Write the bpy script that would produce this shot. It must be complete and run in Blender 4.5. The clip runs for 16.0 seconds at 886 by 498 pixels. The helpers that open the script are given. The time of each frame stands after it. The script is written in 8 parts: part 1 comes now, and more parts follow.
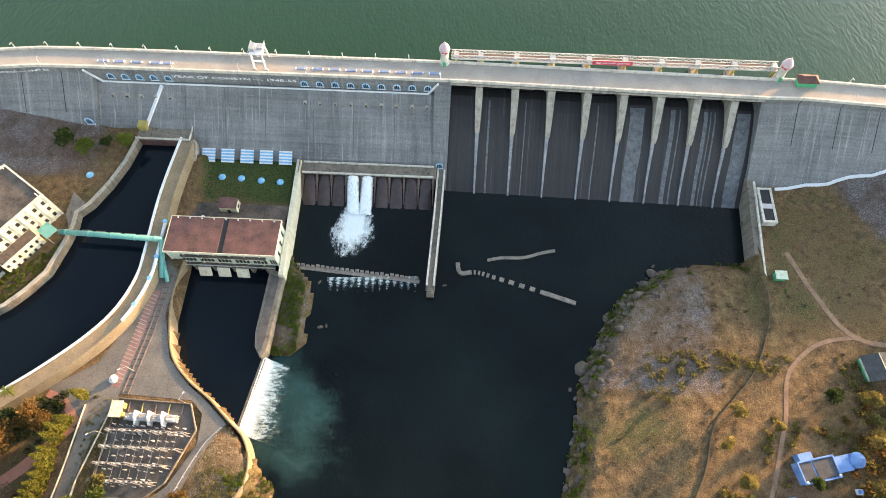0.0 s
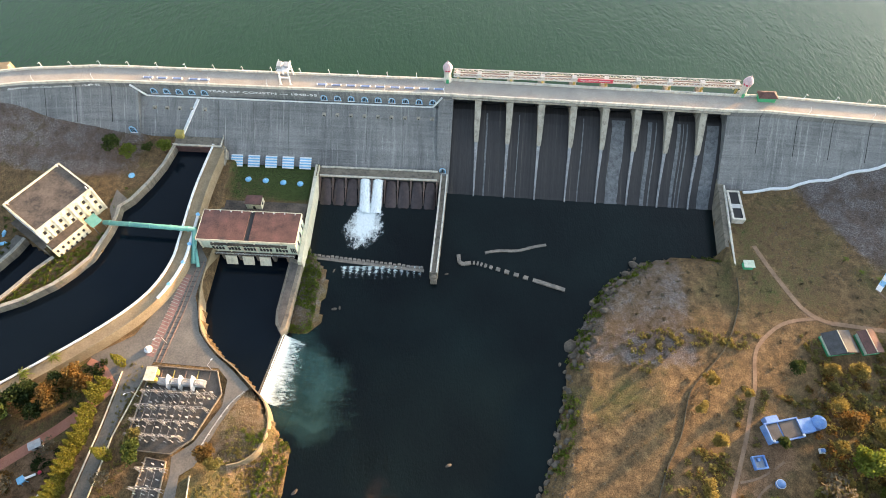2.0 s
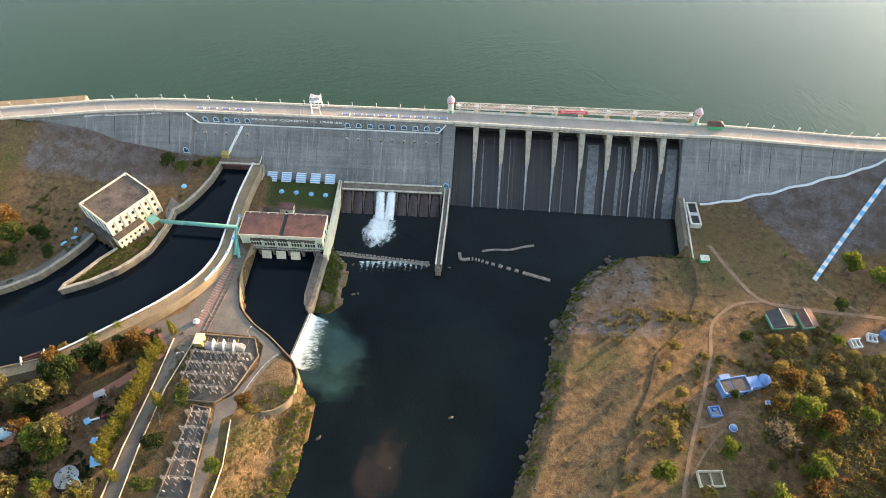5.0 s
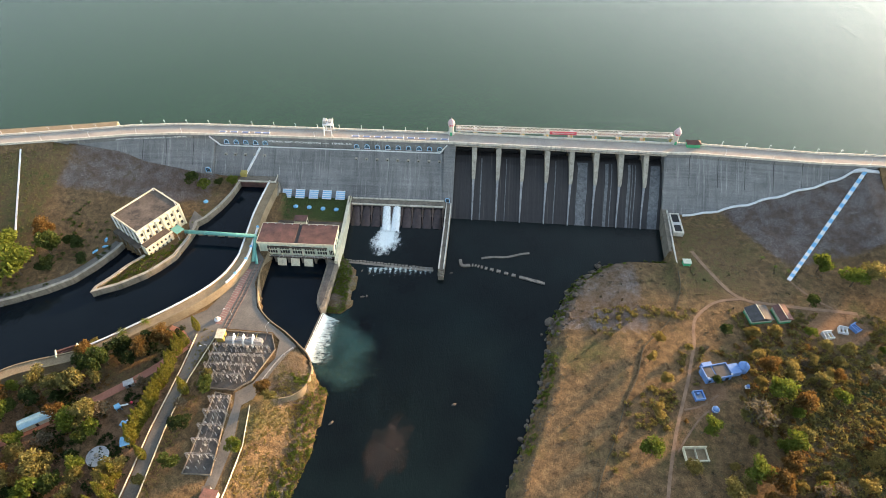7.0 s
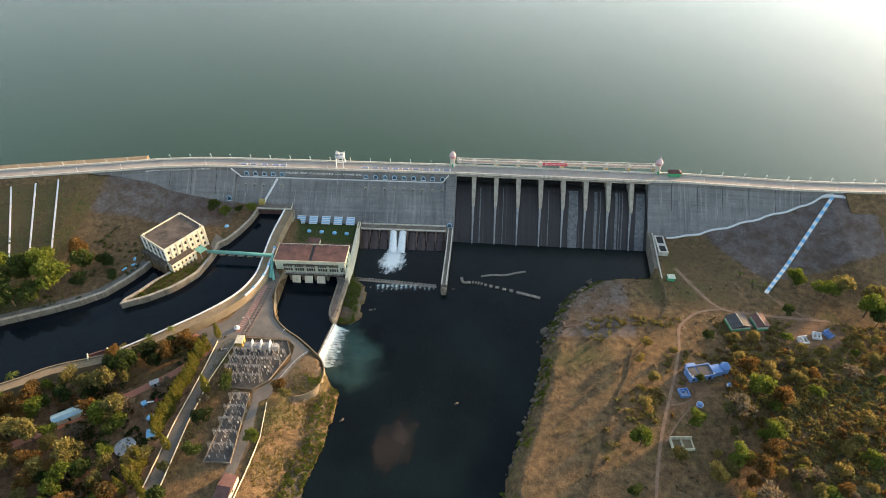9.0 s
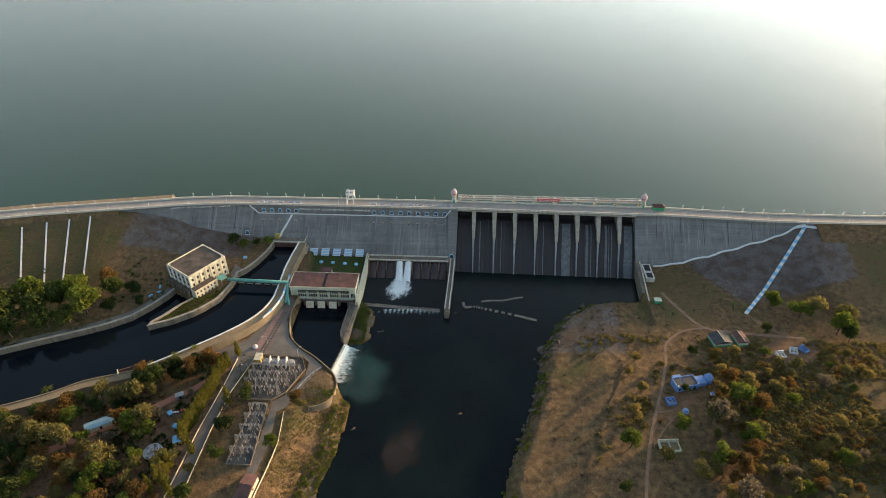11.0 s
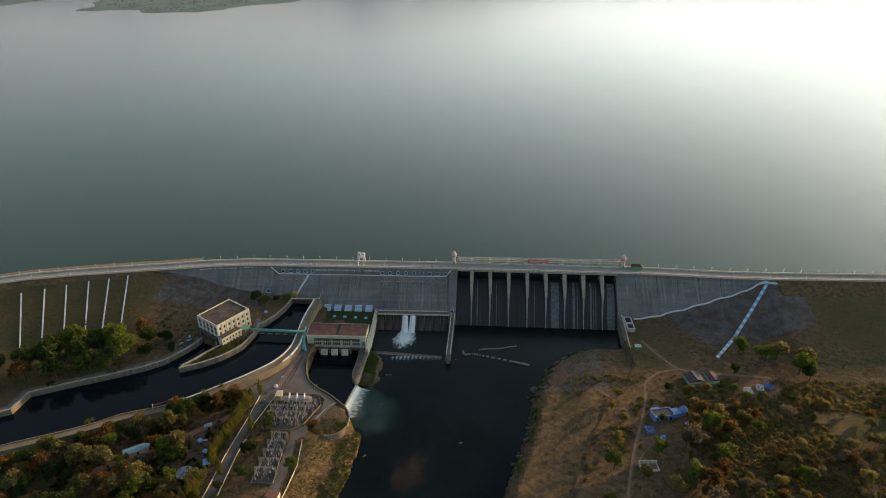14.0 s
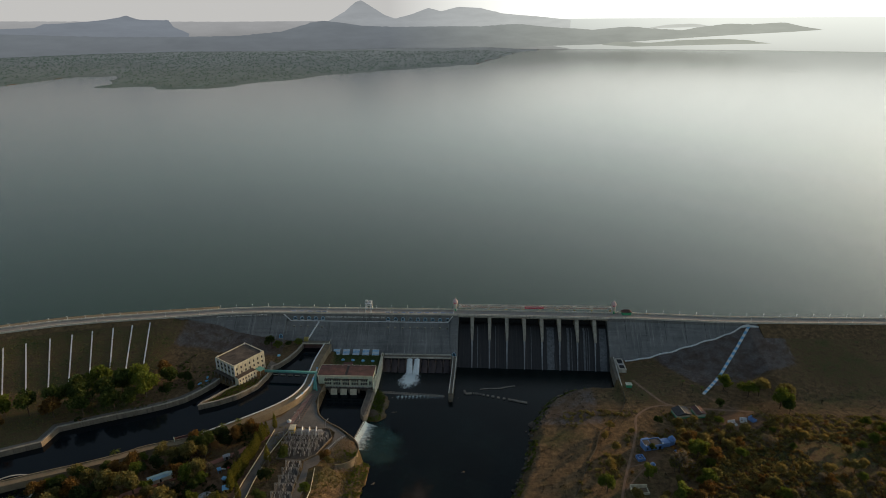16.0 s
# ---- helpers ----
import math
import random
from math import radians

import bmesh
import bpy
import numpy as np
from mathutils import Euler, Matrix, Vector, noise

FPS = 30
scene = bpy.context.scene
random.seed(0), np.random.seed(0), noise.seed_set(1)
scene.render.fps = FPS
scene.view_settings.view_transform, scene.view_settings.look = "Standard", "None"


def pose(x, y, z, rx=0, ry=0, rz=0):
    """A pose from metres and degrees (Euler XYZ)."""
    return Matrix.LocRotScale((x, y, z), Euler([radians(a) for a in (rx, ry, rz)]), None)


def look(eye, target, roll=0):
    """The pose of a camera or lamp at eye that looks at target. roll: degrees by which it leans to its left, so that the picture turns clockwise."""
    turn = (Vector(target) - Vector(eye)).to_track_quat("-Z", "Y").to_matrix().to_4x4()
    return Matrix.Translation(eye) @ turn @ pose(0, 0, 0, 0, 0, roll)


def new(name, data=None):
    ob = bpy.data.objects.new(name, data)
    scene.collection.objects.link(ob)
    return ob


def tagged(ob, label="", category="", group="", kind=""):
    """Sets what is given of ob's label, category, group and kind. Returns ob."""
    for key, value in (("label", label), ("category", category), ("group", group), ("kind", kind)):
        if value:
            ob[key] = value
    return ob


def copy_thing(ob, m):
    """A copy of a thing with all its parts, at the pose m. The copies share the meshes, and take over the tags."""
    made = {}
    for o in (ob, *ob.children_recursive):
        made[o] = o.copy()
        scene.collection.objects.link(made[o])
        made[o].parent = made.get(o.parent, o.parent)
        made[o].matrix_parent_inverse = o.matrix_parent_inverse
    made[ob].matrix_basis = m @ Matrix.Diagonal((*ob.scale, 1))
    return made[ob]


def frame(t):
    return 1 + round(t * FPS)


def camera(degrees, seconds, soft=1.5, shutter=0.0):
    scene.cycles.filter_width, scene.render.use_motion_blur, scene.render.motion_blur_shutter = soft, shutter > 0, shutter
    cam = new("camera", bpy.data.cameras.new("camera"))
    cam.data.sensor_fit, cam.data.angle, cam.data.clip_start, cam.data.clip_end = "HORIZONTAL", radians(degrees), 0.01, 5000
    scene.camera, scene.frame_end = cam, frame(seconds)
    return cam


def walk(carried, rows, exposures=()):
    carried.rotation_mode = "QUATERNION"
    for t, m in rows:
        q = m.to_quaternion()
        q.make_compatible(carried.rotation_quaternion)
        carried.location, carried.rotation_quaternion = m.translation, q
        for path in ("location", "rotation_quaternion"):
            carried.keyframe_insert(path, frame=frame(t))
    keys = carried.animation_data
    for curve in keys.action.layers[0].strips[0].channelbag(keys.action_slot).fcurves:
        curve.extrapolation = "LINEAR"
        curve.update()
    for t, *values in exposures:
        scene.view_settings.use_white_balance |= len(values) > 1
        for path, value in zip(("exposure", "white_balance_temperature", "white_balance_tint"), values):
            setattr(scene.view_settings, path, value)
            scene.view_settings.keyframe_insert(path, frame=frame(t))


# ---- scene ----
cam = camera(71.7, 16.0, 0.9)
PATH = [
    (0, (7.557, -158.31, 202.063), (7.514, -157.447, 200.259), 0.0),
    (0.5, (8.64, -166.247, 204.423), (8.589, -165.331, 202.646), -0.3),
    (1, (8.912, -174.343, 207.243), (8.857, -173.38, 205.491), -0.3),
    (1.5, (8.966, -182.506, 209.937), (8.909, -181.516, 208.2), -0.1),
    (2, (9.131, -190.753, 212.793), (9.073, -189.733, 211.073), -0.0),
    (2.5, (9.545, -198.941, 215.898), (9.484, -197.893, 214.195), -0.0),
    (3, (9.889, -207.645, 218.787), (9.826, -206.563, 217.106), 0.1),
    (3.5, (10.003, -217.273, 221.745), (9.939, -216.151, 220.09), 0.3),
    (4, (9.946, -227.221, 224.277), (9.883, -226.056, 222.652), 0.5),
    (6.5, (10.244, -267.509, 231.47), (10.174, -266.182, 229.975), 0.3),
    (7, (10.482, -275.595, 232.046), (10.41, -274.234, 230.582), 0.2),
    (7.5, (10.621, -283.917, 232.464), (10.547, -282.521, 231.034), 0.2),
    (8, (10.86, -292.437, 232.85), (10.783, -291.005, 231.456), 0.0),
    (8.5, (11.069, -301.203, 233.085), (10.989, -299.735, 231.729), -0.0),
    (9, (11.331, -309.761, 233.235), (11.249, -308.258, 231.918), -0.0),
    (11.5, (11.238, -349.812, 237.908), (11.15, -348.164, 236.779), -0.3),
    (12, (11.388, -358.051, 238.669), (11.299, -356.376, 237.581), -0.3),
    (12.5, (11.758, -366.042, 239.355), (11.668, -364.342, 238.306), -0.4),
    (13, (11.917, -374.433, 239.918), (11.827, -372.707, 238.912), -0.4),
    (13.5, (11.912, -383.275, 240.453), (11.821, -381.523, 239.493), -0.4),
    (14, (11.946, -392.213, 240.98), (11.857, -390.435, 240.069), -0.3),
    (14.5, (11.998, -401.357, 241.254), (11.907, -399.554, 240.393), -0.3),
    (15, (11.991, -410.623, 241.091), (11.9, -408.796, 240.282), -0.4),
    (15.5, (11.975, -420.207, 240.707), (11.884, -418.357, 239.953), -0.4),
    (16, (11.92, -429.106, 240.698), (11.829, -427.236, 239.994), -0.5),
]
walk(cam, [(t, look(eye, target, roll)) for t, eye, target, roll in PATH],
     [(0, 1.92, 6700, 10), (4, 1.8, 6650, 10), (8, 1.5, 6600, 9), (12, 0.5, 6450, 7), (14.5, -0.15, 6400, 6), (16, -0.65, 6400, 5)])
# ---- light ----
SUN_AZ, SUN_EL = 53.0, 9.0
world = bpy.data.worlds.new("world")
scene.world = world
world.use_nodes = True
wn = world.node_tree
wn.nodes.clear()
sky = wn.nodes.new("ShaderNodeTexSky")
sky.sky_type = "NISHITA"
sky.sun_disc = False
sky.sun_elevation = radians(SUN_EL)
sky.sun_rotation = radians(SUN_AZ)
sky.altitude = 300
sky.air_density, sky.dust_density, sky.ozone_density = 1.0, 1.3, 1.4
bgd = wn.nodes.new("ShaderNodeBackground")
bgd.inputs["Strength"].default_value = 0.15
wout = wn.nodes.new("ShaderNodeOutputWorld")
soft_sky = wn.nodes.new("ShaderNodeHueSaturation")
soft_sky.inputs["Saturation"].default_value = 0.85
hazed = wn.nodes.new("ShaderNodeMix")
hazed.data_type = "RGBA"
hazed.inputs[0].default_value = 0.13
hazed.inputs[7].default_value = (2.5, 3.0, 3.45, 1)
wn.links.new(sky.outputs[0], soft_sky.inputs["Color"])
wn.links.new(soft_sky.outputs[0], hazed.inputs[6])
# the hazy air glows broadly round the low sun
way = wn.nodes.new("ShaderNodeTexCoord")
toward = wn.nodes.new("ShaderNodeVectorMath")
toward.operation = "DOT_PRODUCT"
toward.inputs[1].default_value = (math.sin(radians(SUN_AZ)), math.cos(radians(SUN_AZ)), 0.1)
wn.links.new(way.outputs["Generated"], toward.inputs[0])
lift = wn.nodes.new("ShaderNodeMath")
lift.operation = "MULTIPLY_ADD"
lift.use_clamp = True
lift.inputs[1].default_value = 0.5
lift.inputs[2].default_value = 0.5
wn.links.new(toward.outputs["Value"], lift.inputs[0])
fall = wn.nodes.new("ShaderNodeMath")
fall.operation = "POWER"
fall.inputs[1].default_value = 3.0
wn.links.new(lift.outputs[0], fall.inputs[0])
# and lies low over the horizon
up = wn.nodes.new("ShaderNodeSeparateXYZ")
wn.links.new(way.outputs["Generated"], up.inputs[0])
clear_up = wn.nodes.new("ShaderNodeMath")
clear_up.operation = "SUBTRACT"
clear_up.use_clamp = True
clear_up.inputs[0].default_value = 1.0
wn.links.new(up.outputs["Z"], clear_up.inputs[1])
belt = wn.nodes.new("ShaderNodeMath")
belt.operation = "POWER"
belt.inputs[1].default_value = 2.8
wn.links.new(clear_up.outputs[0], belt.inputs[0])
near_sun = wn.nodes.new("ShaderNodeMath")
near_sun.operation = "MULTIPLY"
wn.links.new(fall.outputs[0], near_sun.inputs[0])
wn.links.new(belt.outputs[0], near_sun.inputs[1])
glow = wn.nodes.new("ShaderNodeMix")
glow.data_type = "RGBA"
glow.blend_type = "ADD"
glow.clamp_factor = True
glow.inputs[7].default_value = (22.5, 22.2, 20.6, 1)
wn.links.new(near_sun.outputs[0], glow.inputs[0])
wn.links.new(hazed.outputs[2], glow.inputs[6])
wn.links.new(glow.outputs[2], bgd.inputs[0])
wn.links.new(bgd.outputs[0], wout.inputs[0])

sun = new("sun", bpy.data.lights.new("sun", "SUN"))
sun.data.energy = 5.0
sun.data.angle = radians(3.5)
sun.data.color = (1.0, 0.6, 0.28)
sa, se = radians(SUN_AZ), radians(SUN_EL)
sun.matrix_world = look((0, 0, 0), (-math.sin(sa) * math.cos(se), -math.cos(sa) * math.cos(se), -math.sin(se)))
sun.location = (300, 250, 200)


# ---- materials ----
def nodes_of(name):
    m = bpy.data.materials.new(name)
    m.use_nodes = True
    t = m.node_tree
    return m, t, t.nodes["Principled BSDF"]


def noise_tex(t, vec, scale, detail=5.0, rough=0.6):
    n = t.nodes.new("ShaderNodeTexNoise")
    n.inputs["Scale"].default_value = scale
    n.inputs["Detail"].default_value = detail
    n.inputs["Roughness"].default_value = rough
    t.links.new(vec, n.inputs["Vector"])
    return n.outputs["Fac"]


def mapped(t, scale=(1, 1, 1), rot=0.0):
    g = t.nodes.new("ShaderNodeNewGeometry")
    mp = t.nodes.new("ShaderNodeMapping")
    mp.inputs["Scale"].default_value = scale
    mp.inputs["Rotation"].default_value = (0, 0, rot)
    t.links.new(g.outputs["Position"], mp.inputs["Vector"])
    return mp.outputs[0]


def ramp(t, fac, stops):
    r = t.nodes.new("ShaderNodeValToRGB")
    el = r.color_ramp.elements
    while len(el) < len(stops):
        el.new(0.5)
    for e, (p, c) in zip(el, stops):
        e.position = p
        e.color = (*c, 1) if len(c) == 3 else c
    t.links.new(fac, r.inputs[0])
    return r.outputs[0]


def mixc(t, fac, a, b, mode="MIX"):
    n = t.nodes.new("ShaderNodeMix")
    n.data_type = "RGBA"
    n.blend_type = mode
    for sock, v in ((n.inputs[0], fac), (n.inputs[6], a), (n.inputs[7], b)):
        if isinstance(v, (int, float)):
            sock.default_value = v
        elif isinstance(v, tuple):
            sock.default_value = (*v, 1)
        else:
            t.links.new(v, sock)
    return n.outputs[2]


def bump_to(t, bsdf, height, strength, dist):
    b = t.nodes.new("ShaderNodeBump")
    b.inputs["Strength"].default_value = strength
    b.inputs["Distance"].default_value = dist
    t.links.new(height, b.inputs["Height"])
    t.links.new(b.outputs[0], bsdf.inputs["Normal"])


def surf(name, c1, c2, scale=0.5, fine=6.0, rough=0.85, metal=0.0, bump=0.3, streak=0.0, stain=(0.05, 0.045, 0.04)):
    """A worn surface: two tones by a coarse and a fine noise, with stains running down it."""
    m, t, b = nodes_of(name)
    p = mapped(t)
    a = noise_tex(t, p, scale, 6)
    f = noise_tex(t, p, fine, 4)
    col = ramp(t, a, [(0.35, c1), (0.65, c2)])
    col = mixc(t, 0.35, col, ramp(t, f, [(0.3, tuple(v * 0.6 for v in c1)), (0.7, tuple(min(1, v * 1.25) for v in c2))]))
    if streak:
        s = noise_tex(t, mapped(t, (0.7, 0.7, 0.05)), 1.0, 6, 0.7)
        k = ramp(t, s, [(0.48, (0, 0, 0)), (0.68, (streak,) * 3)])
        col = mixc(t, k, col, stain)
    t.links.new(col, b.inputs["Base Color"])
    b.inputs["Roughness"].default_value = rough
    b.inputs["Metallic"].default_value = metal
    if bump:
        bump_to(t, b, f, bump, 0.1)
    return m


def concrete_face():
    """Weathered dam masonry: pour lines, lime runs and dark wet stains."""
    m, t, b = nodes_of("dam_masonry")
    p = mapped(t)
    col = ramp(t, noise_tex(t, p, 0.06, 8, 0.7), [(0.32, (0.115, 0.116, 0.117)), (0.68, (0.27, 0.266, 0.258))])
    lifts = noise_tex(t, mapped(t, (0.02, 0.02, 1.4)), 1.0, 5, 0.75)
    col = mixc(t, 0.32, col, ramp(t, lifts, [(0.35, (0.1, 0.1, 0.102)), (0.62, (0.3, 0.3, 0.29))]))
    runs = noise_tex(t, mapped(t, (0.55, 0.02, 0.03)), 1.0, 6, 0.7)
    col = mixc(t, ramp(t, runs, [(0.55, (0, 0, 0)), (0.7, (0.6,) * 3)]), col, (0.42, 0.41, 0.39))
    dark = noise_tex(t, mapped(t, (0.23, 0.02, 0.02)), 1.0, 6, 0.7)
    col = mixc(t, ramp(t, dark, [(0.52, (0, 0, 0)), (0.7, (0.6,) * 3)]), col, (0.07, 0.07, 0.075))
    thin = noise_tex(t, mapped(t, (1.7, 0.02, 0.05)), 1.0, 7, 0.75)
    col = mixc(t, ramp(t, thin, [(0.57, (0, 0, 0)), (0.7, (0.8,) * 3)]), col, (0.5, 0.49, 0.47))
    fine = noise_tex(t, p, 2.2, 6, 0.8)
    col = mixc(t, 0.8, col, ramp(t, fine, [(0.35, (0.5, 0.5, 0.5)), (0.65, (1.3, 1.3, 1.3))]), "MULTIPLY")
    t.links.new(col, b.inputs["Base Color"])
    b.inputs["Roughness"].default_value = 0.9
    bump_to(t, b, lifts, 0.35, 0.25)
    return m


def spill_face():
    """Wet, algae-black spillway chute with lime and rust runs."""
    m, t, b = nodes_of("spillway_concrete")
    runs = noise_tex(t, mapped(t, (0.8, 0.01, 0.01)), 1.0, 7, 0.65)
    col = ramp(t, runs, [(0.3, (0.016, 0.015, 0.016)), (0.6, (0.035, 0.031, 0.031)), (0.66, (0.09, 0.075, 0.065)), (0.72, (0.03, 0.03, 0.03))])
    fine = noise_tex(t, mapped(t, (3, 0.3, 0.2)), 1.0, 5, 0.7)
    col = mixc(t, 0.6, col, ramp(t, fine, [(0.3, (0.5, 0.5, 0.5)), (0.7, (1.5, 1.5, 1.5))]), "MULTIPLY")
    t.links.new(col, b.inputs["Base Color"])
    b.inputs["Roughness"].default_value = 0.6
    bump_to(t, b, fine, 0.3, 0.1)
    return m


def water_mat(name, deep, shallow, ripple, rough, swell=1.0, patch=0.01, gloss=0.5):
    m, t, b = nodes_of(name)
    b.inputs["Specular IOR Level"].default_value = gloss
    p = mapped(t)
    col = ramp(t, noise_tex(t, p, patch, 6), [(0.35, deep), (0.7, shallow)])
    t.links.new(col, b.inputs["Base Color"])
    b.inputs["Roughness"].default_value = rough
    b.inputs["IOR"].default_value = 1.333
    w1 = noise_tex(t, mapped(t, (1, 0.45, 1), radians(20)), 0.35 * swell, 4, 0.6)
    w2 = noise_tex(t, mapped(t, (1, 0.5, 1), radians(-15)), 1.3 * swell, 3, 0.6)
    mx = t.nodes.new("ShaderNodeMath")
    mx.operation = "ADD"
    t.links.new(w1, mx.inputs[0])
    t.links.new(w2, mx.inputs[1])
    bump_to(t, b, mx.outputs[0], ripple, 0.6)
    return m


def ground_mat():
    """Soil, dry grass, green scrub and rubble, blended by the sheet's own cover attribute."""
    m, t, b = nodes_of("ground_cover")
    p = mapped(t)
    at = t.nodes.new("ShaderNodeAttribute")
    at.attribute_name = "cover"
    sep = t.nodes.new("ShaderNodeSeparateColor")
    t.links.new(at.outputs["Color"], sep.inputs[0])
    big = noise_tex(t, p, 0.05, 6, 0.65)
    mid = noise_tex(t, p, 0.35, 6, 0.7)
    fine = noise_tex(t, p, 2.2, 5, 0.75)
    dry = ramp(t, mid, [(0.3, (0.072, 0.051, 0.03)), (0.5, (0.165, 0.11, 0.058)), (0.7, (0.28, 0.185, 0.095))])
    dry = mixc(t, ramp(t, big, [(0.52, (0, 0, 0)), (0.7, (0.7,) * 3)]), dry, ramp(t, fine, [(0.3, (0.05, 0.065, 0.022)), (0.7, (0.13, 0.135, 0.05))]))
    soil = ramp(t, mid, [(0.3, (0.16, 0.095, 0.055)), (0.7, (0.28, 0.175, 0.105))])
    green = ramp(t, fine, [(0.3, (0.028, 0.045, 0.014)), (0.7, (0.085, 0.11, 0.035))])
    rock = ramp(t, fine, [(0.3, (0.1, 0.084, 0.08)), (0.55, (0.19, 0.165, 0.158)), (0.75, (0.31, 0.29, 0.285))])
    rock = mixc(t, ramp(t, noise_tex(t, p, 0.12, 6, 0.7), [(0.42, (0, 0, 0)), (0.58, (0.85,) * 3)]), rock, ramp(t, mid, [(0.3, (0.07, 0.052, 0.042)), (0.7, (0.17, 0.125, 0.1))]))

    def edge(ch):
        mth = t.nodes.new("ShaderNodeMath")
        mth.operation = "ADD"
        t.links.new(sep.outputs[ch], mth.inputs[0])
        t.links.new(mid, mth.inputs[1])
        return ramp(t, mth.outputs[0], [(0.72, (0, 0, 0)), (0.98, (1, 1, 1))])

    col = mixc(t, edge(1), dry, green)
    col = mixc(t, edge(2), col, rock)
    col = mixc(t, edge(0), col, soil)
    col = mixc(t, 0.6, col, ramp(t, fine, [(0.35, (0.25,) * 3), (0.65, (1.45,) * 3)]), "MULTIPLY")
    t.links.new(col, b.inputs["Base Color"])
    b.inputs["Roughness"].default_value = 0.95
    b.inputs["Specular IOR Level"].default_value = 0.15
    bump_to(t, b, fine, 0.9, 0.5)
    return m


def leaf_mat(name, c1, c2):
    m, t, b = nodes_of(name)
    g = t.nodes.new("ShaderNodeNewGeometry")
    o = t.nodes.new("ShaderNodeObjectInfo")
    mx = t.nodes.new("ShaderNodeMath")
    mx.operation = "MULTIPLY_ADD"
    mx.inputs[1].default_value = 0.7
    t.links.new(g.outputs["Random Per Island"], mx.inputs[0])
    m2 = t.nodes.new("ShaderNodeMath")
    m2.operation = "MULTIPLY"
    m2.inputs[1].default_value = 0.3
    t.links.new(o.outputs["Random"], m2.inputs[0])
    t.links.new(m2.outputs[0], mx.inputs[2])
    t.links.new(ramp(t, mx.outputs[0], [(0.0, c1), (1.0, c2)]), b.inputs["Base Color"])
    b.inputs["Roughness"].default_value = 0.75
    b.inputs["Specular IOR Level"].default_value = 0.2
    thin = t.nodes.new("ShaderNodeBsdfTranslucent")
    t.links.new(b.inputs["Base Color"].links[0].from_socket, thin.inputs["Color"])
    both = t.nodes.new("ShaderNodeMixShader")
    both.inputs[0].default_value = 0.5
    t.links.new(b.outputs[0], both.inputs[1])
    t.links.new(thin.outputs[0], both.inputs[2])
    t.links.new(both.outputs[0], t.nodes["Material Output"].inputs["Surface"])
    return m


M = {}
M["dam"] = concrete_face()
M["spill"] = spill_face()
M["ground"] = ground_mat()
M["lake"] = water_mat("reservoir_water", (0.012, 0.042, 0.014), (0.02, 0.054, 0.021), 0.22, 0.13, 0.8, 0.004, 1.0)
M["river"] = water_mat("river_water", (0.003, 0.005, 0.006), (0.007, 0.014, 0.014), 0.16, 0.1, 1.2, 0.018, 0.3)
M["canal"] = water_mat("canal_water", (0.003, 0.006, 0.01), (0.005, 0.009, 0.014), 0.05, 0.06, 1.0, 0.03, 0.3)
M["pier"] = surf("pier_concrete", (0.3, 0.27, 0.22), (0.45, 0.41, 0.34), 0.3, 3, 0.9, 0, 0.3, 0.5)
M["road"] = surf("crest_road", (0.3, 0.27, 0.24), (0.42, 0.38, 0.33), 0.15, 2.5, 0.9, 0, 0.2)
M["rail"] = surf("whitewashed_parapet", (0.55, 0.5, 0.42), (0.72, 0.68, 0.6), 0.6, 4, 0.8, 0, 0.2, 0.4)
M["white"] = surf("white_paint", (0.72, 0.73, 0.74), (0.82, 0.82, 0.82), 0.5, 5, 0.6, 0, 0.1, 0.25, (0.4, 0.38, 0.34))
M["blue"] = surf("sky_blue_paint", (0.16, 0.42, 0.68), (0.25, 0.55, 0.8), 0.5, 5, 0.55, 0, 0.1, 0.2, (0.1, 0.2, 0.3))
M["wall"] = surf("canal_wall_concrete", (0.14, 0.12, 0.095), (0.27, 0.23, 0.175), 0.2, 2.0, 0.9, 0, 0.4, 0.7)
M["cream"] = surf("cream_wash", (0.6, 0.55, 0.4), (0.74, 0.7, 0.55), 0.3, 4, 0.85, 0, 0.15, 0.45, (0.2, 0.17, 0.12))
M["mint"] = surf("pale_green_wash", (0.5, 0.58, 0.46), (0.64, 0.68, 0.56), 0.3, 4, 0.85, 0, 0.15, 0.45, (0.18, 0.17, 0.12))
M["redroof"] = surf("weathered_red_roof", (0.04, 0.026, 0.025), (0.175, 0.083, 0.07), 0.2, 2.2, 0.85, 0, 0.3)
M["greyroof"] = surf("stained_roof_screed", (0.026, 0.023, 0.023), (0.15, 0.118, 0.092), 0.2, 1.4, 0.9, 0, 0.3)
# near-black: shade inside openings and under the deck, also panes, doors and joints
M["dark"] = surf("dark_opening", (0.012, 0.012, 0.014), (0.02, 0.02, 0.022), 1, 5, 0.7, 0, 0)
M["steel"] = surf("galvanised_steel", (0.4, 0.4, 0.4), (0.55, 0.55, 0.54), 0.8, 6, 0.45, 0.5, 0.1)
M["truss"] = surf("pale_painted_steel", (0.5, 0.5, 0.48), (0.64, 0.63, 0.6), 0.8, 6, 0.55, 0.0, 0.1, 0.3, (0.25, 0.15, 0.08))
M["asphalt"] = surf("dusty_asphalt", (0.11, 0.105, 0.1), (0.2, 0.185, 0.17), 0.12, 3, 0.92, 0, 0.3)
M["paving"] = surf("pale_concrete_paving", (0.1, 0.095, 0.088), (0.2, 0.18, 0.155), 0.13, 1.6, 0.92, 0, 0.3)
M["pink"] = surf("pink_paving", (0.22, 0.115, 0.1), (0.33, 0.19, 0.165), 0.3, 3, 0.9, 0, 0.3)
M["teal"] = surf("teal_paint", (0.1, 0.33, 0.3), (0.17, 0.43, 0.38), 0.5, 5, 0.5, 0, 0.1, 0.2)
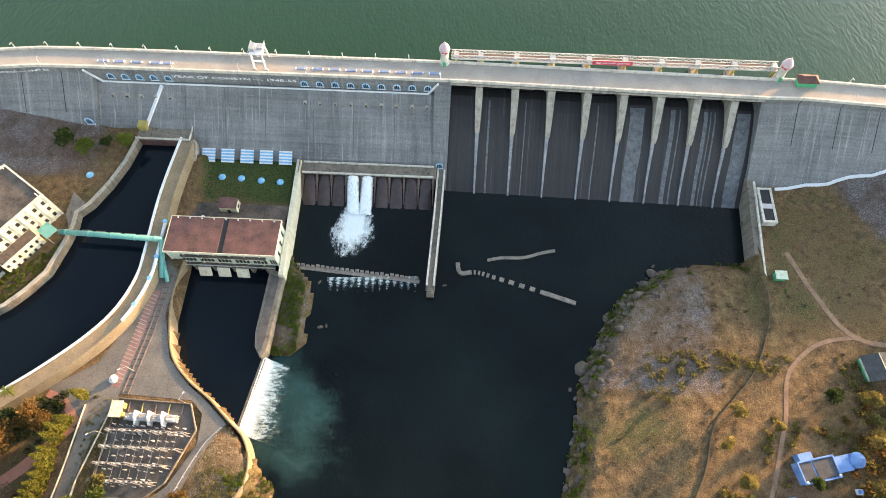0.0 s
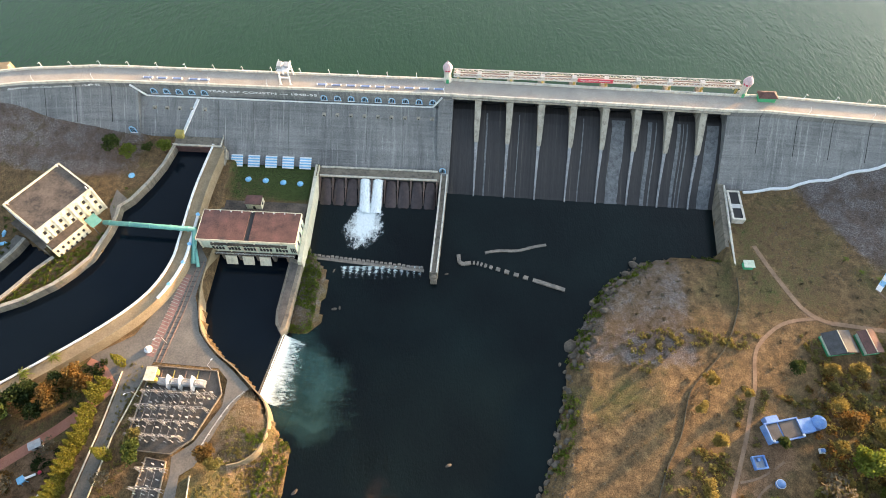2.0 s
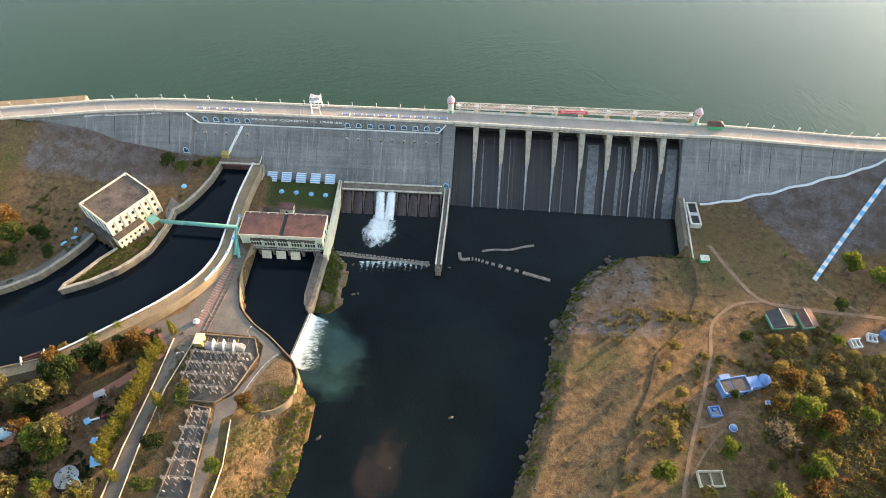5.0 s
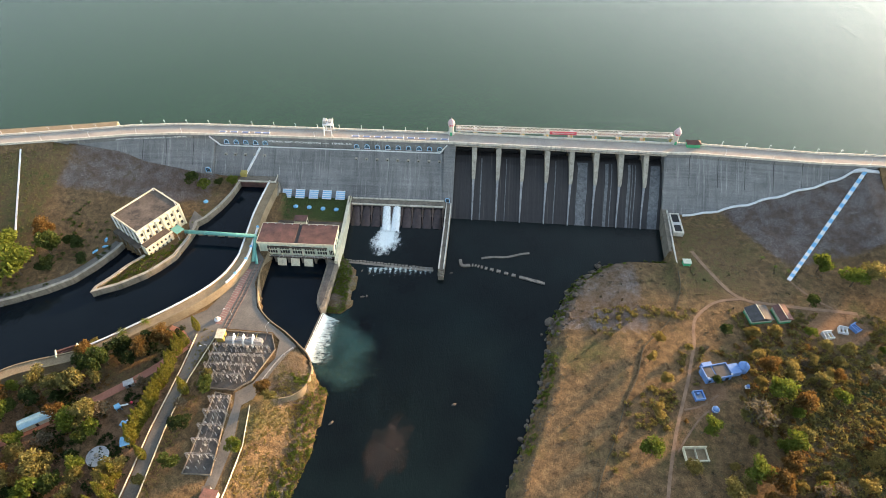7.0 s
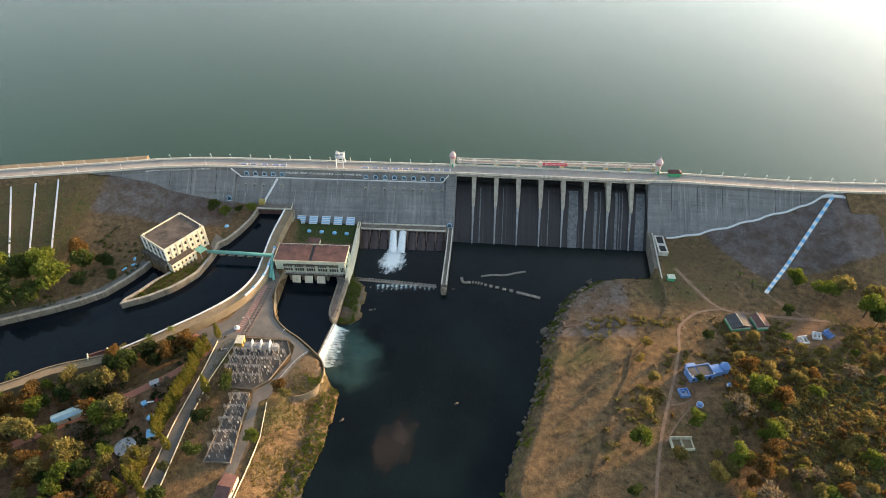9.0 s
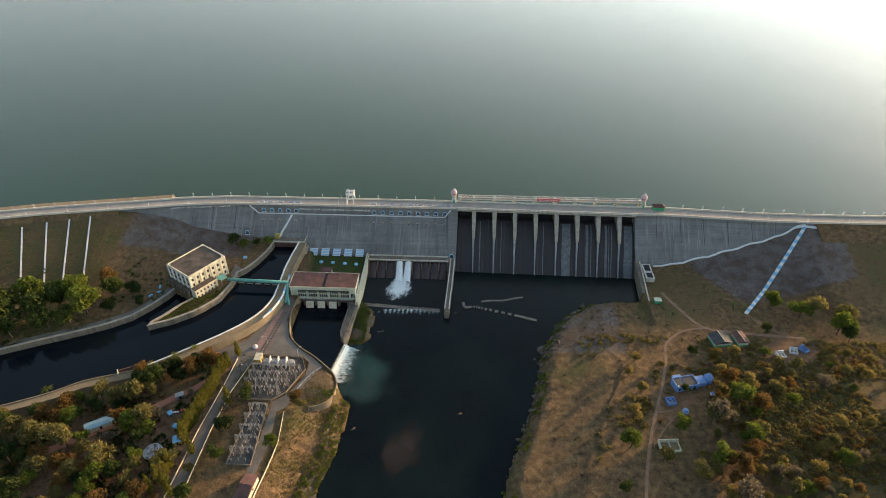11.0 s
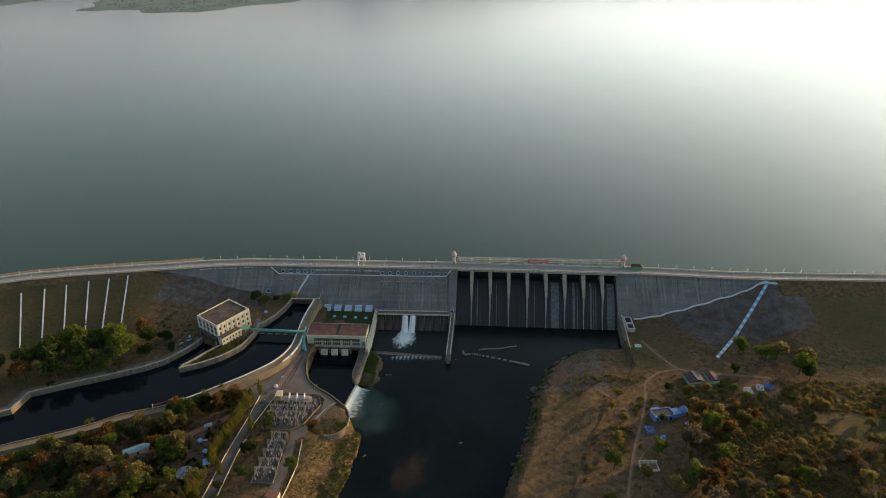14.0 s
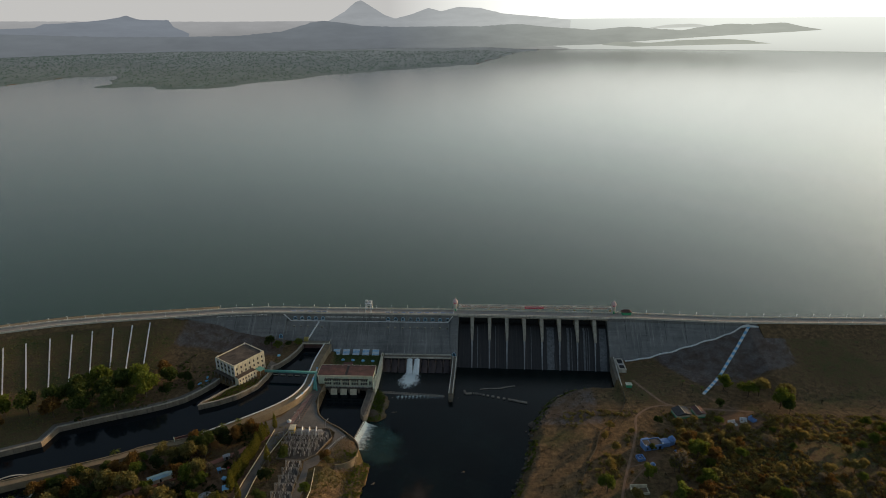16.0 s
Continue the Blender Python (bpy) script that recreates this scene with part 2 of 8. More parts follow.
M["foam"] = surf("white_water", (0.62, 0.68, 0.7), (0.85, 0.88, 0.88), 0.8, 4, 0.6, 0, 1.0)


# ---- mesh helpers ----
def mesh_of(name, bm):
    me = bpy.data.meshes.new(name)
    bmesh.ops.recalc_face_normals(bm, faces=bm.faces)
    bm.to_mesh(me)
    bm.free()
    return me


def part(name, bm, material, parent=None, label=""):
    """Links a bmesh as one mesh object, under its thing where one is given."""
    me = mesh_of(name, bm) if isinstance(bm, bmesh.types.BMesh) else bm
    if not me.materials:
        me.materials.append(material)
    ob = new(name, me)
    if parent:
        ob.parent = parent
    if label:
        ob["label"] = label
    return ob


def thing(name, m, label, category, group="", kind=""):
    return tagged_at(new(name), m, label, category, group, kind)


def tagged_at(ob, m, label, category, group="", kind=""):
    ob.matrix_basis = m
    return tagged(ob, label, category, group, kind)


def B():
    return bmesh.new()


def box(bm, x0, x1, y0, y1, z0, z1, m=None):
    vs = [bm.verts.new((x, y, z)) for z in (z0, z1) for x, y in ((x0, y0), (x1, y0), (x1, y1), (x0, y1))]
    for q in ((0, 3, 2, 1), (4, 5, 6, 7), (0, 1, 5, 4), (1, 2, 6, 5), (2, 3, 7, 6), (3, 0, 4, 7)):
        bm.faces.new([vs[i] for i in q])
    if m:
        for v in vs:
            v.co = m @ v.co
    return bm


def bar(bm, a, b, w, h=None):
    """A square bar from a to b."""
    a, b = Vector(a), Vector(b)
    h = h or w
    q = (b - a).to_track_quat("Z", "Y").to_matrix().to_4x4()
    return box(bm, -w / 2, w / 2, -h / 2, h / 2, 0, (b - a).length, Matrix.Translation(a) @ q)


def prism(bm, pts, z0, z1):
    lo = [bm.verts.new((x, y, z0)) for x, y in pts]
    hi = [bm.verts.new((x, y, z1)) for x, y in pts]
    n = len(pts)
    bm.faces.new(lo[::-1])
    bm.faces.new(hi)
    for i in range(n):
        bm.faces.new((lo[i], lo[(i + 1) % n], hi[(i + 1) % n], hi[i]))
    return bm


def lathe(bm, prof, seg=16, cx=0.0, cy=0.0):
    rings = []
    for r, z in prof:
        rings.append([bm.verts.new((cx + r * math.cos(2 * math.pi * k / seg), cy + r * math.sin(2 * math.pi * k / seg), z)) for k in range(seg)])
    for a, b in zip(rings, rings[1:]):
        for k in range(seg):
            bm.faces.new((a[k], a[(k + 1) % seg], b[(k + 1) % seg], b[k]))
    bm.faces.new(rings[0][::-1])
    bm.faces.new(rings[-1])
    return bm


def offset_frames(path):
    """For each point of a line in plan: the point and its mitred normal to the right of the way."""
    out = []
    P = [Vector(p[:2]) for p in path]
    for i, p in enumerate(P):
        d1 = (P[i] - P[i - 1]).normalized() if i else (P[1] - P[0]).normalized()
        d2 = (P[i + 1] - P[i]).normalized() if i + 1 < len(P) else d1
        n1, n2 = Vector((d1.y, -d1.x)), Vector((d2.y, -d2.x))
        n = n1 + n2
        n = n / max(0.3, n.dot(n1))
        out.append((p, n))
    return out


def sweep(bm, path, prof):
    """Sweeps a closed profile of (offset to the right, height) along a line in plan; a third number lifts that point."""
    rings = []
    for (p, n), src in zip(offset_frames(path), path):
        dz = src[2] if len(src) > 2 else 0.0
        rings.append([bm.verts.new((p.x + n.x * d, p.y + n.y * d, z + dz)) for d, z in prof])
    k = len(prof)
    for a, b in zip(rings, rings[1:]):
        for i in range(k):
            bm.faces.new((a[i], b[i], b[(i + 1) % k], a[(i + 1) % k]))
    bm.faces.new(rings[0])
    bm.faces.new(rings[-1][::-1])
    return bm


def smooth_line(pts, n=6):
    """A Catmull-Rom line through points in plan."""
    out = []
    for i in range(len(pts) - 1):
        p0, p1, p2, p3 = (np.array(pts[max(0, min(len(pts) - 1, k))], float) for k in (i - 1, i, i + 1, i + 2))
        for s in range(n):
            u = s / n
            out.append(tuple(0.5 * (2 * p1 + (p2 - p0) * u + (2 * p0 - 5 * p1 + 4 * p2 - p3) * u * u + (3 * p1 - p0 - 3 * p2 + p3) * u ** 3)))
    out.append(tuple(float(v) for v in pts[-1]))
    return out


def inside(X, Y, poly):
    r = np.zeros(X.shape, bool)
    n = len(poly)
    for i in range(n):
        (x1, y1), (x2, y2) = poly[i][:2], poly[(i + 1) % n][:2]
        if y1 == y2:
            continue
        c = ((y1 > Y) != (y2 > Y)) & (X < (x2 - x1) * (Y - y1) / (y2 - y1) + x1)
        r ^= c
    return r


def dist_line(X, Y, pts, closed=False):
    d = np.full(X.shape, 1e9)
    seq = list(pts) + ([pts[0]] if closed else [])
    for a, b in zip(seq, seq[1:]):
        ax, ay, bx, by = a[0], a[1], b[0], b[1]
        L = (bx - ax) ** 2 + (by - ay) ** 2 + 1e-9
        u = np.clip(((X - ax) * (bx - ax) + (Y - ay) * (by - ay)) / L, 0, 1)
        d = np.minimum(d, np.hypot(X - ax - u * (bx - ax), Y - ay - u * (by - ay)))
    return d


def sstep(a, b, x):
    u = np.clip((x - a) / (b - a), 0, 1)
    return u * u * (3 - 2 * u)


def wob(X, Y, s, seed=0):
    """Cheap smooth value noise, vectorised."""
    x, y = X / s + seed * 17.3, Y / s - seed * 9.1
    xi, yi = np.floor(x), np.floor(y)
    fx, fy = x - xi, y - yi
    fx, fy = fx * fx * (3 - 2 * fx), fy * fy * (3 - 2 * fy)

    def h(a, b):
        v = np.sin(a * 127.1 + b * 311.7 + seed) * 43758.5453
        return v - np.floor(v)

    return (h(xi, yi) * (1 - fx) + h(xi + 1, yi) * fx) * (1 - fy) + (h(xi, yi + 1) * (1 - fx) + h(xi + 1, yi + 1) * fx) * fy


# ---- plan ----
CREST = [(-1500, -560), (-600, -170), (-339, -41), (-300, -27), (-264, -18.5), (-228, -12), (-200, -7), (-178, -2.5), (-150, 0.6), (-131, 1), (0, 1), (2.6, 1), (116, -1.3), (130, -1.0), (195, -5.3), (228, -5.8), (320, -5), (700, -3), (4200, 20)]
Z_CREST, Z_LAKE, Z_RIVER, Z_CANAL, Z_TAIL = 28.2, 24.3, 0.0, 8.6, 1.6
RIVER = [(114.5, -20), (113.5, -60), (109, -62.5), (95, -63), (81, -66), (65.5, -77.7), (55.5, -94.6), (50, -107.5), (46, -131), (42.7, -144), (36, -164), (30.5, -179), (28, -191), (22, -230), (5, -330), (-60, -900), (-150, -900), (-58, -330), (-53, -230), (-50.5, -190), (-47, -175), (-45, -159), (-45, -146), (-51, -140), (-57, -132), (-59.5, -129), (-64, -124), (-75, -115.5), (-82.5, -108), (-87, -95), (-87, -70), (-56, -70), (-52, -30), (2, -30)]
CANAL_R = smooth_line([(-97.4, -26), (-99.3, -50), (-99, -72), (-99.2, -82.6), (-102.7, -93.8), (-109, -103), (-119, -113), (-131, -123), (-145, -134), (-155, -140), (-174, -147), (-192, -158), (-250, -185), (-330, -235), (-700, -480)], 4)
CANAL_L = [(-113.5, -26), (-115.6, -37.5), (-119, -47), (-123.4, -55.7), (-127, -59.5), (-126.6, -64), (-127.5, -71), (-130.3, -82.7), (-135, -89.5), (-140, -95), (-149.6, -102), (-156, -105), (-160, -107)]
ISLE_L = [(-160, -107), (-159.5, -104), (-155.3, -98.5), (-150, -90), (-144.6, -83.4)]
BANK_L = [(-158.5, -76), (-160.7, -82), (-166, -91), (-172.8, -100), (-182, -106.5), (-194, -112.6), (-214, -121.5), (-236, -132), (-237, -146), (-260, -158), (-340, -205), (-760, -450)]
CANAL = CANAL_R + BANK_L[::-1] + ISLE_L[::-1] + CANAL_L[::-1]
ISLET = [(-54, -62), (-50, -70), (-43.5, -76), (-41.5, -84), (-42.5, -92), (-42, -100), (-47, -104.5), (-54, -104.5), (-58, -80)]
TRACK = [[(124, -60), (128, -73), (135, -86.8), (142, -92), (149, -93.2), (166, -95), (190, -97)], [(140, -91), (131, -92.5), (124.2, -95.5), (117, -102), (114, -108), (112, -118), (109, -126.3), (106, -135), (102.6, -143.3), (97, -157), (93.8, -166), (88, -185), (80, -220)], [(101, -150), (108, -148), (116, -143)], [(95, -168), (101, -160), (108, -152), (113, -149)], [(165, -78), (172, -88), (180, -95)]]


def height(X, Y):
    crest_y = np.interp(X, [c[0] for c in CREST], [c[1] for c in CREST])
    d = crest_y - 9 - Y                                     # metres downstream of the crest's lower edge
    z = 8.0 + 1.0 * (wob(X, Y, 38, 1) - 0.5) * sstep(60, 110, X) + 0.25 * (wob(X, Y, 11, 2) - 0.5) * sstep(45, 70, X)
    z = z + 2.2 * sstep(70, 170, X) * sstep(-105, -150, Y)
    # left bank: canal benches and the embankment
    lb = sstep(-112, -118, X) * sstep(-125, -95, Y - 0.55 * (X + 160))
    z = z + (11.3 - z) * lb
    top = np.interp(X, [-215, -200, -183, -166, -146, -131, -118], [27.6, 25.2, 22.8, 19.0, 16.0, 14.3, 13.3])
    sl = np.interp(X, [-215, -180, -118], [0.26, 0.2, 0.1])
    em = top - sl * np.maximum(d, 0) + 0.8 * (wob(X, Y, 9, 3) - 0.5) * sstep(-218, -190, X)
    z = np.where(X < -113, np.maximum(z, em), z)
    # right bank: pitched embankment
    topr = np.interp(X, [118, 125, 141, 163, 183, 203, 216], [10.5, 11.1, 13.2, 16.3, 19.7, 22.9, 26.6])
    z = z - 2.6 * sstep(-80, -50, Y) * sstep(110, 118, X) * sstep(165, 140, X)
    em = topr - 0.28 * np.maximum(d, 0)
    z = np.where(X > 116, np.maximum(z, em), z)
    # natural right river bank and rubble shore at the left
    din = np.where(inside(X, Y, RIVER), 0.0, dist_line(X, Y, RIVER, True))
    right = (X > 20) & (X < 112) & (Y < -55)
    bank = 0.2 + 5.6 * sstep(0, 7, din) + 2.4 * sstep(7, 40, din) + 0.9 * (wob(X, Y, 5, 4) - 0.5) * sstep(0, 2, din) * sstep(12, 6, din)
    z = np.where(right, np.minimum(z, bank), z)
    south = (X < 0) & (X > -110) & (Y < -139)
    bank = 0.3 + 1.6 * sstep(0, 7, din) + 6.2 * sstep(8, 25, din) + 0.9 * (wob(X, Y, 4, 5) - 0.5) * sstep(1, 4, din)
    z = np.where(south, np.minimum(z, bank), z)
    # stone-pitched round apron
    r = np.hypot(X + 66.5, Y + 139)
    z = np.where((r < 15.5) & (din > 0.5) & (Y > -154), 8.0 - 0.9 * sstep(4.5, 15, r), z)
    z = np.where(inside(X, Y, RIVER), -3.0, z)
    isl = inside(X, Y, ISLET)
    z = np.where(isl, 0.6 + 1.3 * sstep(0, 5, dist_line(X, Y, ISLET, True)) + 0.5 * wob(X, Y, 3, 6), z)
    z = np.where((X > -88) & (X < -54) & (Y > -70) & (Y < -20), 5.6, z)
    z = np.where(inside(X, Y, CANAL), 5.0, z)
    # under the dam and the lake
    z = np.where((X > -113) & (X < 116) & (Y > -29.5), -3.0, z)
    z = np.where(d < -0.5, 14.0, z)
    # far shore
    sh = np.interp(X, [-4000, -1700, -1640, -1480, -1300, -1000, -715, -458, -150, 40, 120, 340, 725, 1200, 4200], [1500, 1760, 2150, 2130, 1760, 1600, 1940, 2350, 2640, 2760, 3200, 3900, 4650, 5600, 5600])
    far = Y - sh - 220 * (wob(X, Y, 160, 7) - 0.5) - 60 * (wob(X, Y, 45, 8) - 0.5)
    z = np.where(Y > 900, 21.5 + 4.0 * sstep(-60, 60, far) + 6 * sstep(100, 900, far) + 10 * wob(X, Y, 420, 9) * sstep(200, 1200, far), z)
    return z


def steps(knots):
    out = []
    for a, b, s in knots:
        n = max(1, int(round((b - a) / s)))
        out += list(np.linspace(a, b, n, endpoint=False))
    return np.array(out + [knots[-1][1]])


def build_ground():
    gx = steps([(-4300, -1800, 60), (-1800, -420, 22), (-420, -290, 4), (-290, 240, 1.5), (240, 420, 4), (420, 1800, 30), (1800, 4300, 70)])
    gy = steps([(-4200, -900, 120), (-900, -330, 12), (-330, -215, 3), (-215, -8, 1.5), (-8, 60, 8), (60, 1400, 90), (1400, 2800, 22), (2800, 4900, 42)])
    X, Y = np.meshgrid(gx, gy)
    Z = height(X, Y)
    nx, ny = len(gx), len(gy)
    co = np.stack([X, Y, Z], -1).reshape(-1, 3)
    i = (np.arange(ny - 1)[:, None] * nx + np.arange(nx - 1)[None]).ravel()
    quads = np.stack([i, i + 1, i + nx + 1, i + nx], -1)
    me = bpy.data.meshes.new("ground")
    me.vertices.add(len(co))
    me.vertices.foreach_set("co", co.ravel())
    me.loops.add(quads.size)
    me.loops.foreach_set("vertex_index", quads.ravel())
    me.polygons.add(len(quads))
    me.polygons.foreach_set("loop_start", np.arange(0, quads.size, 4))
    me.update()
    me.polygons.foreach_set("use_smooth", np.ones(len(quads), bool))
    # cover: red soil, green growth, rubble
    soil = np.zeros(X.shape)
    for tr in TRACK:
        soil = np.maximum(soil, 0.55 * (1 - sstep(0.4, 3.0, dist_line(X, Y, tr))))
    soil = np.maximum(soil, 0.75 * (1 - sstep(3, 9, np.hypot(X - 114, Y + 141))))
    soil = np.maximum(soil, 0.6 * (1 - sstep(4, 14, np.hypot((X - 178) / 1.6, Y + 106))))
    soil = np.maximum(soil, 0.42 * ((X < -108) & (X > -170) & (Y < -150) & (Y > -215)))
    soil = np.maximum(soil, 0.1 * sstep(13, 3, np.hypot(X + 66, Y + 134)))
    soil = np.maximum(soil, 0.12 * ((X > -74) & (X < -52) & (Y < -145) & (Y > -215)))
    soil = np.maximum(soil, 0.45 * (Y > 900) * (Z < 25.6))
    green = 0.3 * sstep(112, 150, X) * sstep(-95, -125, Y) + 0.3 * ((X < -112) & (Y < -120))
    green = np.maximum(green, 0.38 * inside(X, Y, ISLET))
    green = np.maximum(green, 0.6 * ((X > -90) & (X < -53) & (Y > -49) & (Y < -20)))
    green = np.maximum(green, 0.14 * ((X < -113) & (Y > -95)))
    green = np.maximum(green, 0.2 * ((X > -54) & (X < -40) & (Y < -150)))
    green = np.maximum(green, 0.3 * ((X < -205) & (Y > -135) & (Y < -12)))
    green = np.maximum(green, 0.26 * ((X > 225) & (Y > -70) & (Y < -5)))
    green = np.maximum(green, 0.7 * (Y > 900))
    green = np.maximum(green, 0.2 * ((Y < -215) | (X > 245) | (X < -300)) * (Y < 800))
    green = np.maximum(green, 0.25 * ((X > 116) & (X < 150) & (Y > -95) & (Y < -40)))
    rock = 0.6 * ((X > 146 - 0.6 * (Y + 33)) & (X < 238) & (Y > -72 + 0.25 * (X - 160)) & (Y < 0))
    rock = np.maximum(rock, 0.5 * ((X > -205) & (X < -125) & (Y > -45)))
    rock = np.maximum(rock, 0.4 * inside(X, Y, ISLET))
    rock = np.maximum(rock, 0.42 * ((X > 40) & (X < 95) & (Y > -112)))
    rock = np.maximum(rock, 0.22 * ((np.hypot(X + 66, Y + 139) < 19) & (X > -72)))
    rock = np.maximum(rock, 0.3 * ((X > -60) & (X < -47) & (Y < -150) & (Y > -215)))
    for arr in (green, rock, soil):
        keep = arr * 1.0
        arr *= 0.72 + 0.56 * wob(X, Y, 14, 31)
        for _ in range(5):
            arr[1:-1, 1:-1] = (arr[1:-1, 1:-1] * 2 + arr[:-2, 1:-1] + arr[2:, 1:-1] + arr[1:-1, :-2] + arr[1:-1, 2:]) / 6
        if arr is soil:
            arr[:] = np.maximum(arr, 0.9 * keep * (keep > 0.62))
    cov = np.stack([soil, green, rock, np.ones(X.shape)], -1).reshape(-1, 4)
    ca = me.color_attributes.new("cover", "FLOAT_COLOR", "POINT")
    ca.data.foreach_set("color", cov.ravel().astype(np.float32))
    ob = part("ground", me, M["ground"])
    return tagged(ob, "dry grass, red soil and scrub sloping to the river", "ground", kind="structure")


build_ground()


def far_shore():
    """The opposite shore, two kilometres off, its haze painted as emission that pales with distance."""
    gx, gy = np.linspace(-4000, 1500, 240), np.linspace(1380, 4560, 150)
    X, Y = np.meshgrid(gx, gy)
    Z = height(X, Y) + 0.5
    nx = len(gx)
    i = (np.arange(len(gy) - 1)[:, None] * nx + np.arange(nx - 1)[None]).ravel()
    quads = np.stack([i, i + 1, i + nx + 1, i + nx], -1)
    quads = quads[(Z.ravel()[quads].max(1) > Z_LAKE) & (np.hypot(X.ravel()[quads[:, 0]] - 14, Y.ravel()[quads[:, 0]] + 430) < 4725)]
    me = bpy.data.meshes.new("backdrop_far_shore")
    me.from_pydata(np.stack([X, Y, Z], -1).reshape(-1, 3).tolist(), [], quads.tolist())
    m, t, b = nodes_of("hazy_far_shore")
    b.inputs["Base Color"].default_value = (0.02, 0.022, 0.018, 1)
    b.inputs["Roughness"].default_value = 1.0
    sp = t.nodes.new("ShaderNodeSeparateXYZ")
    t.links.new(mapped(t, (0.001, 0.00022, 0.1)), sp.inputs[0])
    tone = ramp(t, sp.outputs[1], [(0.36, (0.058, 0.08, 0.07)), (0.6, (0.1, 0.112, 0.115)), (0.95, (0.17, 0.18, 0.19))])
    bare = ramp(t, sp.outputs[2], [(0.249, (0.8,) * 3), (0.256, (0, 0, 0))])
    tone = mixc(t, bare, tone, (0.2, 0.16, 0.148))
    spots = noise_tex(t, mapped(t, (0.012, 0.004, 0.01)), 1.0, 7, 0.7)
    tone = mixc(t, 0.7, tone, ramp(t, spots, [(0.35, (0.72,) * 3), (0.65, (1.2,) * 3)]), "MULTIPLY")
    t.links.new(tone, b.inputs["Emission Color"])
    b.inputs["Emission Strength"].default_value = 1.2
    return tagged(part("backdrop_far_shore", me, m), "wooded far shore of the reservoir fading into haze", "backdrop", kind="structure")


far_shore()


def zg(x, y):
    return float(height(np.array([[x]], float), np.array([[y]], float))[0, 0])


def sheet(name, pts, z, mat, label, category="water"):
    bm = B()
    bm.faces.new([bm.verts.new((x, y, z)) for x, y in pts])
    bmesh.ops.triangulate(bm, faces=bm.faces)
    return tagged(part(name, bm, M[mat]), label, category, kind="structure")


# water: lake behind the dam, river, tailrace pool, canal
LAKE_EDGE = [(x, y - 1.0) for x, y in CREST]
sheet("water_lake", LAKE_EDGE + [(4250, 4900), (-4250, 4900), (-4250, -600)], Z_LAKE, "lake", "green rippled reservoir water held behind the dam")
sheet("water_river", [(116, -20), (116, -62), (110, -330), (60, -900), (-170, -900), (-75, -330), (-75, -160), (-66, -130), (-59.5, -129.5), (-55.8, -105.5), (-54, -70), (-54, -20)], Z_RIVER, "river", "dark still river water below the spillway")
sheet("water_tailrace", [(-92, -60), (-92, -100), (-84, -112), (-62, -128), (-59, -129.5), (-55.2, -105.5), (-55.2, -60)], Z_TAIL, "canal", "dark tailrace pool in front of the power house")
sheet("water_canal", CANAL, Z_CANAL, "canal", "dark canal water between concrete walls")


# ---- dam ----
def crest_between(x0, x1):
    xs, ys = [c[0] for c in CREST], [c[1] for c in CREST]
    mid = [c for c in CREST if x0 < c[0] < x1]
    return [(x0, float(np.interp(x0, xs, ys)))] + mid + [(x1, float(np.interp(x1, xs, ys)))]


FACE = [(9, 25.6), (30.6, 6.4), (41, -3)]
DOWN = [(0, -3), (0, 27.9), (9, 27.9)] + FACE
DOWN_P = [(0, -3), (0, 27.9), (9, 27.9), (9, 21.9), (10.2, 21.9), (30.6, 6.4), (41, -3)]
for nm, a, b, prof in (("wall_dam_west", -216, -130, DOWN), ("wall_dam_gallery", -130, -3, DOWN_P), ("wall_dam_abutment", -3, 3.2, DOWN), ("wall_dam_east", 115.2, 224, DOWN)):
    bm = B()
    sweep(bm, crest_between(a, b), prof)
    tagged(part(nm, bm, M["dam"]), "weathered grey masonry dam face with lime streaks", "dam wall", kind="structure")
for nm, a, b in (("wall_embankment_west", -1500, -216.2), ("wall_embankment_east", 224.2, 4200)):
    bm = B()
    sweep(bm, crest_between(a, b), [(-6, 18), (-1, 27.9), (10, 27.9), (22, 23)])
    tagged(part(nm, bm, M["ground"]), "earth embankment crest covered with dry grass", "embankment", kind="structure")

bm = B()
sweep(bm, crest_between(-1500, 4200), [(0.3, 27.6), (0.3, 28.15), (8.7, 28.15), (8.7, 27.6)])
tagged(part("road", bm, M["road"]), "pale concrete road along the dam crest", "road", kind="structure")
for nm, off, a, b in (("parapet_upstream", 0.25, -700, 900), ("parapet_downstream", 8.75, -700, 900)):
    bm = B()
    sweep(bm, crest_between(a, b), [(off - 0.25, 27.8), (off - 0.25, 29.0), (off - 0.32, 29.0), (off - 0.32, 29.2), (off + 0.32, 29.2), (off + 0.32, 29.0), (off + 0.25, 29.0), (off + 0.25, 27.8)])
    tagged(part(nm, bm, M["rail"]), "whitewashed parapet along the crest road", "parapet", kind="structure")

# spillway chute
SX0, SX1 = 3.2, 115.2
OGEE = [(3, 19), (5, 20.2), (8, 19.9), (12, 18.0), (17, 14.6), (23, 10.4), (29, 5.6), (34, 2.1), (37, 0.4), (40, -0.9), (46, -2.0), (46, -4), (3, -4)]
bm = B()
sweep(bm, [(SX0, 1), (SX1, -1.3)], OGEE)
tagged(part("wall_spillway", bm, M["spill"]), "black water-stained concrete spillway chute", "spillway", kind="structure")


def on_face(x, z, out=0.0):
    """A point on the sloping gallery face at a height, set proud by out."""
    d = 10.2 + (21.9 - z) * 1.316 if z > 6.4 else 30.6 + (6.4 - z) * 1.106
    return Vector((x, 1 - d - out * 0.6, z + out * 0.8))


def spill_y(x):
    return 1 - 2.3 * (x - SX0) / (SX1 - SX0)


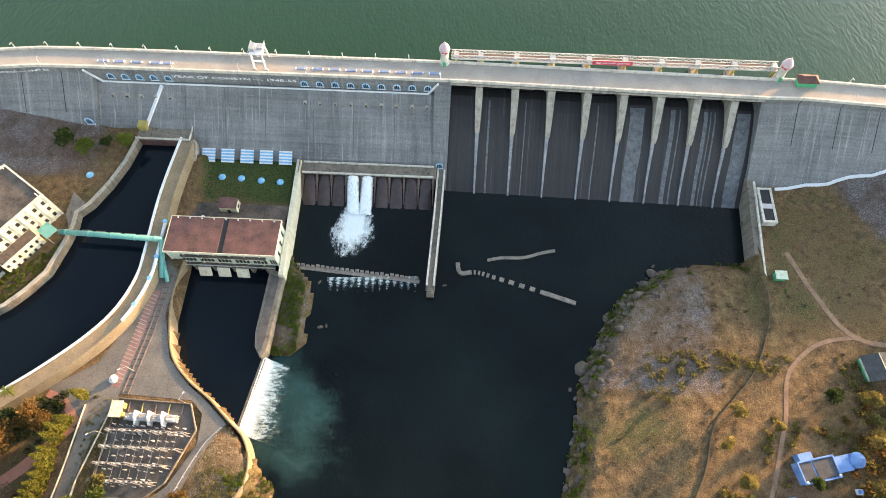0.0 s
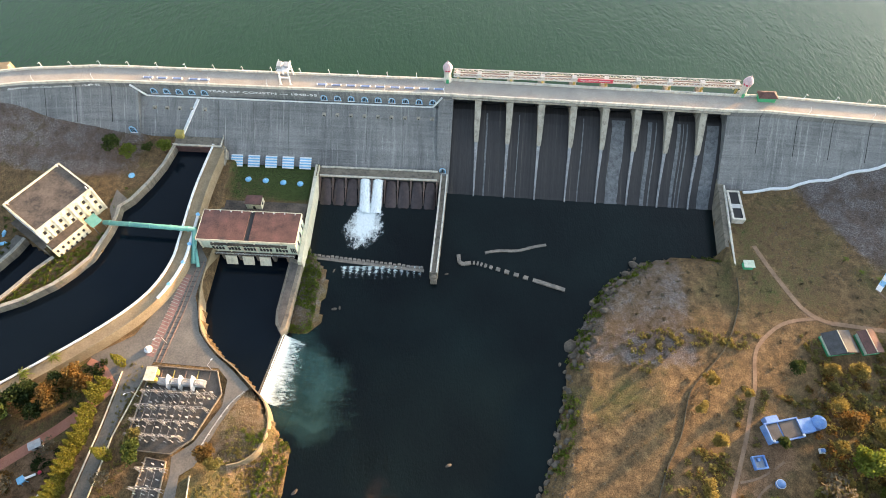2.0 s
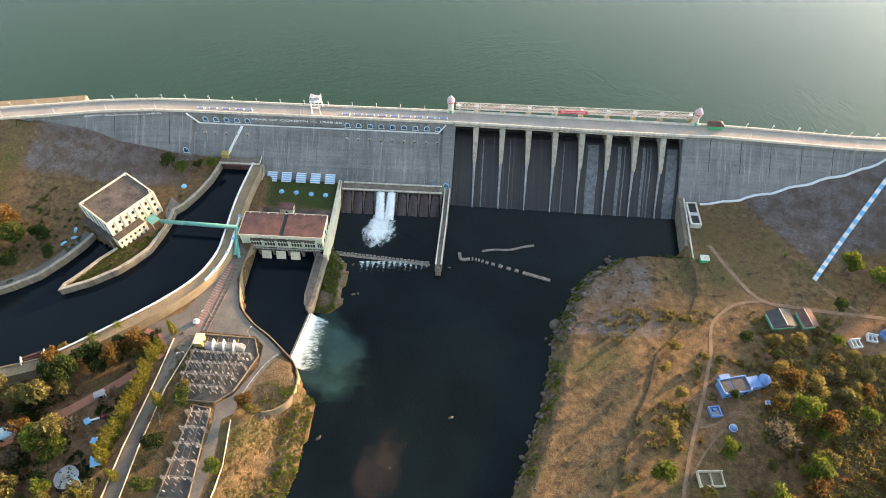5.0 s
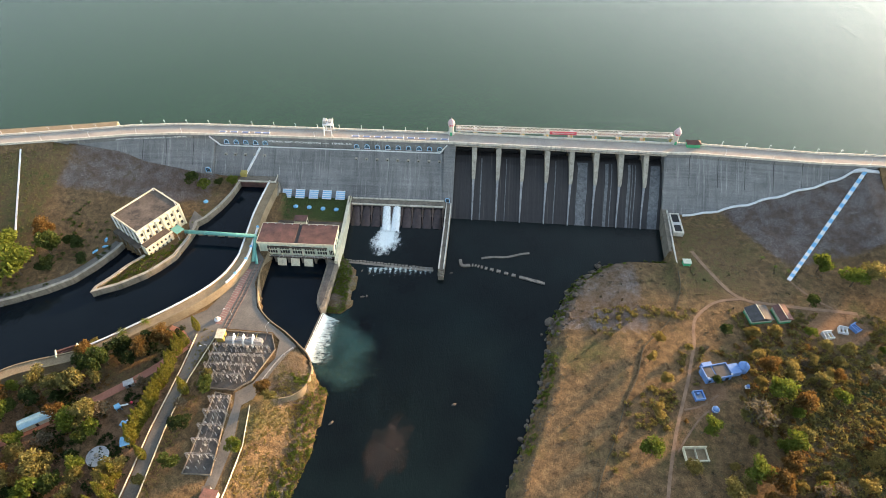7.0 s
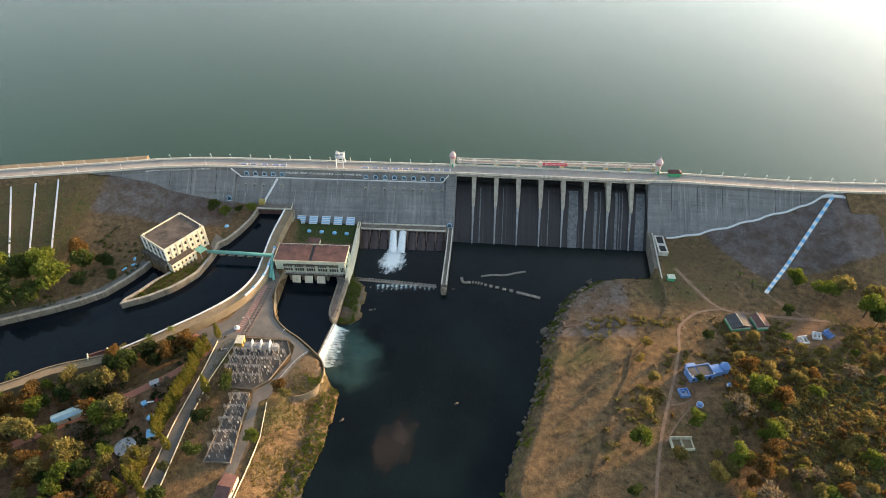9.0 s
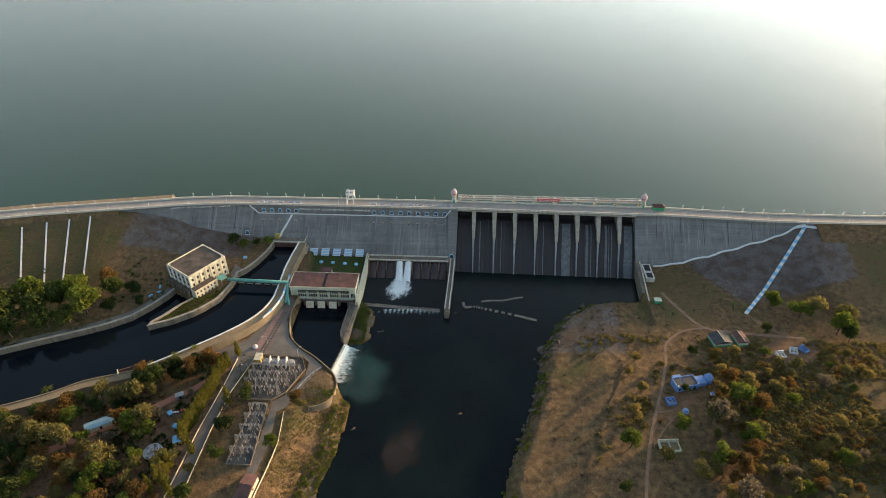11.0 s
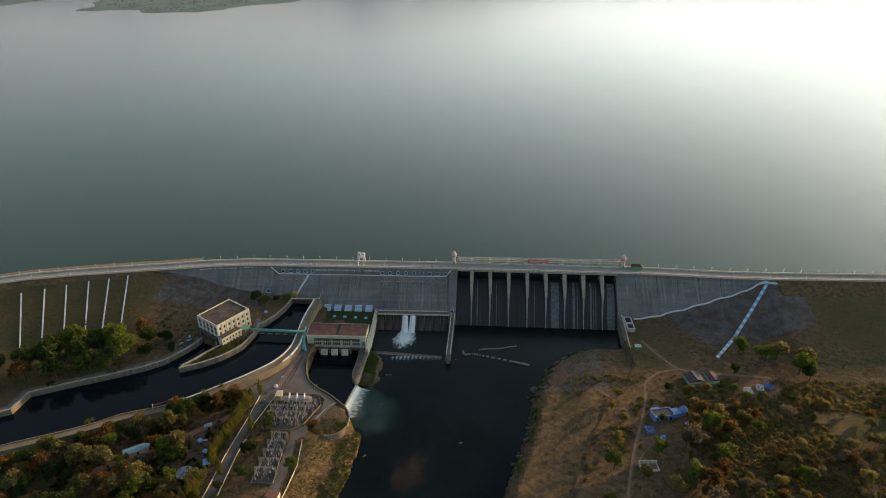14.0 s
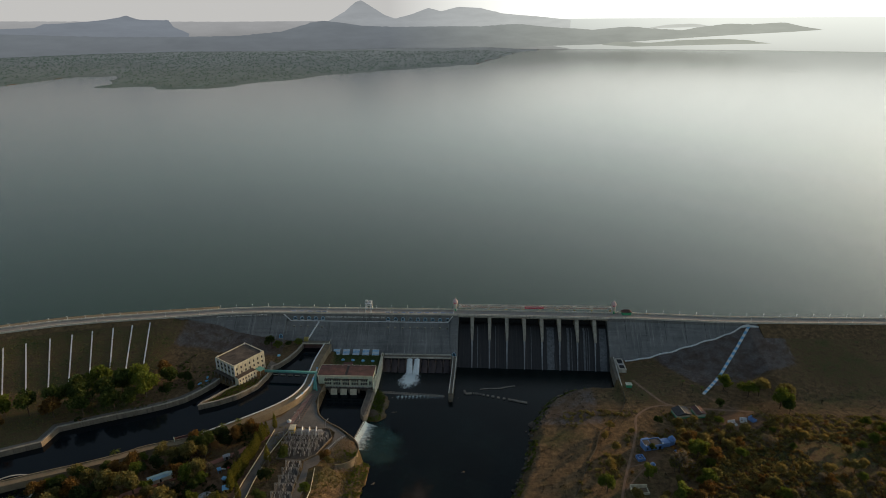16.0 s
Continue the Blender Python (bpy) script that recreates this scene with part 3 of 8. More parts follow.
M["red"] = surf("red_sign_paint", (0.5, 0.03, 0.07), (0.6, 0.06, 0.1), 0.5, 5, 0.6, 0, 0.05)
M["pinkdome"] = surf("pink_dome_paint", (0.6, 0.4, 0.42), (0.72, 0.55, 0.56), 0.6, 5, 0.7, 0, 0.1, 0.3)
M["yellow"] = surf("yellow_paint", (0.36, 0.28, 0.07), (0.48, 0.39, 0.12), 0.6, 5, 0.6, 0, 0.1)
M["greenp"] = surf("green_paint", (0.04, 0.3, 0.14), (0.07, 0.4, 0.2), 0.6, 5, 0.6, 0, 0.1)
M["rust"] = surf("rusty_deck", (0.16, 0.1, 0.08), (0.26, 0.18, 0.14), 0.6, 5, 0.8, 0.1, 0.2)
M["chute"] = surf("algae_dark_chute", (0.03, 0.02, 0.02), (0.075, 0.05, 0.048), 0.4, 3, 0.5, 0, 0.3, 0.4, (0.01, 0.01, 0.01))
M["oldstone"] = surf("old_stone_masonry", (0.16, 0.14, 0.12), (0.3, 0.26, 0.22), 0.5, 3, 0.92, 0, 0.6, 0.4)
M["lime"] = surf("lime_stained_concrete", (0.2, 0.2, 0.21), (0.36, 0.36, 0.37), 0.3, 2.5, 0.7, 0, 0.3, 0.6, (0.06, 0.06, 0.06))
M["crust"] = surf("grey_lime_crust", (0.075, 0.078, 0.085), (0.19, 0.195, 0.2), 0.5, 3.0, 0.7, 0, 0.3, 0.6, (0.03, 0.03, 0.033))
M["joint"] = surf("joint_filler", (0.06, 0.06, 0.06), (0.13, 0.13, 0.125), 0.5, 4, 0.9, 0, 0.1)
M["brownpier"] = surf("brown_wet_concrete", (0.085, 0.056, 0.046), (0.17, 0.115, 0.095), 0.5, 3, 0.75, 0, 0.3, 0.5, (0.03, 0.022, 0.02))
M["dist"] = surf("faded_blue_paint", (0.12, 0.19, 0.38), (0.24, 0.32, 0.5), 0.6, 5, 0.6, 0, 0.1)

# bridge deck over the gates
bm = B()
sweep(bm, [(SX0 - 0.5, 1), (SX1 + 0.5, -1.3)], [(-0.2, 26.7), (-0.2, 27.55), (9.3, 27.55), (9.3, 26.7)])
tagged(part("bridge_deck", bm, M["pier"]), "concrete bridge deck over the spillway gates", "bridge deck", kind="structure")


def pier_mesh():
    bm = B()
    prof = [(-6, 9), (-6, 26.6), (9.7, 26.6), (10.4, 25.2), (15.6, 19.4), (19.2, 15.3), (20.2, 13.4), (18, 12), (8, 12)]
    half = [1.3, 1.3, 1.3, 1.35, 1.15, 0.95, 0.8, 0.9, 1.2]
    a = [bm.verts.new((-h, -d, z)) for (d, z), h in zip(prof, half)]
    b = [bm.verts.new((h, -d, z)) for (d, z), h in zip(prof, half)]
    bm.faces.new(a)
    bm.faces.new(b[::-1])
    for i in range(len(prof)):
        j = (i + 1) % len(prof)
        bm.faces.new((a[i], b[i], b[j], a[j]))
    return bm


def divider_mesh(lean):
    """The low splitter wall that runs from a pier down the chute."""
    bm = B()
    line = [(18.5, 14.4, 0.85), (23, 11.0, 0.75), (29, 6.2, 0.55), (34, 2.7, 0.45), (38.5, 0.4, 0.35)]
    rows = [[bm.verts.new((x + lean * (d - 18.5) / 20, -d, zz)) for x, zz in ((-h, z - 1.2), (-h * 0.7, z), (h * 0.7, z), (h, z - 1.2))] for d, z, h in line]
    for a, b in zip(rows, rows[1:]):
        for i in range(3):
            bm.faces.new((a[i], b[i], b[i + 1], a[i + 1]))
    bm.faces.new(rows[0])
    bm.faces.new(rows[-1][::-1])
    return bm


PIER_X = [13.4 + 13.13 * k for k in range(8)]
pier_shape = mesh_of("pier_body", pier_mesh())
for x in PIER_X:
    sp = thing("spillway_pier", pose(x, spill_y(x), 0), "pale concrete spillway pier with a sloping nose", "pier", "spillway piers")
    part("pier_body", pier_shape, M["pier"], sp)
    part("splitter_wall", divider_mesh(-0.022 * (x - 10)), M["lime"], sp, "lime-streaked splitter wall down the chute")

# gates in the nine bays, near-black to carry the shade under the deck
edges = [SX0] + PIER_X + [SX1]
gate = thing("spillway_gate", pose(0, 0, 0), "closed spillway gate, coloured near-black for the shade under the deck", "gate", "spillway gates")
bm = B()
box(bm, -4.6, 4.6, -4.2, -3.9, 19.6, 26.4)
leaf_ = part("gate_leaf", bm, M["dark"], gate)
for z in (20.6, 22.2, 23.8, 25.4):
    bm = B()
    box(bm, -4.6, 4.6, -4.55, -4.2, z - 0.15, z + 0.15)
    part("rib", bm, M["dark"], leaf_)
for k in range(9):
    x = (edges[k] + edges[k + 1]) / 2
    m = pose(x, spill_y(x), 0)
    if k:
        copy_thing(gate, m)
    else:
        gate.matrix_basis = m

# pale lime sheets on the chute where bays leak
def chute_runs(x, w, seed):
    rnd = random.Random(seed)
    bm = B()
    line = [(9, 19.45), (12, 18.0), (17, 14.6), (23, 10.4), (29, 5.6), (34, 2.1), (37, 0.4), (38, 0.0)]
    rows = []
    for d, z in line:
        a, b = -w / 2 + rnd.uniform(-0.05, 0.05) * w, w / 2 + rnd.uniform(-0.05, 0.05) * w
        dx = -0.022 * (x - 10) * max(0, d - 14) / 24
        rows.append([bm.verts.new((a + dx, -d - 0.03, z + 0.06)), bm.verts.new((b + dx, -d - 0.03, z + 0.06))])
    for a, b in zip(rows, rows[1:]):
        bm.faces.new((a[0], b[0], b[1], a[1]))
    ob = part("lime_run", bm, M["crust"])
    ob.matrix_basis = pose(x, spill_y(x), 0)
    return tagged(ob, "grey lime crust left by leaking water on the chute", "stain", kind="structure")


for x, w, s in ((72.5, 5.4, 1), (85.6, 1.7, 2), (97.6, 1.4, 3), (101.0, 0.6, 4), (17.6, 0.7, 5), (111.4, 5.0, 6), (58.0, 0.5, 7), (88.2, 0.5, 8), (31.2, 0.4, 9), (99.4, 0.4, 10)):
    chute_runs(x, w, s)


# hoist bridge: walkway with lattice sides on short columns
hoist = thing("hoist_bridge", pose(0, 0, 0), "pale painted steel lattice hoist bridge above the gates", "truss bridge")
Y_N, Y_F, ZF = 1.5, 4.2, 29.9
XA, XB = 2.6, 120.8
bm = B()
box(bm, XA, XB, Y_N + 0.15, Y_F - 0.15, ZF, ZF + 0.15)
part("walkway", bm, M["rust"], hoist, "rust-brown walkway planks")
for nm, yy in (("near_lattice", Y_N), ("far_lattice", Y_F)):
    bm = B()
    box(bm, XA, XB, yy - 0.14, yy + 0.14, ZF - 0.35, ZF + 0.25)
    box(bm, XA, XB, yy - 0.12, yy + 0.12, ZF + 1.45, ZF + 1.75)
    n = 54
    for k in range(n):
        x0, x1 = XA + (XB - XA) * k / n, XA + (XB - XA) * (k + 1) / n
        xm = (x0 + x1) / 2
        bar(bm, (x0, yy, ZF + 0.2), (xm, yy, ZF + 1.5), 0.2)
        bar(bm, (xm, yy, ZF + 1.5), (x1, yy, ZF + 0.2), 0.2)
    part(nm, bm, M["truss"], hoist)
for x in [4.5] + PIER_X + [119.5]:
    for yy in (Y_N, Y_F):
        bm = B()
        box(bm, x - 0.35, x + 0.35, yy - 0.35, yy + 0.35, 26.6, ZF - 0.3)
        part("column", bm, M["yellow"] if yy == Y_N else M["truss"], hoist)
    bm = B()
    box(bm, x - 0.9, x + 0.9, Y_N + 0.3, Y_F - 0.3, ZF + 0.15, ZF + 1.25)
    part("hoist_gear", bm, M["truss"], hoist)


def text_mesh(s, size, depth=0.03):
    cu = bpy.data.curves.new("lettering", "FONT")
    cu.body, cu.size, cu.extrude = s, size, depth
    cu.offset = 0.022
    cu.align_x, cu.align_y = "CENTER", "CENTER"
    tmp = bpy.data.objects.new("lettering", cu)
    scene.collection.objects.link(tmp)
    dg = bpy.context.evaluated_depsgraph_get()
    me = bpy.data.meshes.new_from_object(tmp.evaluated_get(dg))
    bpy.data.objects.remove(tmp)
    bpy.data.curves.remove(cu)
    return me


def lettering(s, size, width, height_m, mat, m, parent=None, name="lettering"):
    me = text_mesh(s, size)
    if len(me.vertices):
        co = np.array([v.co for v in me.vertices])
        lo, hi = co.min(0), co.max(0)
        sx, sy = width / max(0.01, hi[0] - lo[0]), height_m / max(0.01, hi[1] - lo[1])
        for v in me.vertices:
            v.co = ((v.co.x - (lo[0] + hi[0]) / 2) * sx, (v.co.y - (lo[1] + hi[1]) / 2) * sy, v.co.z)
    me.materials.clear()
    me.materials.append(M[mat])
    ob = part(name, me, M[mat], parent)
    ob.matrix_basis = m
    return ob


sign = thing("name_board", pose(61.2, Y_N - 0.3, ZF + 0.9), "crimson name board with white lettering on the hoist bridge", "sign")
bm = B()
box(bm, -7.2, 7.2, -0.08, 0.08, -0.95, 0.95)
part("board", bm, M["red"], sign)
lettering("கீழ் பவானி அணை", 1.4, 12.4, 1.15, "white", pose(0, -0.12, 0, 90), sign)


# crest towers with domes
def tower(x, y, lab):
    tw = thing("crest_tower", pose(x, y, 28.0), lab, "tower", "crest towers")
    bm = B()
    lathe(bm, [(1.9, -1.5), (1.9, 0.9), (1.5, 1.1), (1.4, 5.2), (1.75, 5.5), (1.75, 5.8)], 12)
    part("shaft", bm, M["rail"], tw)
    bm = B()
    lathe(bm, [(1.5, 5.8), (1.5, 7.0)], 12)
    room = part("lantern_room", bm, M["red"], tw, "dark red band of lantern windows")
    for k in range(8):
        a = math.pi * k / 4
        bm = B()
        box(bm, 1.45, 1.75, -0.14, 0.14, 5.8, 7.0, pose(0, 0, 0, 0, 0, 45 * k))
        part("mullion", bm, M["pinkdome"], room)
    bm = B()
    lathe(bm, [(2.0, 7.0), (2.0, 7.25), (1.75, 7.9), (1.35, 8.7), (0.8, 9.4), (0.3, 9.8), (0.12, 10.3), (0.05, 10.8)], 16)
    part("dome", bm, M["pinkdome"], tw, "pale pink dome with a finial")
    bm = B()
    box(bm, -0.55, 0.55, -2.0, -1.7, -0.2, 2.1)
    part("door", bm, M["greenp"], tw, "green door")
    return tw


tower(0.2, 1.0, "cream and pink domed tower at the spillway's west end")
tower(121.4, -0.3, "cream and pink domed tower at the spillway's east end")

# gate house on the crest
hut = thing("crest_hut", pose(130.6, -2.6, 28.15), "small green hut with a red hipped roof on the crest", "hut")
bm = B()
box(bm, -3.4, 3.4, -1.6, 1.8, 0, 2.4)
part("wall", bm, M["greenp"], hut)
bm = B()
vs = [bm.verts.new(v) for v in ((-3.9, -2.1, 2.4), (3.9, -2.1, 2.4), (3.9, 2.3, 2.4), (-3.9, 2.3, 2.4), (-1.8, 0.1, 4.0), (1.8, 0.1, 4.0))]
for q in ((0, 1, 5, 4), (1, 2, 5), (2, 3, 4, 5), (3, 0, 4), (3, 2, 1, 0)):
    bm.faces.new([vs[i] for i in q])
part("roof", bm, M["redroof"], hut)

# travelling gantry crane on the crest
gan = thing("gantry_crane", pose(-66.8, -2.8, 28.15), "white steel gantry crane standing over the crest road", "crane")
for sx in (-1.9, 1.9):
    for sy in (-3.0, 3.0):
        bm = B()
        bar(bm, (sx * 1.12, sy, 0.35), (sx, sy * 0.75, 7.0), 0.55)
        part("leg", bm, M["white"], gan)
        bm = B()
        box(bm, sx * 1.12 - 0.8, sx * 1.12 + 0.8, sy - 0.3, sy + 0.3, 0, 0.45)
        part("bogie", bm, M["steel"], gan)
for sy in (-2.4, 2.4):
    bm = B()
    box(bm, -2.3, 2.3, sy - 0.25, sy + 0.25, 3.4, 3.9)
    part("brace", bm, M["white"], gan)
bm = B()
box(bm, -2.5, 2.5, -2.7, 2.7, 7.0, 7.4)
part("platform", bm, M["white"], gan)
for x0, x1, y0, y1, h in ((-2.4, -0.6, -1.6, 1.4, 1.5), (0.2, 2.2, -0.8, 1.6, 1.1)):
    bm = B()
    box(bm, x0, x1, y0, y1, 7.5, 7.5 + h)
    part("winch", bm, M["steel"], gan)
for sx in (-2.4, 2.4):
    bm = B()
    box(bm, sx - 0.05, sx + 0.05, -2.85, 2.85, 8.4, 8.5)
    box(bm, sx - 0.05, sx + 0.05, -2.85, -2.75, 7.5, 8.4)
    box(bm, sx - 0.05, sx + 0.05, 2.75, 2.85, 7.5, 8.4)
    part("guard_rail", bm, M["white"], gan)


# lamp posts along both parapets
lamp = thing("street_lamp", pose(0, 0, 0), "white street lamp on the crest parapet", "street lamp", "crest lamps")
bm = B()
lathe(bm, [(0.16, 0), (0.1, 1.0), (0.06, 2.6)], 8)
part("post", bm, M["white"], lamp)
bm = B()
bar(bm, (0, 0, 2.55), (0, -0.8, 2.75), 0.09)
arm_ = part("arm", bm, M["white"], lamp)
bm = B()
box(bm, -0.12, 0.12, -1.2, -0.7, 2.7, 2.84)
part("lamp_head", bm, M["steel"], arm_)
cx, cy = [c[0] for c in CREST], [c[1] for c in CREST]
placed = 0
for side, rot, x_start, pitch in ((-0.25, 0, -330, 12.2), (-8.75, 180, -318, 24.4)):
    x = x_start
    while x < 330:
        if not (-71 < x < -62 or 3 < x < 122 or 126 < x < 135):
            m = pose(x, float(np.interp(x, cx, cy)) + side, 29.15, 0, 0, rot)
            if placed:
                copy_thing(lamp, m)
            else:
                lamp.matrix_basis = m
            placed += 1
        x += pitch


# arched gallery windows
def arch_pts(w, h, n=8):
    r = w / 2
    pts = [(-r, 0), (-r, h - r)] + [(-r * math.cos(math.pi * k / n), h - r + r * math.sin(math.pi * k / n)) for k in range(1, n)] + [(r, h - r), (r, 0)]
    return pts


def arch_window(w, h, m, label, group):
    wd = thing("arched_window", m, label, "window", group)
    inner, outer = arch_pts(w, h), arch_pts(w + 0.9, h + 0.45)
    bm = B()
    for a, b, c, d in zip(inner, outer, outer[1:], inner[1:]):
        f = [bm.verts.new((p[0], y, p[1])) for y in (0.05, -0.22) for p in (a, b, c, d)]
        for q in ((0, 1, 2, 3), (4, 5, 6, 7), (0, 1, 5, 4), (1, 2, 6, 5), (2, 3, 7, 6), (3, 0, 4, 7)):
            bm.faces.new([f[i] for i in q])
    part("window_frame", bm, M["blue"], wd, "pale blue arched surround")
    bm = B()
    bm.faces.new([bm.verts.new((p[0], -0.05, p[1])) for p in inner])
    glass = part("pane", bm, M["dark"], wd)
    for x in (-w / 6, w / 6):
        bm = B()
        box(bm, x - 0.06, x + 0.06, -0.12, -0.05, 0, h - 0.4)
        part("mullion", bm, M["blue"], glass)
    bm = B()
    box(bm, -w / 2 - 0.6, w / 2 + 0.6, -0.3, 0.02, -0.25, -0.003)
    part("window_sill", bm, M["white"], wd)
    for k in range(0, 11, 2):
        a = math.pi * k / 10
        bm = B()
        r = w / 2 + 0.22
        box(bm, -0.2, 0.2, -0.27, -0.2, -0.16, 0.16, Matrix.Translation((-r * math.cos(a), 0, h - w / 2 + r * math.sin(a))) @ Matrix.Rotation(-a, 4, "Y"))
        part("keystone", bm, M["white"], wd)
    return wd


aw = arch_window(1.9, 2.3, pose(-123.8, -8.0, 22.9), "blue-framed arched gallery window in the dam wall", "gallery windows")
for x in [-123.8 + 5.4 * k for k in range(1, 5)] + [-51.3 + 5.72 * k for k in range(9)]:
    copy_thing(aw, pose(x, -8.0, 22.9))
arch_window(1.8, 2.6, Matrix.Translation((-0.2, -30.3, 5.6)), "small blue-framed arched doorway at the dam's foot", "")
arch_window(2.0, 3.0, Matrix.Translation((-131.5, -23.0, 14.6)), "blue-and-white framed arched doorway in the dam face", "")

# ledge under the gallery and its slanting ends
bm = B()
box(bm, -127, -5.5, -9.15, -8.75, 21.9, 22.45)
tagged(part("trim_ledge", bm, M["white"]), "white edge of the gallery ledge", "ledge", kind="structure")
for a, b in (((-127, -9.0, 22.1), (-132.5, -8.6, 27.6)), ((-5.5, -9.0, 22.1), (-1.6, -8.6, 27.4))):
    bm = B()
    bar(bm, a, b, 0.7, 0.5)
    tagged(part("trim_slant", bm, M["white"]), "white slanting edge at the end of the gallery", "ledge", kind="structure")

# weep holes below the windows
weep = thing("weep_hole", pose(0, 0, 0), "small drain hole with a stone lip in the dam face", "drain", "weep holes")
bm = B()
box(bm, -0.75, 0.75, -0.55, 0.6, -0.5, 0.45)
part("lip", bm, M["pier"], weep)
bm = B()
box(bm, -0.32, 0.32, -0.6, -0.56, -0.4, 0.25)
part("hole", bm, M["dark"], weep)
for k, x in enumerate([-123.8 + 5.4 * k for k in range(5)] + [-51.3 + 5.72 * k for k in range(9)]):
    m = Matrix.Translation(on_face(x, 19.2, 0.1))
    if k:
        copy_thing(weep, m)
    else:
        weep.matrix_basis = m

# lettering on the wall
lettering("YEAR OF CONSTN — 1948-55", 1.6, 46.5, 1.25, "white", pose(-77.2, -8.06, 25.3, 90), None, "dam_lettering")
tagged(bpy.data.objects["dam_lettering"], "white painted year of construction on the dam wall", "lettering")
ob = lettering("அணை கட்டிய காலம் — 1948-55", 1.6, 38.0, 1.4, "white", Matrix.Identity(4), None, "dam_inscription")
cyl = [float(np.interp(-184 + 38 * k / 24, cx, cy)) for k in range(25)]
for v in ob.data.vertices:
    x = -164.5 + v.co.x
    yy = float(np.interp(x, cx, cy)) - 9.15 - (0.45 if x < -150 else 0)
    v.co = (x, yy - v.co.z, 26.7 + v.co.y)
tagged(ob, "white painted inscription and years on the dam wall", "lettering")

# expansion joints
for x in (-209, -203.5, -192, -180.5, -169.1, -156.4, -141.5, 128.2, 143, 157, 171.5, 186, 200, 213):
    y0 = float(np.interp(x, cx, cy))
    bm = B()
    path = [(y0 - 9.02, 27.7), (y0 - 9.02, 25.6), (y0 - 20, 15.92)]
    zlow = 15.9
    for (ya, za), (yb, zb) in zip(path, path[1:]):
        bar(bm, (x, ya, za), (x, yb, zb), 0.22, 0.1)
    tagged(part("trim_joint", bm, M["dark"]), "dark expansion joint in the dam face", "joint", kind="structure")

for x in (-96.5, -81.5, -66.3, -48.2, -33.0, -17.6):
    bm = B()
    for za, zb in ((21.6, 14.0), (14.0, 7.2)):
        bar(bm, on_face(x, za, 0.02), on_face(x, zb, 0.02), 0.16, 0.08)
    tagged(part("trim_joint", bm, M["joint"]), "thin weathered joint between two pours of the dam face", "joint", kind="structure")

# stair ramp down the face to the canal head
bm = B()
a, b = on_face(-105, 21.7, 0.2), on_face(-111.6, 12.6, 0.2)
bar(bm, a, b, 1.1, 0.7)
tagged(part("stairs_face", bm, M["white"]), "whitewashed stair running down the dam face", "stairs", kind="structure")
bm = B()
a2, b2 = on_face(-111.8, 13.2, 0.3), on_face(-113.6, 13.2, 0.3)
box(bm, -114.2, -111.0, -23.4, -20.6, 11.5, 14.6)
kb = tagged(part("valve_kiosk", bm, M["yellow"]), "small ochre valve kiosk at the foot of the stair", "kiosk")


# striped canopies over the penstock valves
def canopy(x):
    c = thing("striped_canopy", Matrix.Translation(on_face(x, 6.6, 0.9)) @ Matrix.Rotation(radians(26), 4, "X"), "blue and white striped metal canopy on the dam's foot", "canopy", "penstock canopies")
    for k in range(9):
        bm = B()
        v0 = -2.6 + 5.2 * k / 9
        box(bm, -2.5, 2.5, v0, v0 + 5.2 / 9 - 0.05, -0.1, 0.12 if k % 2 else 0.06)
        part("roof_sheet", bm, M["blue"] if k % 2 else M["white"], c)
    for sx in (-2.3, 2.3):
        bm = B()
        box(bm, sx - 0.12, sx + 0.12, -2.4, -2.2, -2.2, -0.1)
        part("post", bm, M["steel"], c)
    return c


cp = canopy(-88.0)
for x in (-80.7, -73.3, -66.0, -58.6):
    copy_thing(cp, Matrix.Translation(on_face(x, 6.6, 0.9)) @ Matrix.Rotation(radians(26), 4, "X"))

# hatches in the lawn
hatch = thing("round_hatch", pose(0, 0, 0), "round blue hatch cover on the power house lawn", "hatch cover", "lawn hatches")
bm = B()
lathe(bm, [(1.3, -0.2), (1.3, 0.35), (1.1, 0.6), (0.5, 0.8), (0.1, 0.85)], 16)
part("cover", bm, M["blue"], hatch)
bm = B()
lathe(bm, [(0.14, 0.85), (0.14, 1.15)], 8)
part("knob", bm, M["white"], hatch)
spots = [(-81.6, -38.5, 5.6), (-74.2, -38.8, 5.6), (-66.6, -39.4, 5.6), (-59.4, -39.7, 5.6), (-127.5, -43.5, zg(-127.5, -43.5))]
for k, p in enumerate(spots):
    if k:
        copy_thing(hatch, pose(*p))
    else:
        hatch.matrix_basis = pose(*p)

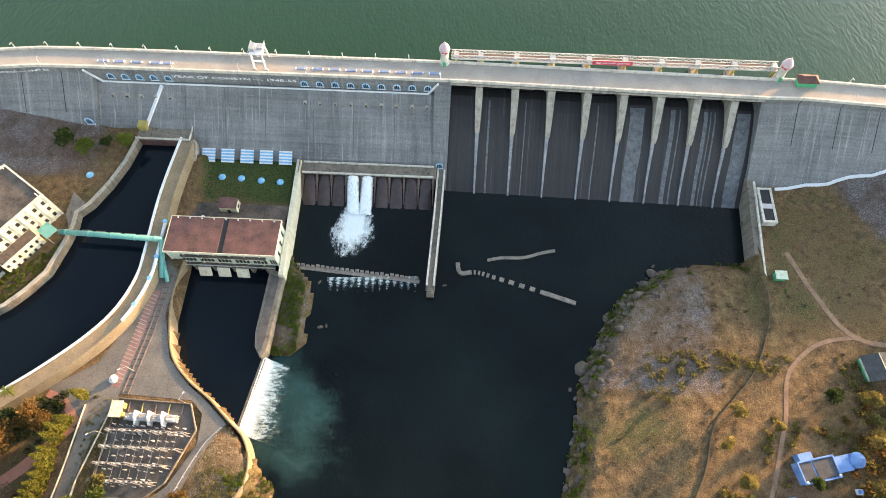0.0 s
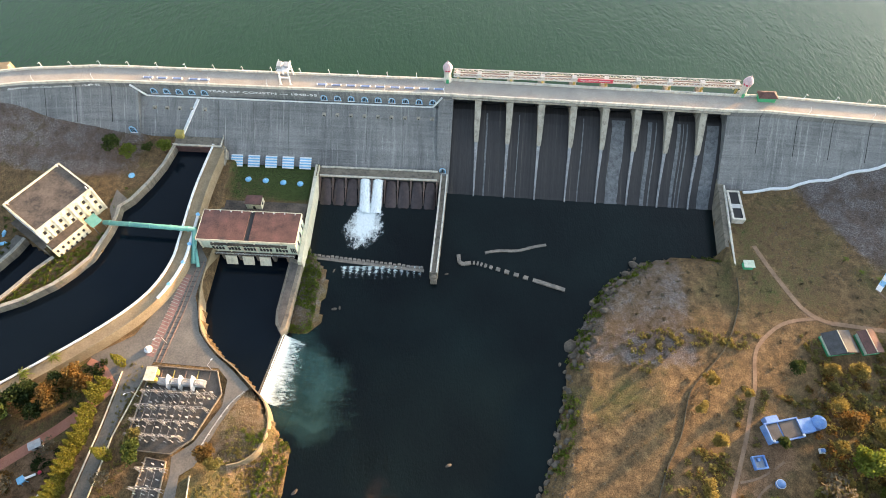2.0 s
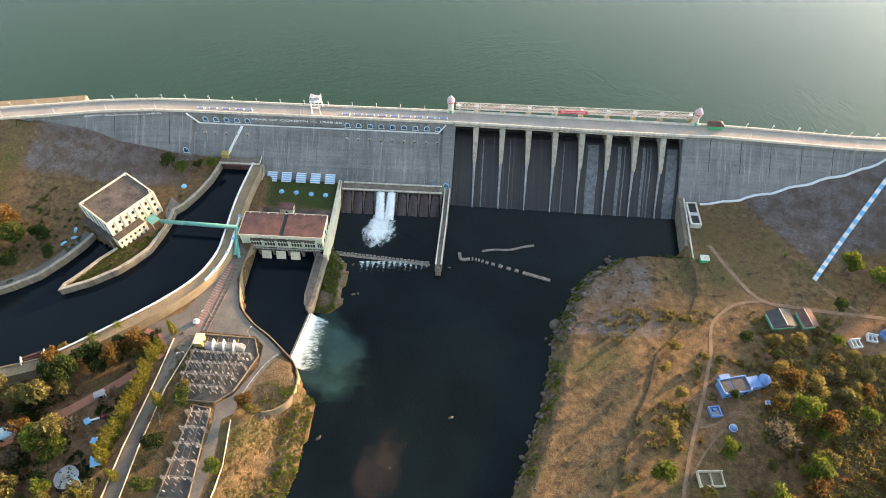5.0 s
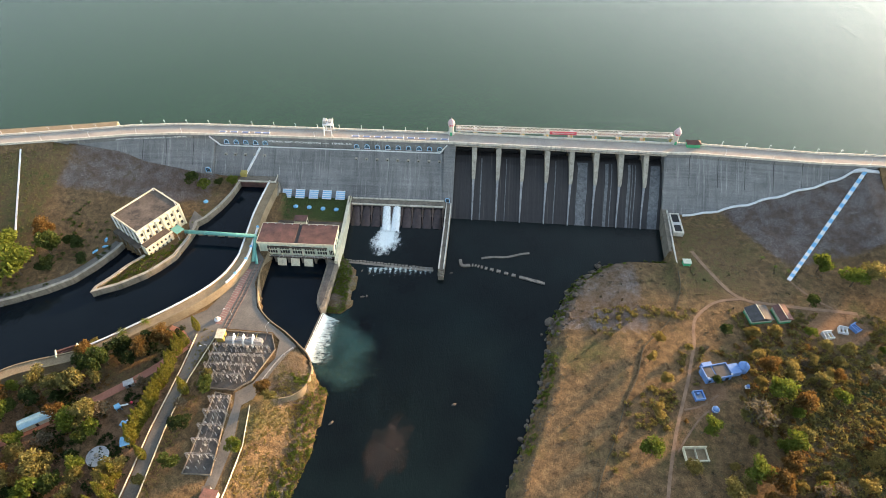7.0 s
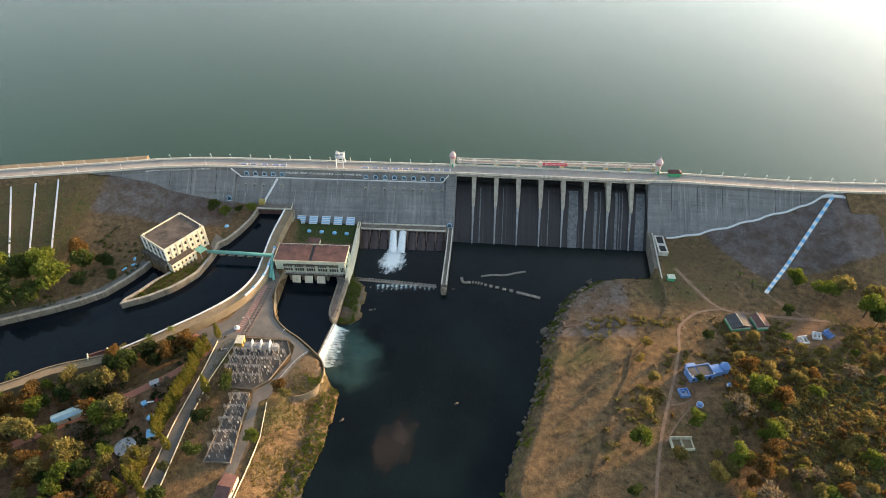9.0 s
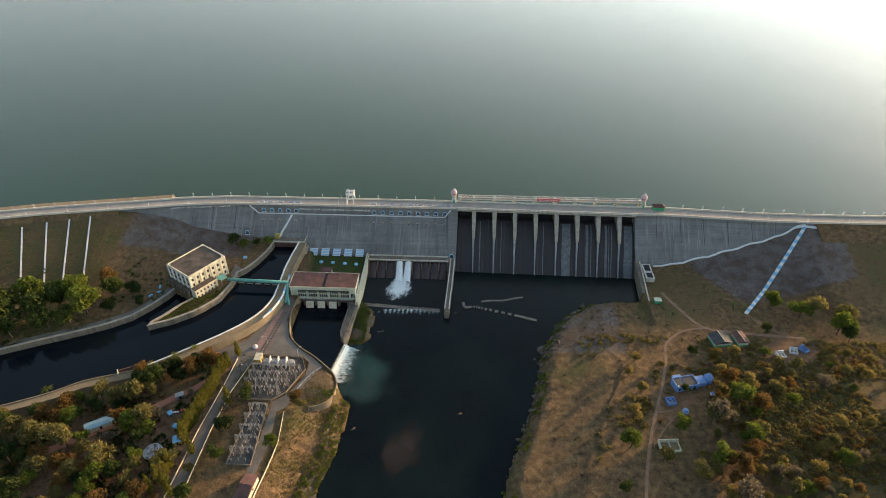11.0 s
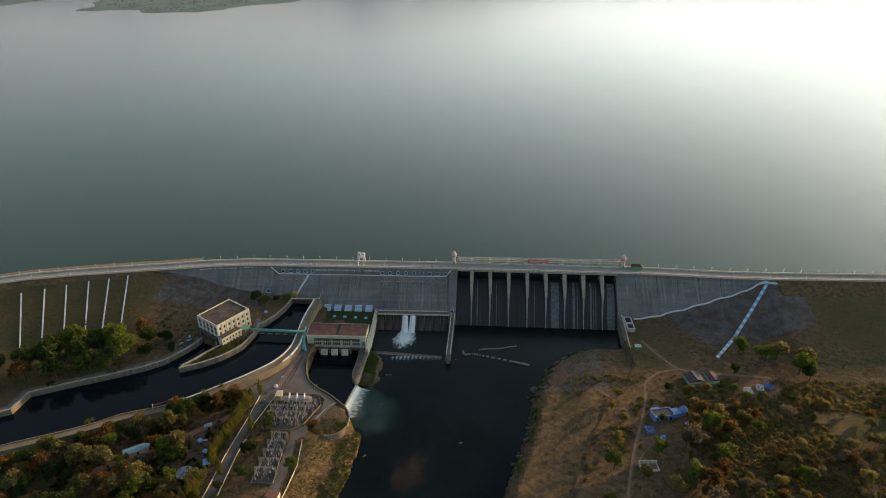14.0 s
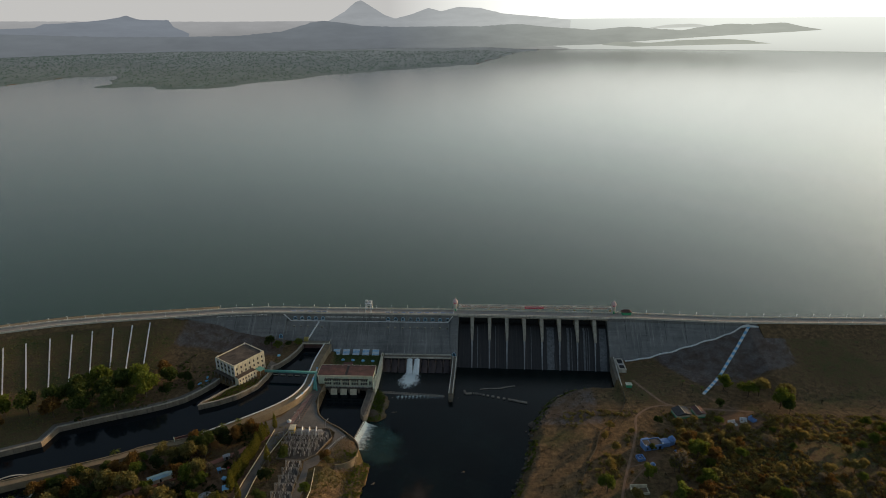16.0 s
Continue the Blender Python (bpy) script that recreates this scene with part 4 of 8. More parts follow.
# ---- low sluices ----
SL_X0, SL_X1 = -51.6, -2.2
bm = B()
box(bm, SL_X0 - 1, SL_X1 + 1, -35.4, -28.6, 0, 6.1)
tagged(part("deck_sluice", bm, M["wall"]), "concrete deck above the low sluices", "deck", kind="structure")
bm = B()
for yy in (-35.2, -30.6):
    box(bm, SL_X0, SL_X1, yy - 0.18, yy + 0.18, 6.1, 6.95)
tagged(part("parapet_sluice", bm, M["rail"]), "pale parapet along the sluice deck", "parapet", kind="structure")
SP = (SL_X1 - SL_X0) / 9
for k in range(10):
    x = SL_X0 + SP * k
    sp = thing("sluice_pier", pose(x, -35.4, 0), "brown stained pier between the low sluices", "pier", "sluice piers")
    bm = B()
    prof = [(0, -1), (0, 5.6), (0.9, 5.3), (2.0, 4.2), (4.6, 2.4), (8.5, 0.1), (8.5, -1)]
    a = [bm.verts.new((-0.4 if z > 3 else -0.2, -d, z)) for d, z in prof]
    b = [bm.verts.new((0.4 if z > 3 else 0.2, -d, z)) for d, z in prof]
    bm.faces.new(a)
    bm.faces.new(b[::-1])
    for i in range(len(prof)):
        j = (i + 1) % len(prof)
        bm.faces.new((a[i], b[i], b[j], a[j]))
    part("pier_body", bm, M["brownpier"], sp)
for k in range(9):
    x = SL_X0 + SP * (k + 0.5)
    sc = thing("sluice_chute", pose(x, -35.4, 0), "dark wet sluice chute running down to the pool", "sluice", "low sluices")
    bm = B()
    w = SP / 2 - 0.32
    rows = []
    for d, z in [(0.02, 4.4), (1.2, 4.2), (3.0, 3.3), (5.0, 2.1), (7.2, 1.0), (9.6, 0.1), (10.4, -0.4)]:
        ring = []
        for j in range(7):
            u = -1 + 2 * j / 6
            ring.append(bm.verts.new((u * w * (0.78 + 0.022 * d), -d, z + 0.7 * (1 - u * u))))
        rows.append(ring)
    for a, b in zip(rows, rows[1:]):
        for j in range(6):
            bm.faces.new((a[j], b[j], b[j + 1], a[j + 1])).smooth = True
    part("apron", bm, M["chute"], sc)
    bm = B()
    box(bm, -w, w, -0.12, -0.02, 4.2, 5.7)
    part("opening", bm, M["dark"], sc)


def foam_mat(name, lo, hi, scale, streaky=(1, 1, 1), tone=(0.8, 0.86, 0.88)):
    """Broken white water: foam where the noise and the sheet's own density allow, clear water elsewhere."""
    m, t, b = nodes_of(name)
    p = mapped(t, streaky)
    at = t.nodes.new("ShaderNodeAttribute")
    at.attribute_name = "foaminess"
    n = noise_tex(t, p, scale, 8, 0.72)
    ad = t.nodes.new("ShaderNodeMath")
    ad.operation = "ADD"
    t.links.new(n, ad.inputs[0])
    t.links.new(at.outputs["Fac"], ad.inputs[1])
    al = ramp(t, ad.outputs[0], [(lo, (0, 0, 0)), (hi, (1, 1, 1))])
    b.inputs["Base Color"].default_value = (*tone, 1)
    b.inputs["Roughness"].default_value = 0.7
    t.links.new(al, b.inputs["Alpha"])
    bump_to(t, b, n, 0.8, 0.5)
    return m


def foam_sheet(name, origin, along, across, nl, nw, dens, z, mat, label, rise=0.25):
    """A grid sheet from origin, along and across vectors; dens(u, v) gives its density."""
    bm = B()
    lay = bm.verts.layers.float.new("foaminess")
    o, a, c = Vector(origin), Vector(along), Vector(across)
    rows = []
    for i in range(nl + 1):
        row = []
        for j in range(nw + 1):
            u, v = i / nl, 2 * j / nw - 1
            q = o + a * u + c * v
            dd = dens(u, v)
            vt = bm.verts.new((q.x, q.y, z(u, v) + rise * max(0, dd + 0.2) * (0.5 + 0.5 * noise.noise(Vector((q.x * 0.9, q.y * 0.9, 3))))))
            vt[lay] = dd
            row.append(vt)
        rows.append(row)
    for r0, r1 in zip(rows, rows[1:]):
        for j in range(nw):
            bm.faces.new((r0[j], r1[j], r1[j + 1], r0[j + 1])).smooth = True
    return tagged(part(name, bm, mat), label, "white water", kind="stuff")


M["foam1"] = foam_mat("foam_jet", 0.46, 1.02, 1.1, (1.8, 0.6, 1), (0.86, 0.91, 0.92))
M["foam4"] = foam_mat("foam_splash", 0.5, 1.15, 1.3, (1.2, 0.8, 1), (0.82, 0.89, 0.9))
M["foam2"] = foam_mat("foam_fan", 0.5, 1.12, 1.0, (0.5, 1.5, 1), (0.68, 0.8, 0.8))
M["foam3"] = foam_mat("foam_trails", 0.66, 1.05, 0.22, (1.0, 0.4, 1), (0.2, 0.3, 0.3))
for k, lean in ((3, 0.6), (4, -0.4)):
    x = SL_X0 + SP * (k + 0.5)
    prof = [(0.0, 5.2), (0.15, 4.9), (0.35, 3.5), (0.6, 1.8), (0.8, 0.6), (1.0, 0.25)]
    foam_sheet("water_jet", (x, -35.7, 0), (lean, -13.5, 0), (2.3, 0, 0), 24, 12, lambda u, v: 0.5 - 0.45 * max(0, abs(v) - 0.55 - 0.3 * u) / 0.4, lambda u, v: float(np.interp(u, [p[0] for p in prof], [p[1] for p in prof])) + 0.9 * (1 - v * v) * (1 - 0.4 * u), M["foam1"], "white jet of water shooting out of a sluice", 0.5)
foam_sheet("water_foam", (-30.0, -44.0, 0), (-1.5, -23, 0), (12.5, 0, 0), 44, 44, lambda u, v: 0.66 - 0.5 * abs(v + 0.06 * u) ** 1.6 / (0.13 + 0.5 * u) - 1.5 * max(0, u - 0.55) + 0.22 * noise.noise(Vector((u * 7, v * 8, 1))), lambda u, v: 0.12, M["foam4"], "churning white foam below the sluice jets", 0.4)

# training wall between sluice pool and spillway basin
bm = B()
sweep(bm, [(0.6, -30.5), (0.2, -50), (-0.9, -78.5)], [(-1.5, -3), (-1.5, 5.4), (-0.9, 5.4), (-0.9, 4.9), (0.9, 4.9), (0.9, 5.4), (1.5, 5.4), (1.9, -3)])
tagged(part("wall_training", bm, M["wall"]), "brown stained training wall between the basins", "wall", kind="structure")
bm = B()
for dx in (-1.2, 1.2):
    sweep(bm, [(0.6, -31), (0.2, -50), (-0.9, -78.4)], [(dx - 0.32, 5.4), (dx - 0.32, 5.65), (dx + 0.32, 5.65), (dx + 0.32, 5.4)])
tagged(part("trim_training", bm, M["rail"]), "pale coping on the training wall", "coping", kind="structure")
bm = B()
box(bm, -2.1, 0.4, -80.8, -78.2, -3, 3.0)
box(bm, -1.7, 0.0, -80.0, -78.6, 3.0, 4.2)
tagged(part("wall_training_nose", bm, M["wall"]), "stepped concrete nose of the training wall", "wall", kind="structure")

# baffle blocks across the pool
rnd = random.Random(3)
first = None
for k in range(26):
    x, y = -51 + 45 * k / 25, -70.3 - 3.6 * k / 25 + rnd.uniform(-0.25, 0.25)
    m = pose(x, y, 0, 0, 0, rnd.uniform(-6, 6))
    if first:
        copy_thing(first, m)
        continue
    first = thing("baffle_block", m, "worn stone baffle block breaking the water", "block", "baffle blocks")
    bm = B()
    box(bm, -0.65, 0.65, -0.5, 0.5, -1.5, 0.65)
    bmesh.ops.bevel(bm, geom=bm.edges[:], offset=0.12, segments=1, affect="EDGES")
    part("stone", bm, M["oldstone"], first)
bm = B()
sweep(bm, [(-52, -71.2), (-5, -75.0)], [(-0.7, -2), (-0.7, 0.18), (0.7, 0.18), (0.7, -2)])
tagged(part("weir_sill", bm, M["oldstone"]), "low stone sill across the sluice pool", "sill", kind="structure")
foam_sheet("water_trickle", (-22, -74.0, 0), (0, -7, 0), (16, 1, 0), 12, 60, lambda u, v: 0.22 - 0.45 * u + 0.12 * math.sin(40 * v), lambda u, v: 0.12, M["foam2"], "thin white trickles below the baffle blocks")

# broken old walls in the basin
def ruin_wall(path, w, h, gaps, label):
    bm = B()
    pts = smooth_line(path, 8)
    for k, (p, q) in enumerate(zip(pts, pts[1:])):
        top = -0.6 if k in gaps else h * (0.85 + 0.3 * ((k * 37) % 10) / 10)
        sweep(bm, [p, q], [(-w / 2, -3), (-w / 2, top), (w / 2, top), (w / 2, -3)])
    return tagged(part("ruined_wall", bm, M["oldstone"]), label, "wall")


ruin_wall([(8.3, -67), (9.5, -71), (15, -70.5), (22, -72.3), (36, -76.3), (50.2, -80.6)], 1.5, 0.7, set(range(14, 33, 2)), "broken stone cross wall standing in the dark water")
ruin_wall([(19, -65.5), (24, -64.3), (32, -63.8), (38, -61.8), (43.5, -60.4)], 1.1, 0.4, set(), "thin remains of a stone wall awash in the basin")

# east training wall with its inspection pit
bm = B()
sweep(bm, [(116.2, -24), (115.8, -36), (113.2, -73.5)], [(-1.0, -4), (-1.0, 7.2), (1.6, 7.2), (2.4, -4)])
tagged(part("wall_east_basin", bm, M["wall"]), "pale concrete wall along the east side of the basin", "wall", kind="structure")
bm = B()
sweep(bm, [(115.9, -32), (115.8, -36), (113.3, -73.2)], [(-1.1, 7.2), (-1.1, 8.0), (-0.5, 8.0), (-0.5, 7.2)])
tagged(part("trim_east_basin", bm, M["rail"]), "whitewashed coping on the basin wall", "coping", kind="structure")
pit = thing("inspection_pit", pose(119.6, -42, 7.4), "open concrete inspection pit with a pale rim", "pit")
bm = B()
for q in ((-2.6, 2.6, 6.4, 7.2), (-2.6, 2.6, -7.2, -6.4), (-2.6, -1.8, -6.4, 6.4), (1.8, 2.6, -6.4, 6.4)):
    box(bm, *q, -3, 1.0)
part("rim", bm, M["rail"], pit)
bm = B()
box(bm, -1.8, 1.8, -6.4, 6.4, -3, 0.75)
part("floor", bm, M["dark"], pit)
bm = B()
box(bm, -1.8, 1.8, -1.5, 0.5, 0.75, 0.9)
part("grating", bm, M["steel"], pit)
gb = thing("green_cabin", pose(118.6, -70.5, zg(118.6, -70.5)), "small bright green cabin beside the basin wall", "cabin")
bm = B()
box(bm, -1.7, 1.7, -1.3, 1.3, -0.2, 2.2)
part("wall", bm, M["greenp"], gb)
bm = B()
box(bm, -2.0, 2.0, -1.6, 1.6, 2.2, 2.45)
part("roof", bm, M["mint"], gb)


# ---- power house side ----
M["gravel"] = surf("switchyard_gravel", (0.045, 0.042, 0.04), (0.14, 0.125, 0.11), 0.25, 4, 0.95, 0, 0.5)
M["sand"] = surf("sandy_wall_top", (0.2, 0.15, 0.09), (0.32, 0.25, 0.16), 0.2, 2, 0.95, 0, 0.3)
M["redpath"] = surf("red_garden_path", (0.3, 0.13, 0.09), (0.42, 0.2, 0.14), 0.3, 3, 0.95, 0, 0.3)
M["porcelain"] = surf("white_porcelain", (0.42, 0.4, 0.38), (0.6, 0.58, 0.55), 1, 6, 0.35, 0, 0)
M["zinc"] = surf("dull_galvanised_lattice", (0.26, 0.25, 0.235), (0.4, 0.385, 0.36), 0.8, 6, 0.6, 0.2, 0.1, 0.3, (0.2, 0.12, 0.07))
M["tank"] = surf("grey_transformer_paint", (0.36, 0.37, 0.38), (0.5, 0.51, 0.52), 0.8, 5, 0.5, 0, 0.1, 0.3)

# canal walls
bm = B()
sweep(bm, CANAL_R, [(0.35, 4), (0.35, 12.2), (-0.25, 12.2), (-0.25, 11.7), (-4.3, 11.5), (-4.3, 12.1), (-4.8, 12.1), (-5.6, 7.4), (-5.6, 4)])
tagged(part("wall_canal_east", bm, M["sand"]), "sandy concrete canal wall with a walkway on top", "canal wall", kind="structure")
white_run = [p for p in CANAL_R if p[1] > -137]
bm = B()
sweep(bm, white_run, [(0.42, 12.2), (0.42, 12.7), (-0.32, 12.7), (-0.32, 12.2)])
tagged(part("trim_canal_east", bm, M["white"]), "whitewashed coping along the canal wall", "coping", kind="structure")
pipe_run = [(p + n * -4.55) for p, n in offset_frames(CANAL_R)]
pipe_run = [(p.x, p.y) for p in pipe_run if -100 < p.y < -56]
bm = B()
sweep(bm, pipe_run, [(-0.55, 12.1), (-0.45, 12.65), (0, 12.85), (0.45, 12.65), (0.55, 12.1)])
wp = tagged(part("water_main", bm, M["white"]), "pale blue-white pipe along the canal wall", "pipe")
for p in pipe_run[::3]:
    bm = B()
    lathe(bm, [(0.72, 12.05), (0.72, 13.0)], 10, p[0], p[1])
    part("collar", bm, M["blue"], wp)
WALL_L = [(-0.3, 4), (-0.3, 12.0), (0.75, 12.0), (0.75, 4)]
for nm, path in (("wall_canal_west", CANAL_L + ISLE_L[1:]), ("wall_canal_bank", BANK_L)):
    bm = B()
    sweep(bm, path, WALL_L)
    tagged(part(nm, bm, M["wall"]), "stained brown concrete canal wall", "canal wall", kind="structure")
    bm = B()
    sweep(bm, path, [(-0.42, 12.0), (-0.42, 12.3), (0.9, 12.3), (0.9, 12.0)])
    tagged(part("trim_" + nm[5:], bm, M["pier"]), "pale coping on the canal wall", "coping", kind="structure")
bm = B()
box(bm, -114.5, -94, -27.2, -19, 4, 12.1)
tagged(part("deck_canal_head", bm, M["wall"]), "concrete head wall where the canal leaves the dam", "deck", kind="structure")
bm = B()
box(bm, -114.3, -97, -27.5, -27.2, 6, 11.7)
tagged(part("trim_canal_head", bm, M["redroof"]), "rust-red lining of the canal head wall", "lining", kind="structure")
bm = B()
for q in ((-114.5, -94, -27.2, -27.0), (-94.2, -94, -27, -21)):
    box(bm, *q, 12.1, 13.1)
tagged(part("rail_canal_head", bm, M["rail"]), "pale parapet on the canal head", "parapet", kind="structure")
st = thing("concrete_stairs", pose(-92.8, -27, 0), "narrow concrete stair beside the canal head", "stairs")
for k in range(18):
    bm = B()
    box(bm, -0.9, 0.9, -0.5 * k - 0.5, -0.5 * k, 4, 12.0 - 0.33 * k)
    part("step", bm, M["pier"], st)

# pier blocks of a footbridge in the canal
for k in range(5):
    fb = thing("canal_beam", pose(-123.5 + 5.2 * k, -65.2 - 0.2 * k, 8.2), "short brown concrete beam just above the canal water", "beam", "canal beams")
    bm = B()
    box(bm, -1.7, 1.7, -0.45, 0.45, 0, 0.9)
    part("slab", bm, M["wall"], fb)
    bm = B()
    box(bm, -0.3, 0.3, -0.3, 0.3, -3.2, 0)
    part("prop", bm, M["wall"], fb)


def pipe_between(a, b, r, seg=14):
    a, b = Vector(a), Vector(b)
    bm = B()
    lathe(bm, [(r, 0), (r, (b - a).length)], seg)
    q = Matrix.Translation(a) @ (b - a).to_track_quat("Z", "Y").to_matrix().to_4x4()
    bm.transform(q)
    for f in bm.faces:
        f.smooth = len(f.verts) == 4
    return bm


tp = thing("teal_pipe_bridge", pose(0, 0, 0), "thick teal pipe spanning the canal to the power house", "pipe")
part("main_pipe", pipe_between((-129.5, -68.2, 13.8), (-93.0, -69.4, 13.8), 0.95), M["teal"], tp)
part("down_pipe", pipe_between((-93.4, -69.4, 13.8), (-92.6, -81.5, 8.6), 0.9), M["teal"], tp)
part("branch_pipe", pipe_between((-92.6, -76.0, 10.8), (-90.4, -82.8, 8.4), 0.7), M["teal"], tp)
for x in (-127, -119, -111, -103, -96):
    bm = B()
    lathe(bm, [(1.12, -0.15), (1.12, 0.15)], 14)
    bm.transform(Matrix.Translation((x, -68.2 - (x + 129.5) * 0.0329, 13.8)) @ Matrix.Rotation(radians(90), 4, "Y"))
    part("flange", bm, M["teal"], tp)

# power house
ph = thing("power_house", pose(-72.3, -67.4, 0), "pale green and cream power house with a rusty red flat roof", "power house")
PX0, PX1, PY0, PY1 = -18.9, 18.6, -6.4, 6.4
bm = B()
box(bm, PX0, PX1, PY0, PY1, 5.9, 14.4)
part("wall", bm, M["mint"], ph)
bm = B()
box(bm, PX0, PX1, PY0 + 2.2, PY1, -2, 5.9)
part("base_wall", bm, M["wall"], ph)
for x0, x1 in ((PX0 - 0.3, -0.9), (0.9, PX1 + 0.3)):
    bm = B()
    box(bm, x0, x1, PY0 - 0.3, PY1 + 0.3, 14.4, 14.95)
    bmesh.ops.bevel(bm, geom=bm.edges[:], offset=0.08, segments=1, affect="EDGES")
    part("roof", bm, M["redroof"], ph, "rusty red roof slab with dark stains")
bm = B()
box(bm, -0.9, 0.9, PY0 - 0.2, PY1 + 0.2, 14.4, 14.7)
part("roof_joint", bm, M["dark"], ph)
bm = B()
for q in ((PX0 - 0.5, PX1 + 0.5, PY0 - 0.55, PY0 - 0.3), (PX0 - 0.5, PX1 + 0.5, PY1 + 0.3, PY1 + 0.55), (PX0 - 0.55, PX0 - 0.3, PY0 - 0.3, PY1 + 0.3), (PX1 + 0.3, PX1 + 0.55, PY0 - 0.3, PY1 + 0.3)):
    box(bm, *q, 13.9, 14.98)
part("parapet", bm, M["cream"], ph)
bm = B()
box(bm, PX0 + 4.5, PX1 - 3.5, PY0 - 0.9, PY0, 11.9, 12.25)
part("canopy_ledge", bm, M["greyroof"], ph)
for g in range(5):
    for k in range(4):
        x = PX0 + 4.6 + g * 6.2 + k * 1.25
        if x > PX1 - 3.5:
            continue
        for z0, h in ((10.3, 1.2), (7.6, 1.7)):
            w = part("window", box(B(), x - 0.4, x + 0.4, PY0 - 0.3, PY0 + 0.1, z0, z0 + h), M["dark"], ph)
            part("window_sill", box(B(), x - 0.42, x + 0.42, PY0 - 0.42, PY0, z0 - 0.12, z0 - 0.01), M["cream"], w)
for k in range(3):
    x = PX1 - 2.4 + k * 0.8
    part("window", box(B(), x - 0.25, x + 0.25, PY0 - 0.12, PY0 + 0.1, 7.4, 10.4), M["dark"], ph)
for k in range(8):
    x = PX0 + 0.3 + k * (PX1 - PX0 - 0.6) / 7
    part("pilaster", box(B(), x - 0.25, x + 0.25, PY0 - 0.28, PY0, 5.9, 13.9), M["cream"], ph)
part("balcony", box(B(), PX0 + 3, PX1 - 1.5, PY0 - 1.5, PY0, 5.5, 5.9), M["greyroof"], ph)
bm = B()
for z in (6.5, 7.0):
    box(bm, PX0 + 3, PX1 - 1.5, PY0 - 1.5, PY0 - 1.4, z, z + 0.1)
for k in range(16):
    x = PX0 + 3 + k * (PX1 - PX0 - 4.6) / 15
    box(bm, x - 0.06, x + 0.06, PY0 - 1.52, PY0 - 1.38, 5.9, 7.1)
part("balcony_rail", bm, M["truss"], ph)
for x in (-11.5, -5.0, 2.0, 8.5, 14.0):
    part("bay_pier", box(B(), x - 0.6, x + 0.6, PY0 - 1.3, PY0 + 2.2, -2, 5.5), M["wall"], ph)
for x in (-8.2, -1.5, 5.2):
    bm = B()
    box(bm, -2.2, 2.2, -0.2, 0.2, -2.4, 2.2, Matrix.Translation((x, PY0 - 2.4, 3.2)) @ Matrix.Rotation(radians(-24), 4, "X"))
    part("draft_gate", bm, M["cream"], ph, "pale draft tube gate over the tailrace")
for y in (-3.6, 0.2, 3.8):
    w = part("window", box(B(), PX1 - 0.1, PX1 + 0.12, y - 0.5, y + 0.5, 8.5, 11.6), M["dark"], ph)
    part("window_sill", box(B(), PX1, PX1 + 0.25, y - 0.65, y + 0.65, 8.35, 8.49), M["cream"], w)
for k in range(9):
    x = PX0 + 2 + k * 4.2
    part("vent_pipe", box(B(), x - 0.2, x + 0.2, PY1 - 0.5, PY1 - 0.1, 14.95, 15.5), M["tank"], ph)
part("annex", box(B(), PX0 + 2, PX1 - 1, PY1 + 0.56, PY1 + 6.0, 5.0, 7.4), M["greyroof"], ph, "lower soot-stained annex behind the hall")
part("annex_roof", box(B(), PX0 + 1.7, PX1 - 0.7, PY1 + 0.56, PY1 + 6.3, 7.4, 7.7), M["greyroof"], ph)
for k, (x, r, h) in enumerate(((-11.0, 0.9, 1.8), (4.5, 0.55, 1.0), (9.0, 0.5, 0.9))):
    bm = B()
    lathe(bm, [(r, 7.7), (r, 7.7 + h), (r * 0.5, 7.8 + h)], 12, x, PY1 + 3)
    part("roof_tank", bm, M["white"] if k == 0 else M["tank"], ph)
ah = thing("yard_hut", pose(-75.2, -52.0, 5.6), "small hut with a red roof behind the power house", "hut")
part("wall", box(B(), -3.1, 3.1, -2.0, 2.0, -0.2, 4.6), M["cream"], ah)
part("roof", box(B(), -3.3, 3.3, -2.2, 2.2, 4.6, 4.9), M["redroof"], ah)
part("door", box(B(), -0.5, 0.5, -2.1, -1.95, 1.0, 3.1), M["dark"], ah)
part("window", box(B(), 3.05, 3.18, -0.6, 0.6, 2.0, 3.3), M["dark"], ah)
bm = B()
box(bm, -90, -54, -56.2, -50.2, 5.0, 6.6)
box(bm, -92, -88.2, -58, -34, 4, 6.4)
tagged(part("pavement_yard", bm, M["greyroof"]), "soot-dark yard paving behind the power house", "paving", kind="structure")
bm = B()
sweep(bm, [(-53.2, -30.5), (-52.8, -60), (-52.6, -78)], [(-1.0, -3), (-0.8, 7.6), (0.8, 7.6), (1.0, -3)])
tagged(part("wall_sluice_west", bm, M["cream"]), "cream and rust stained wall beside the sluice pool", "wall", kind="structure")
bm = B()
prism(bm, [(-57.2, -74.5), (-58.3, -98), (-57.6, -103), (-55.2, -106.6), (-53.4, -104), (-51.8, -77)], -3, 5.4)
bmesh.ops.bevel(bm, geom=bm.edges[:], offset=0.2, segments=1, affect="EDGES")
tagged(part("wall_tailrace_pier", bm, M["wall"]), "brown concrete pier wall closing the tailrace", "wall", kind="structure")
bm = B()
prism(bm, [(-56.3, -77), (-57.3, -98), (-56.4, -102.5), (-55.2, -104.5), (-54.6, -100), (-53.4, -78)], 5.4, 5.65)
tagged(part("trim_tailrace_pier", bm, M["gravel"]), "dark worn top of the tailrace pier", "coping", kind="structure")

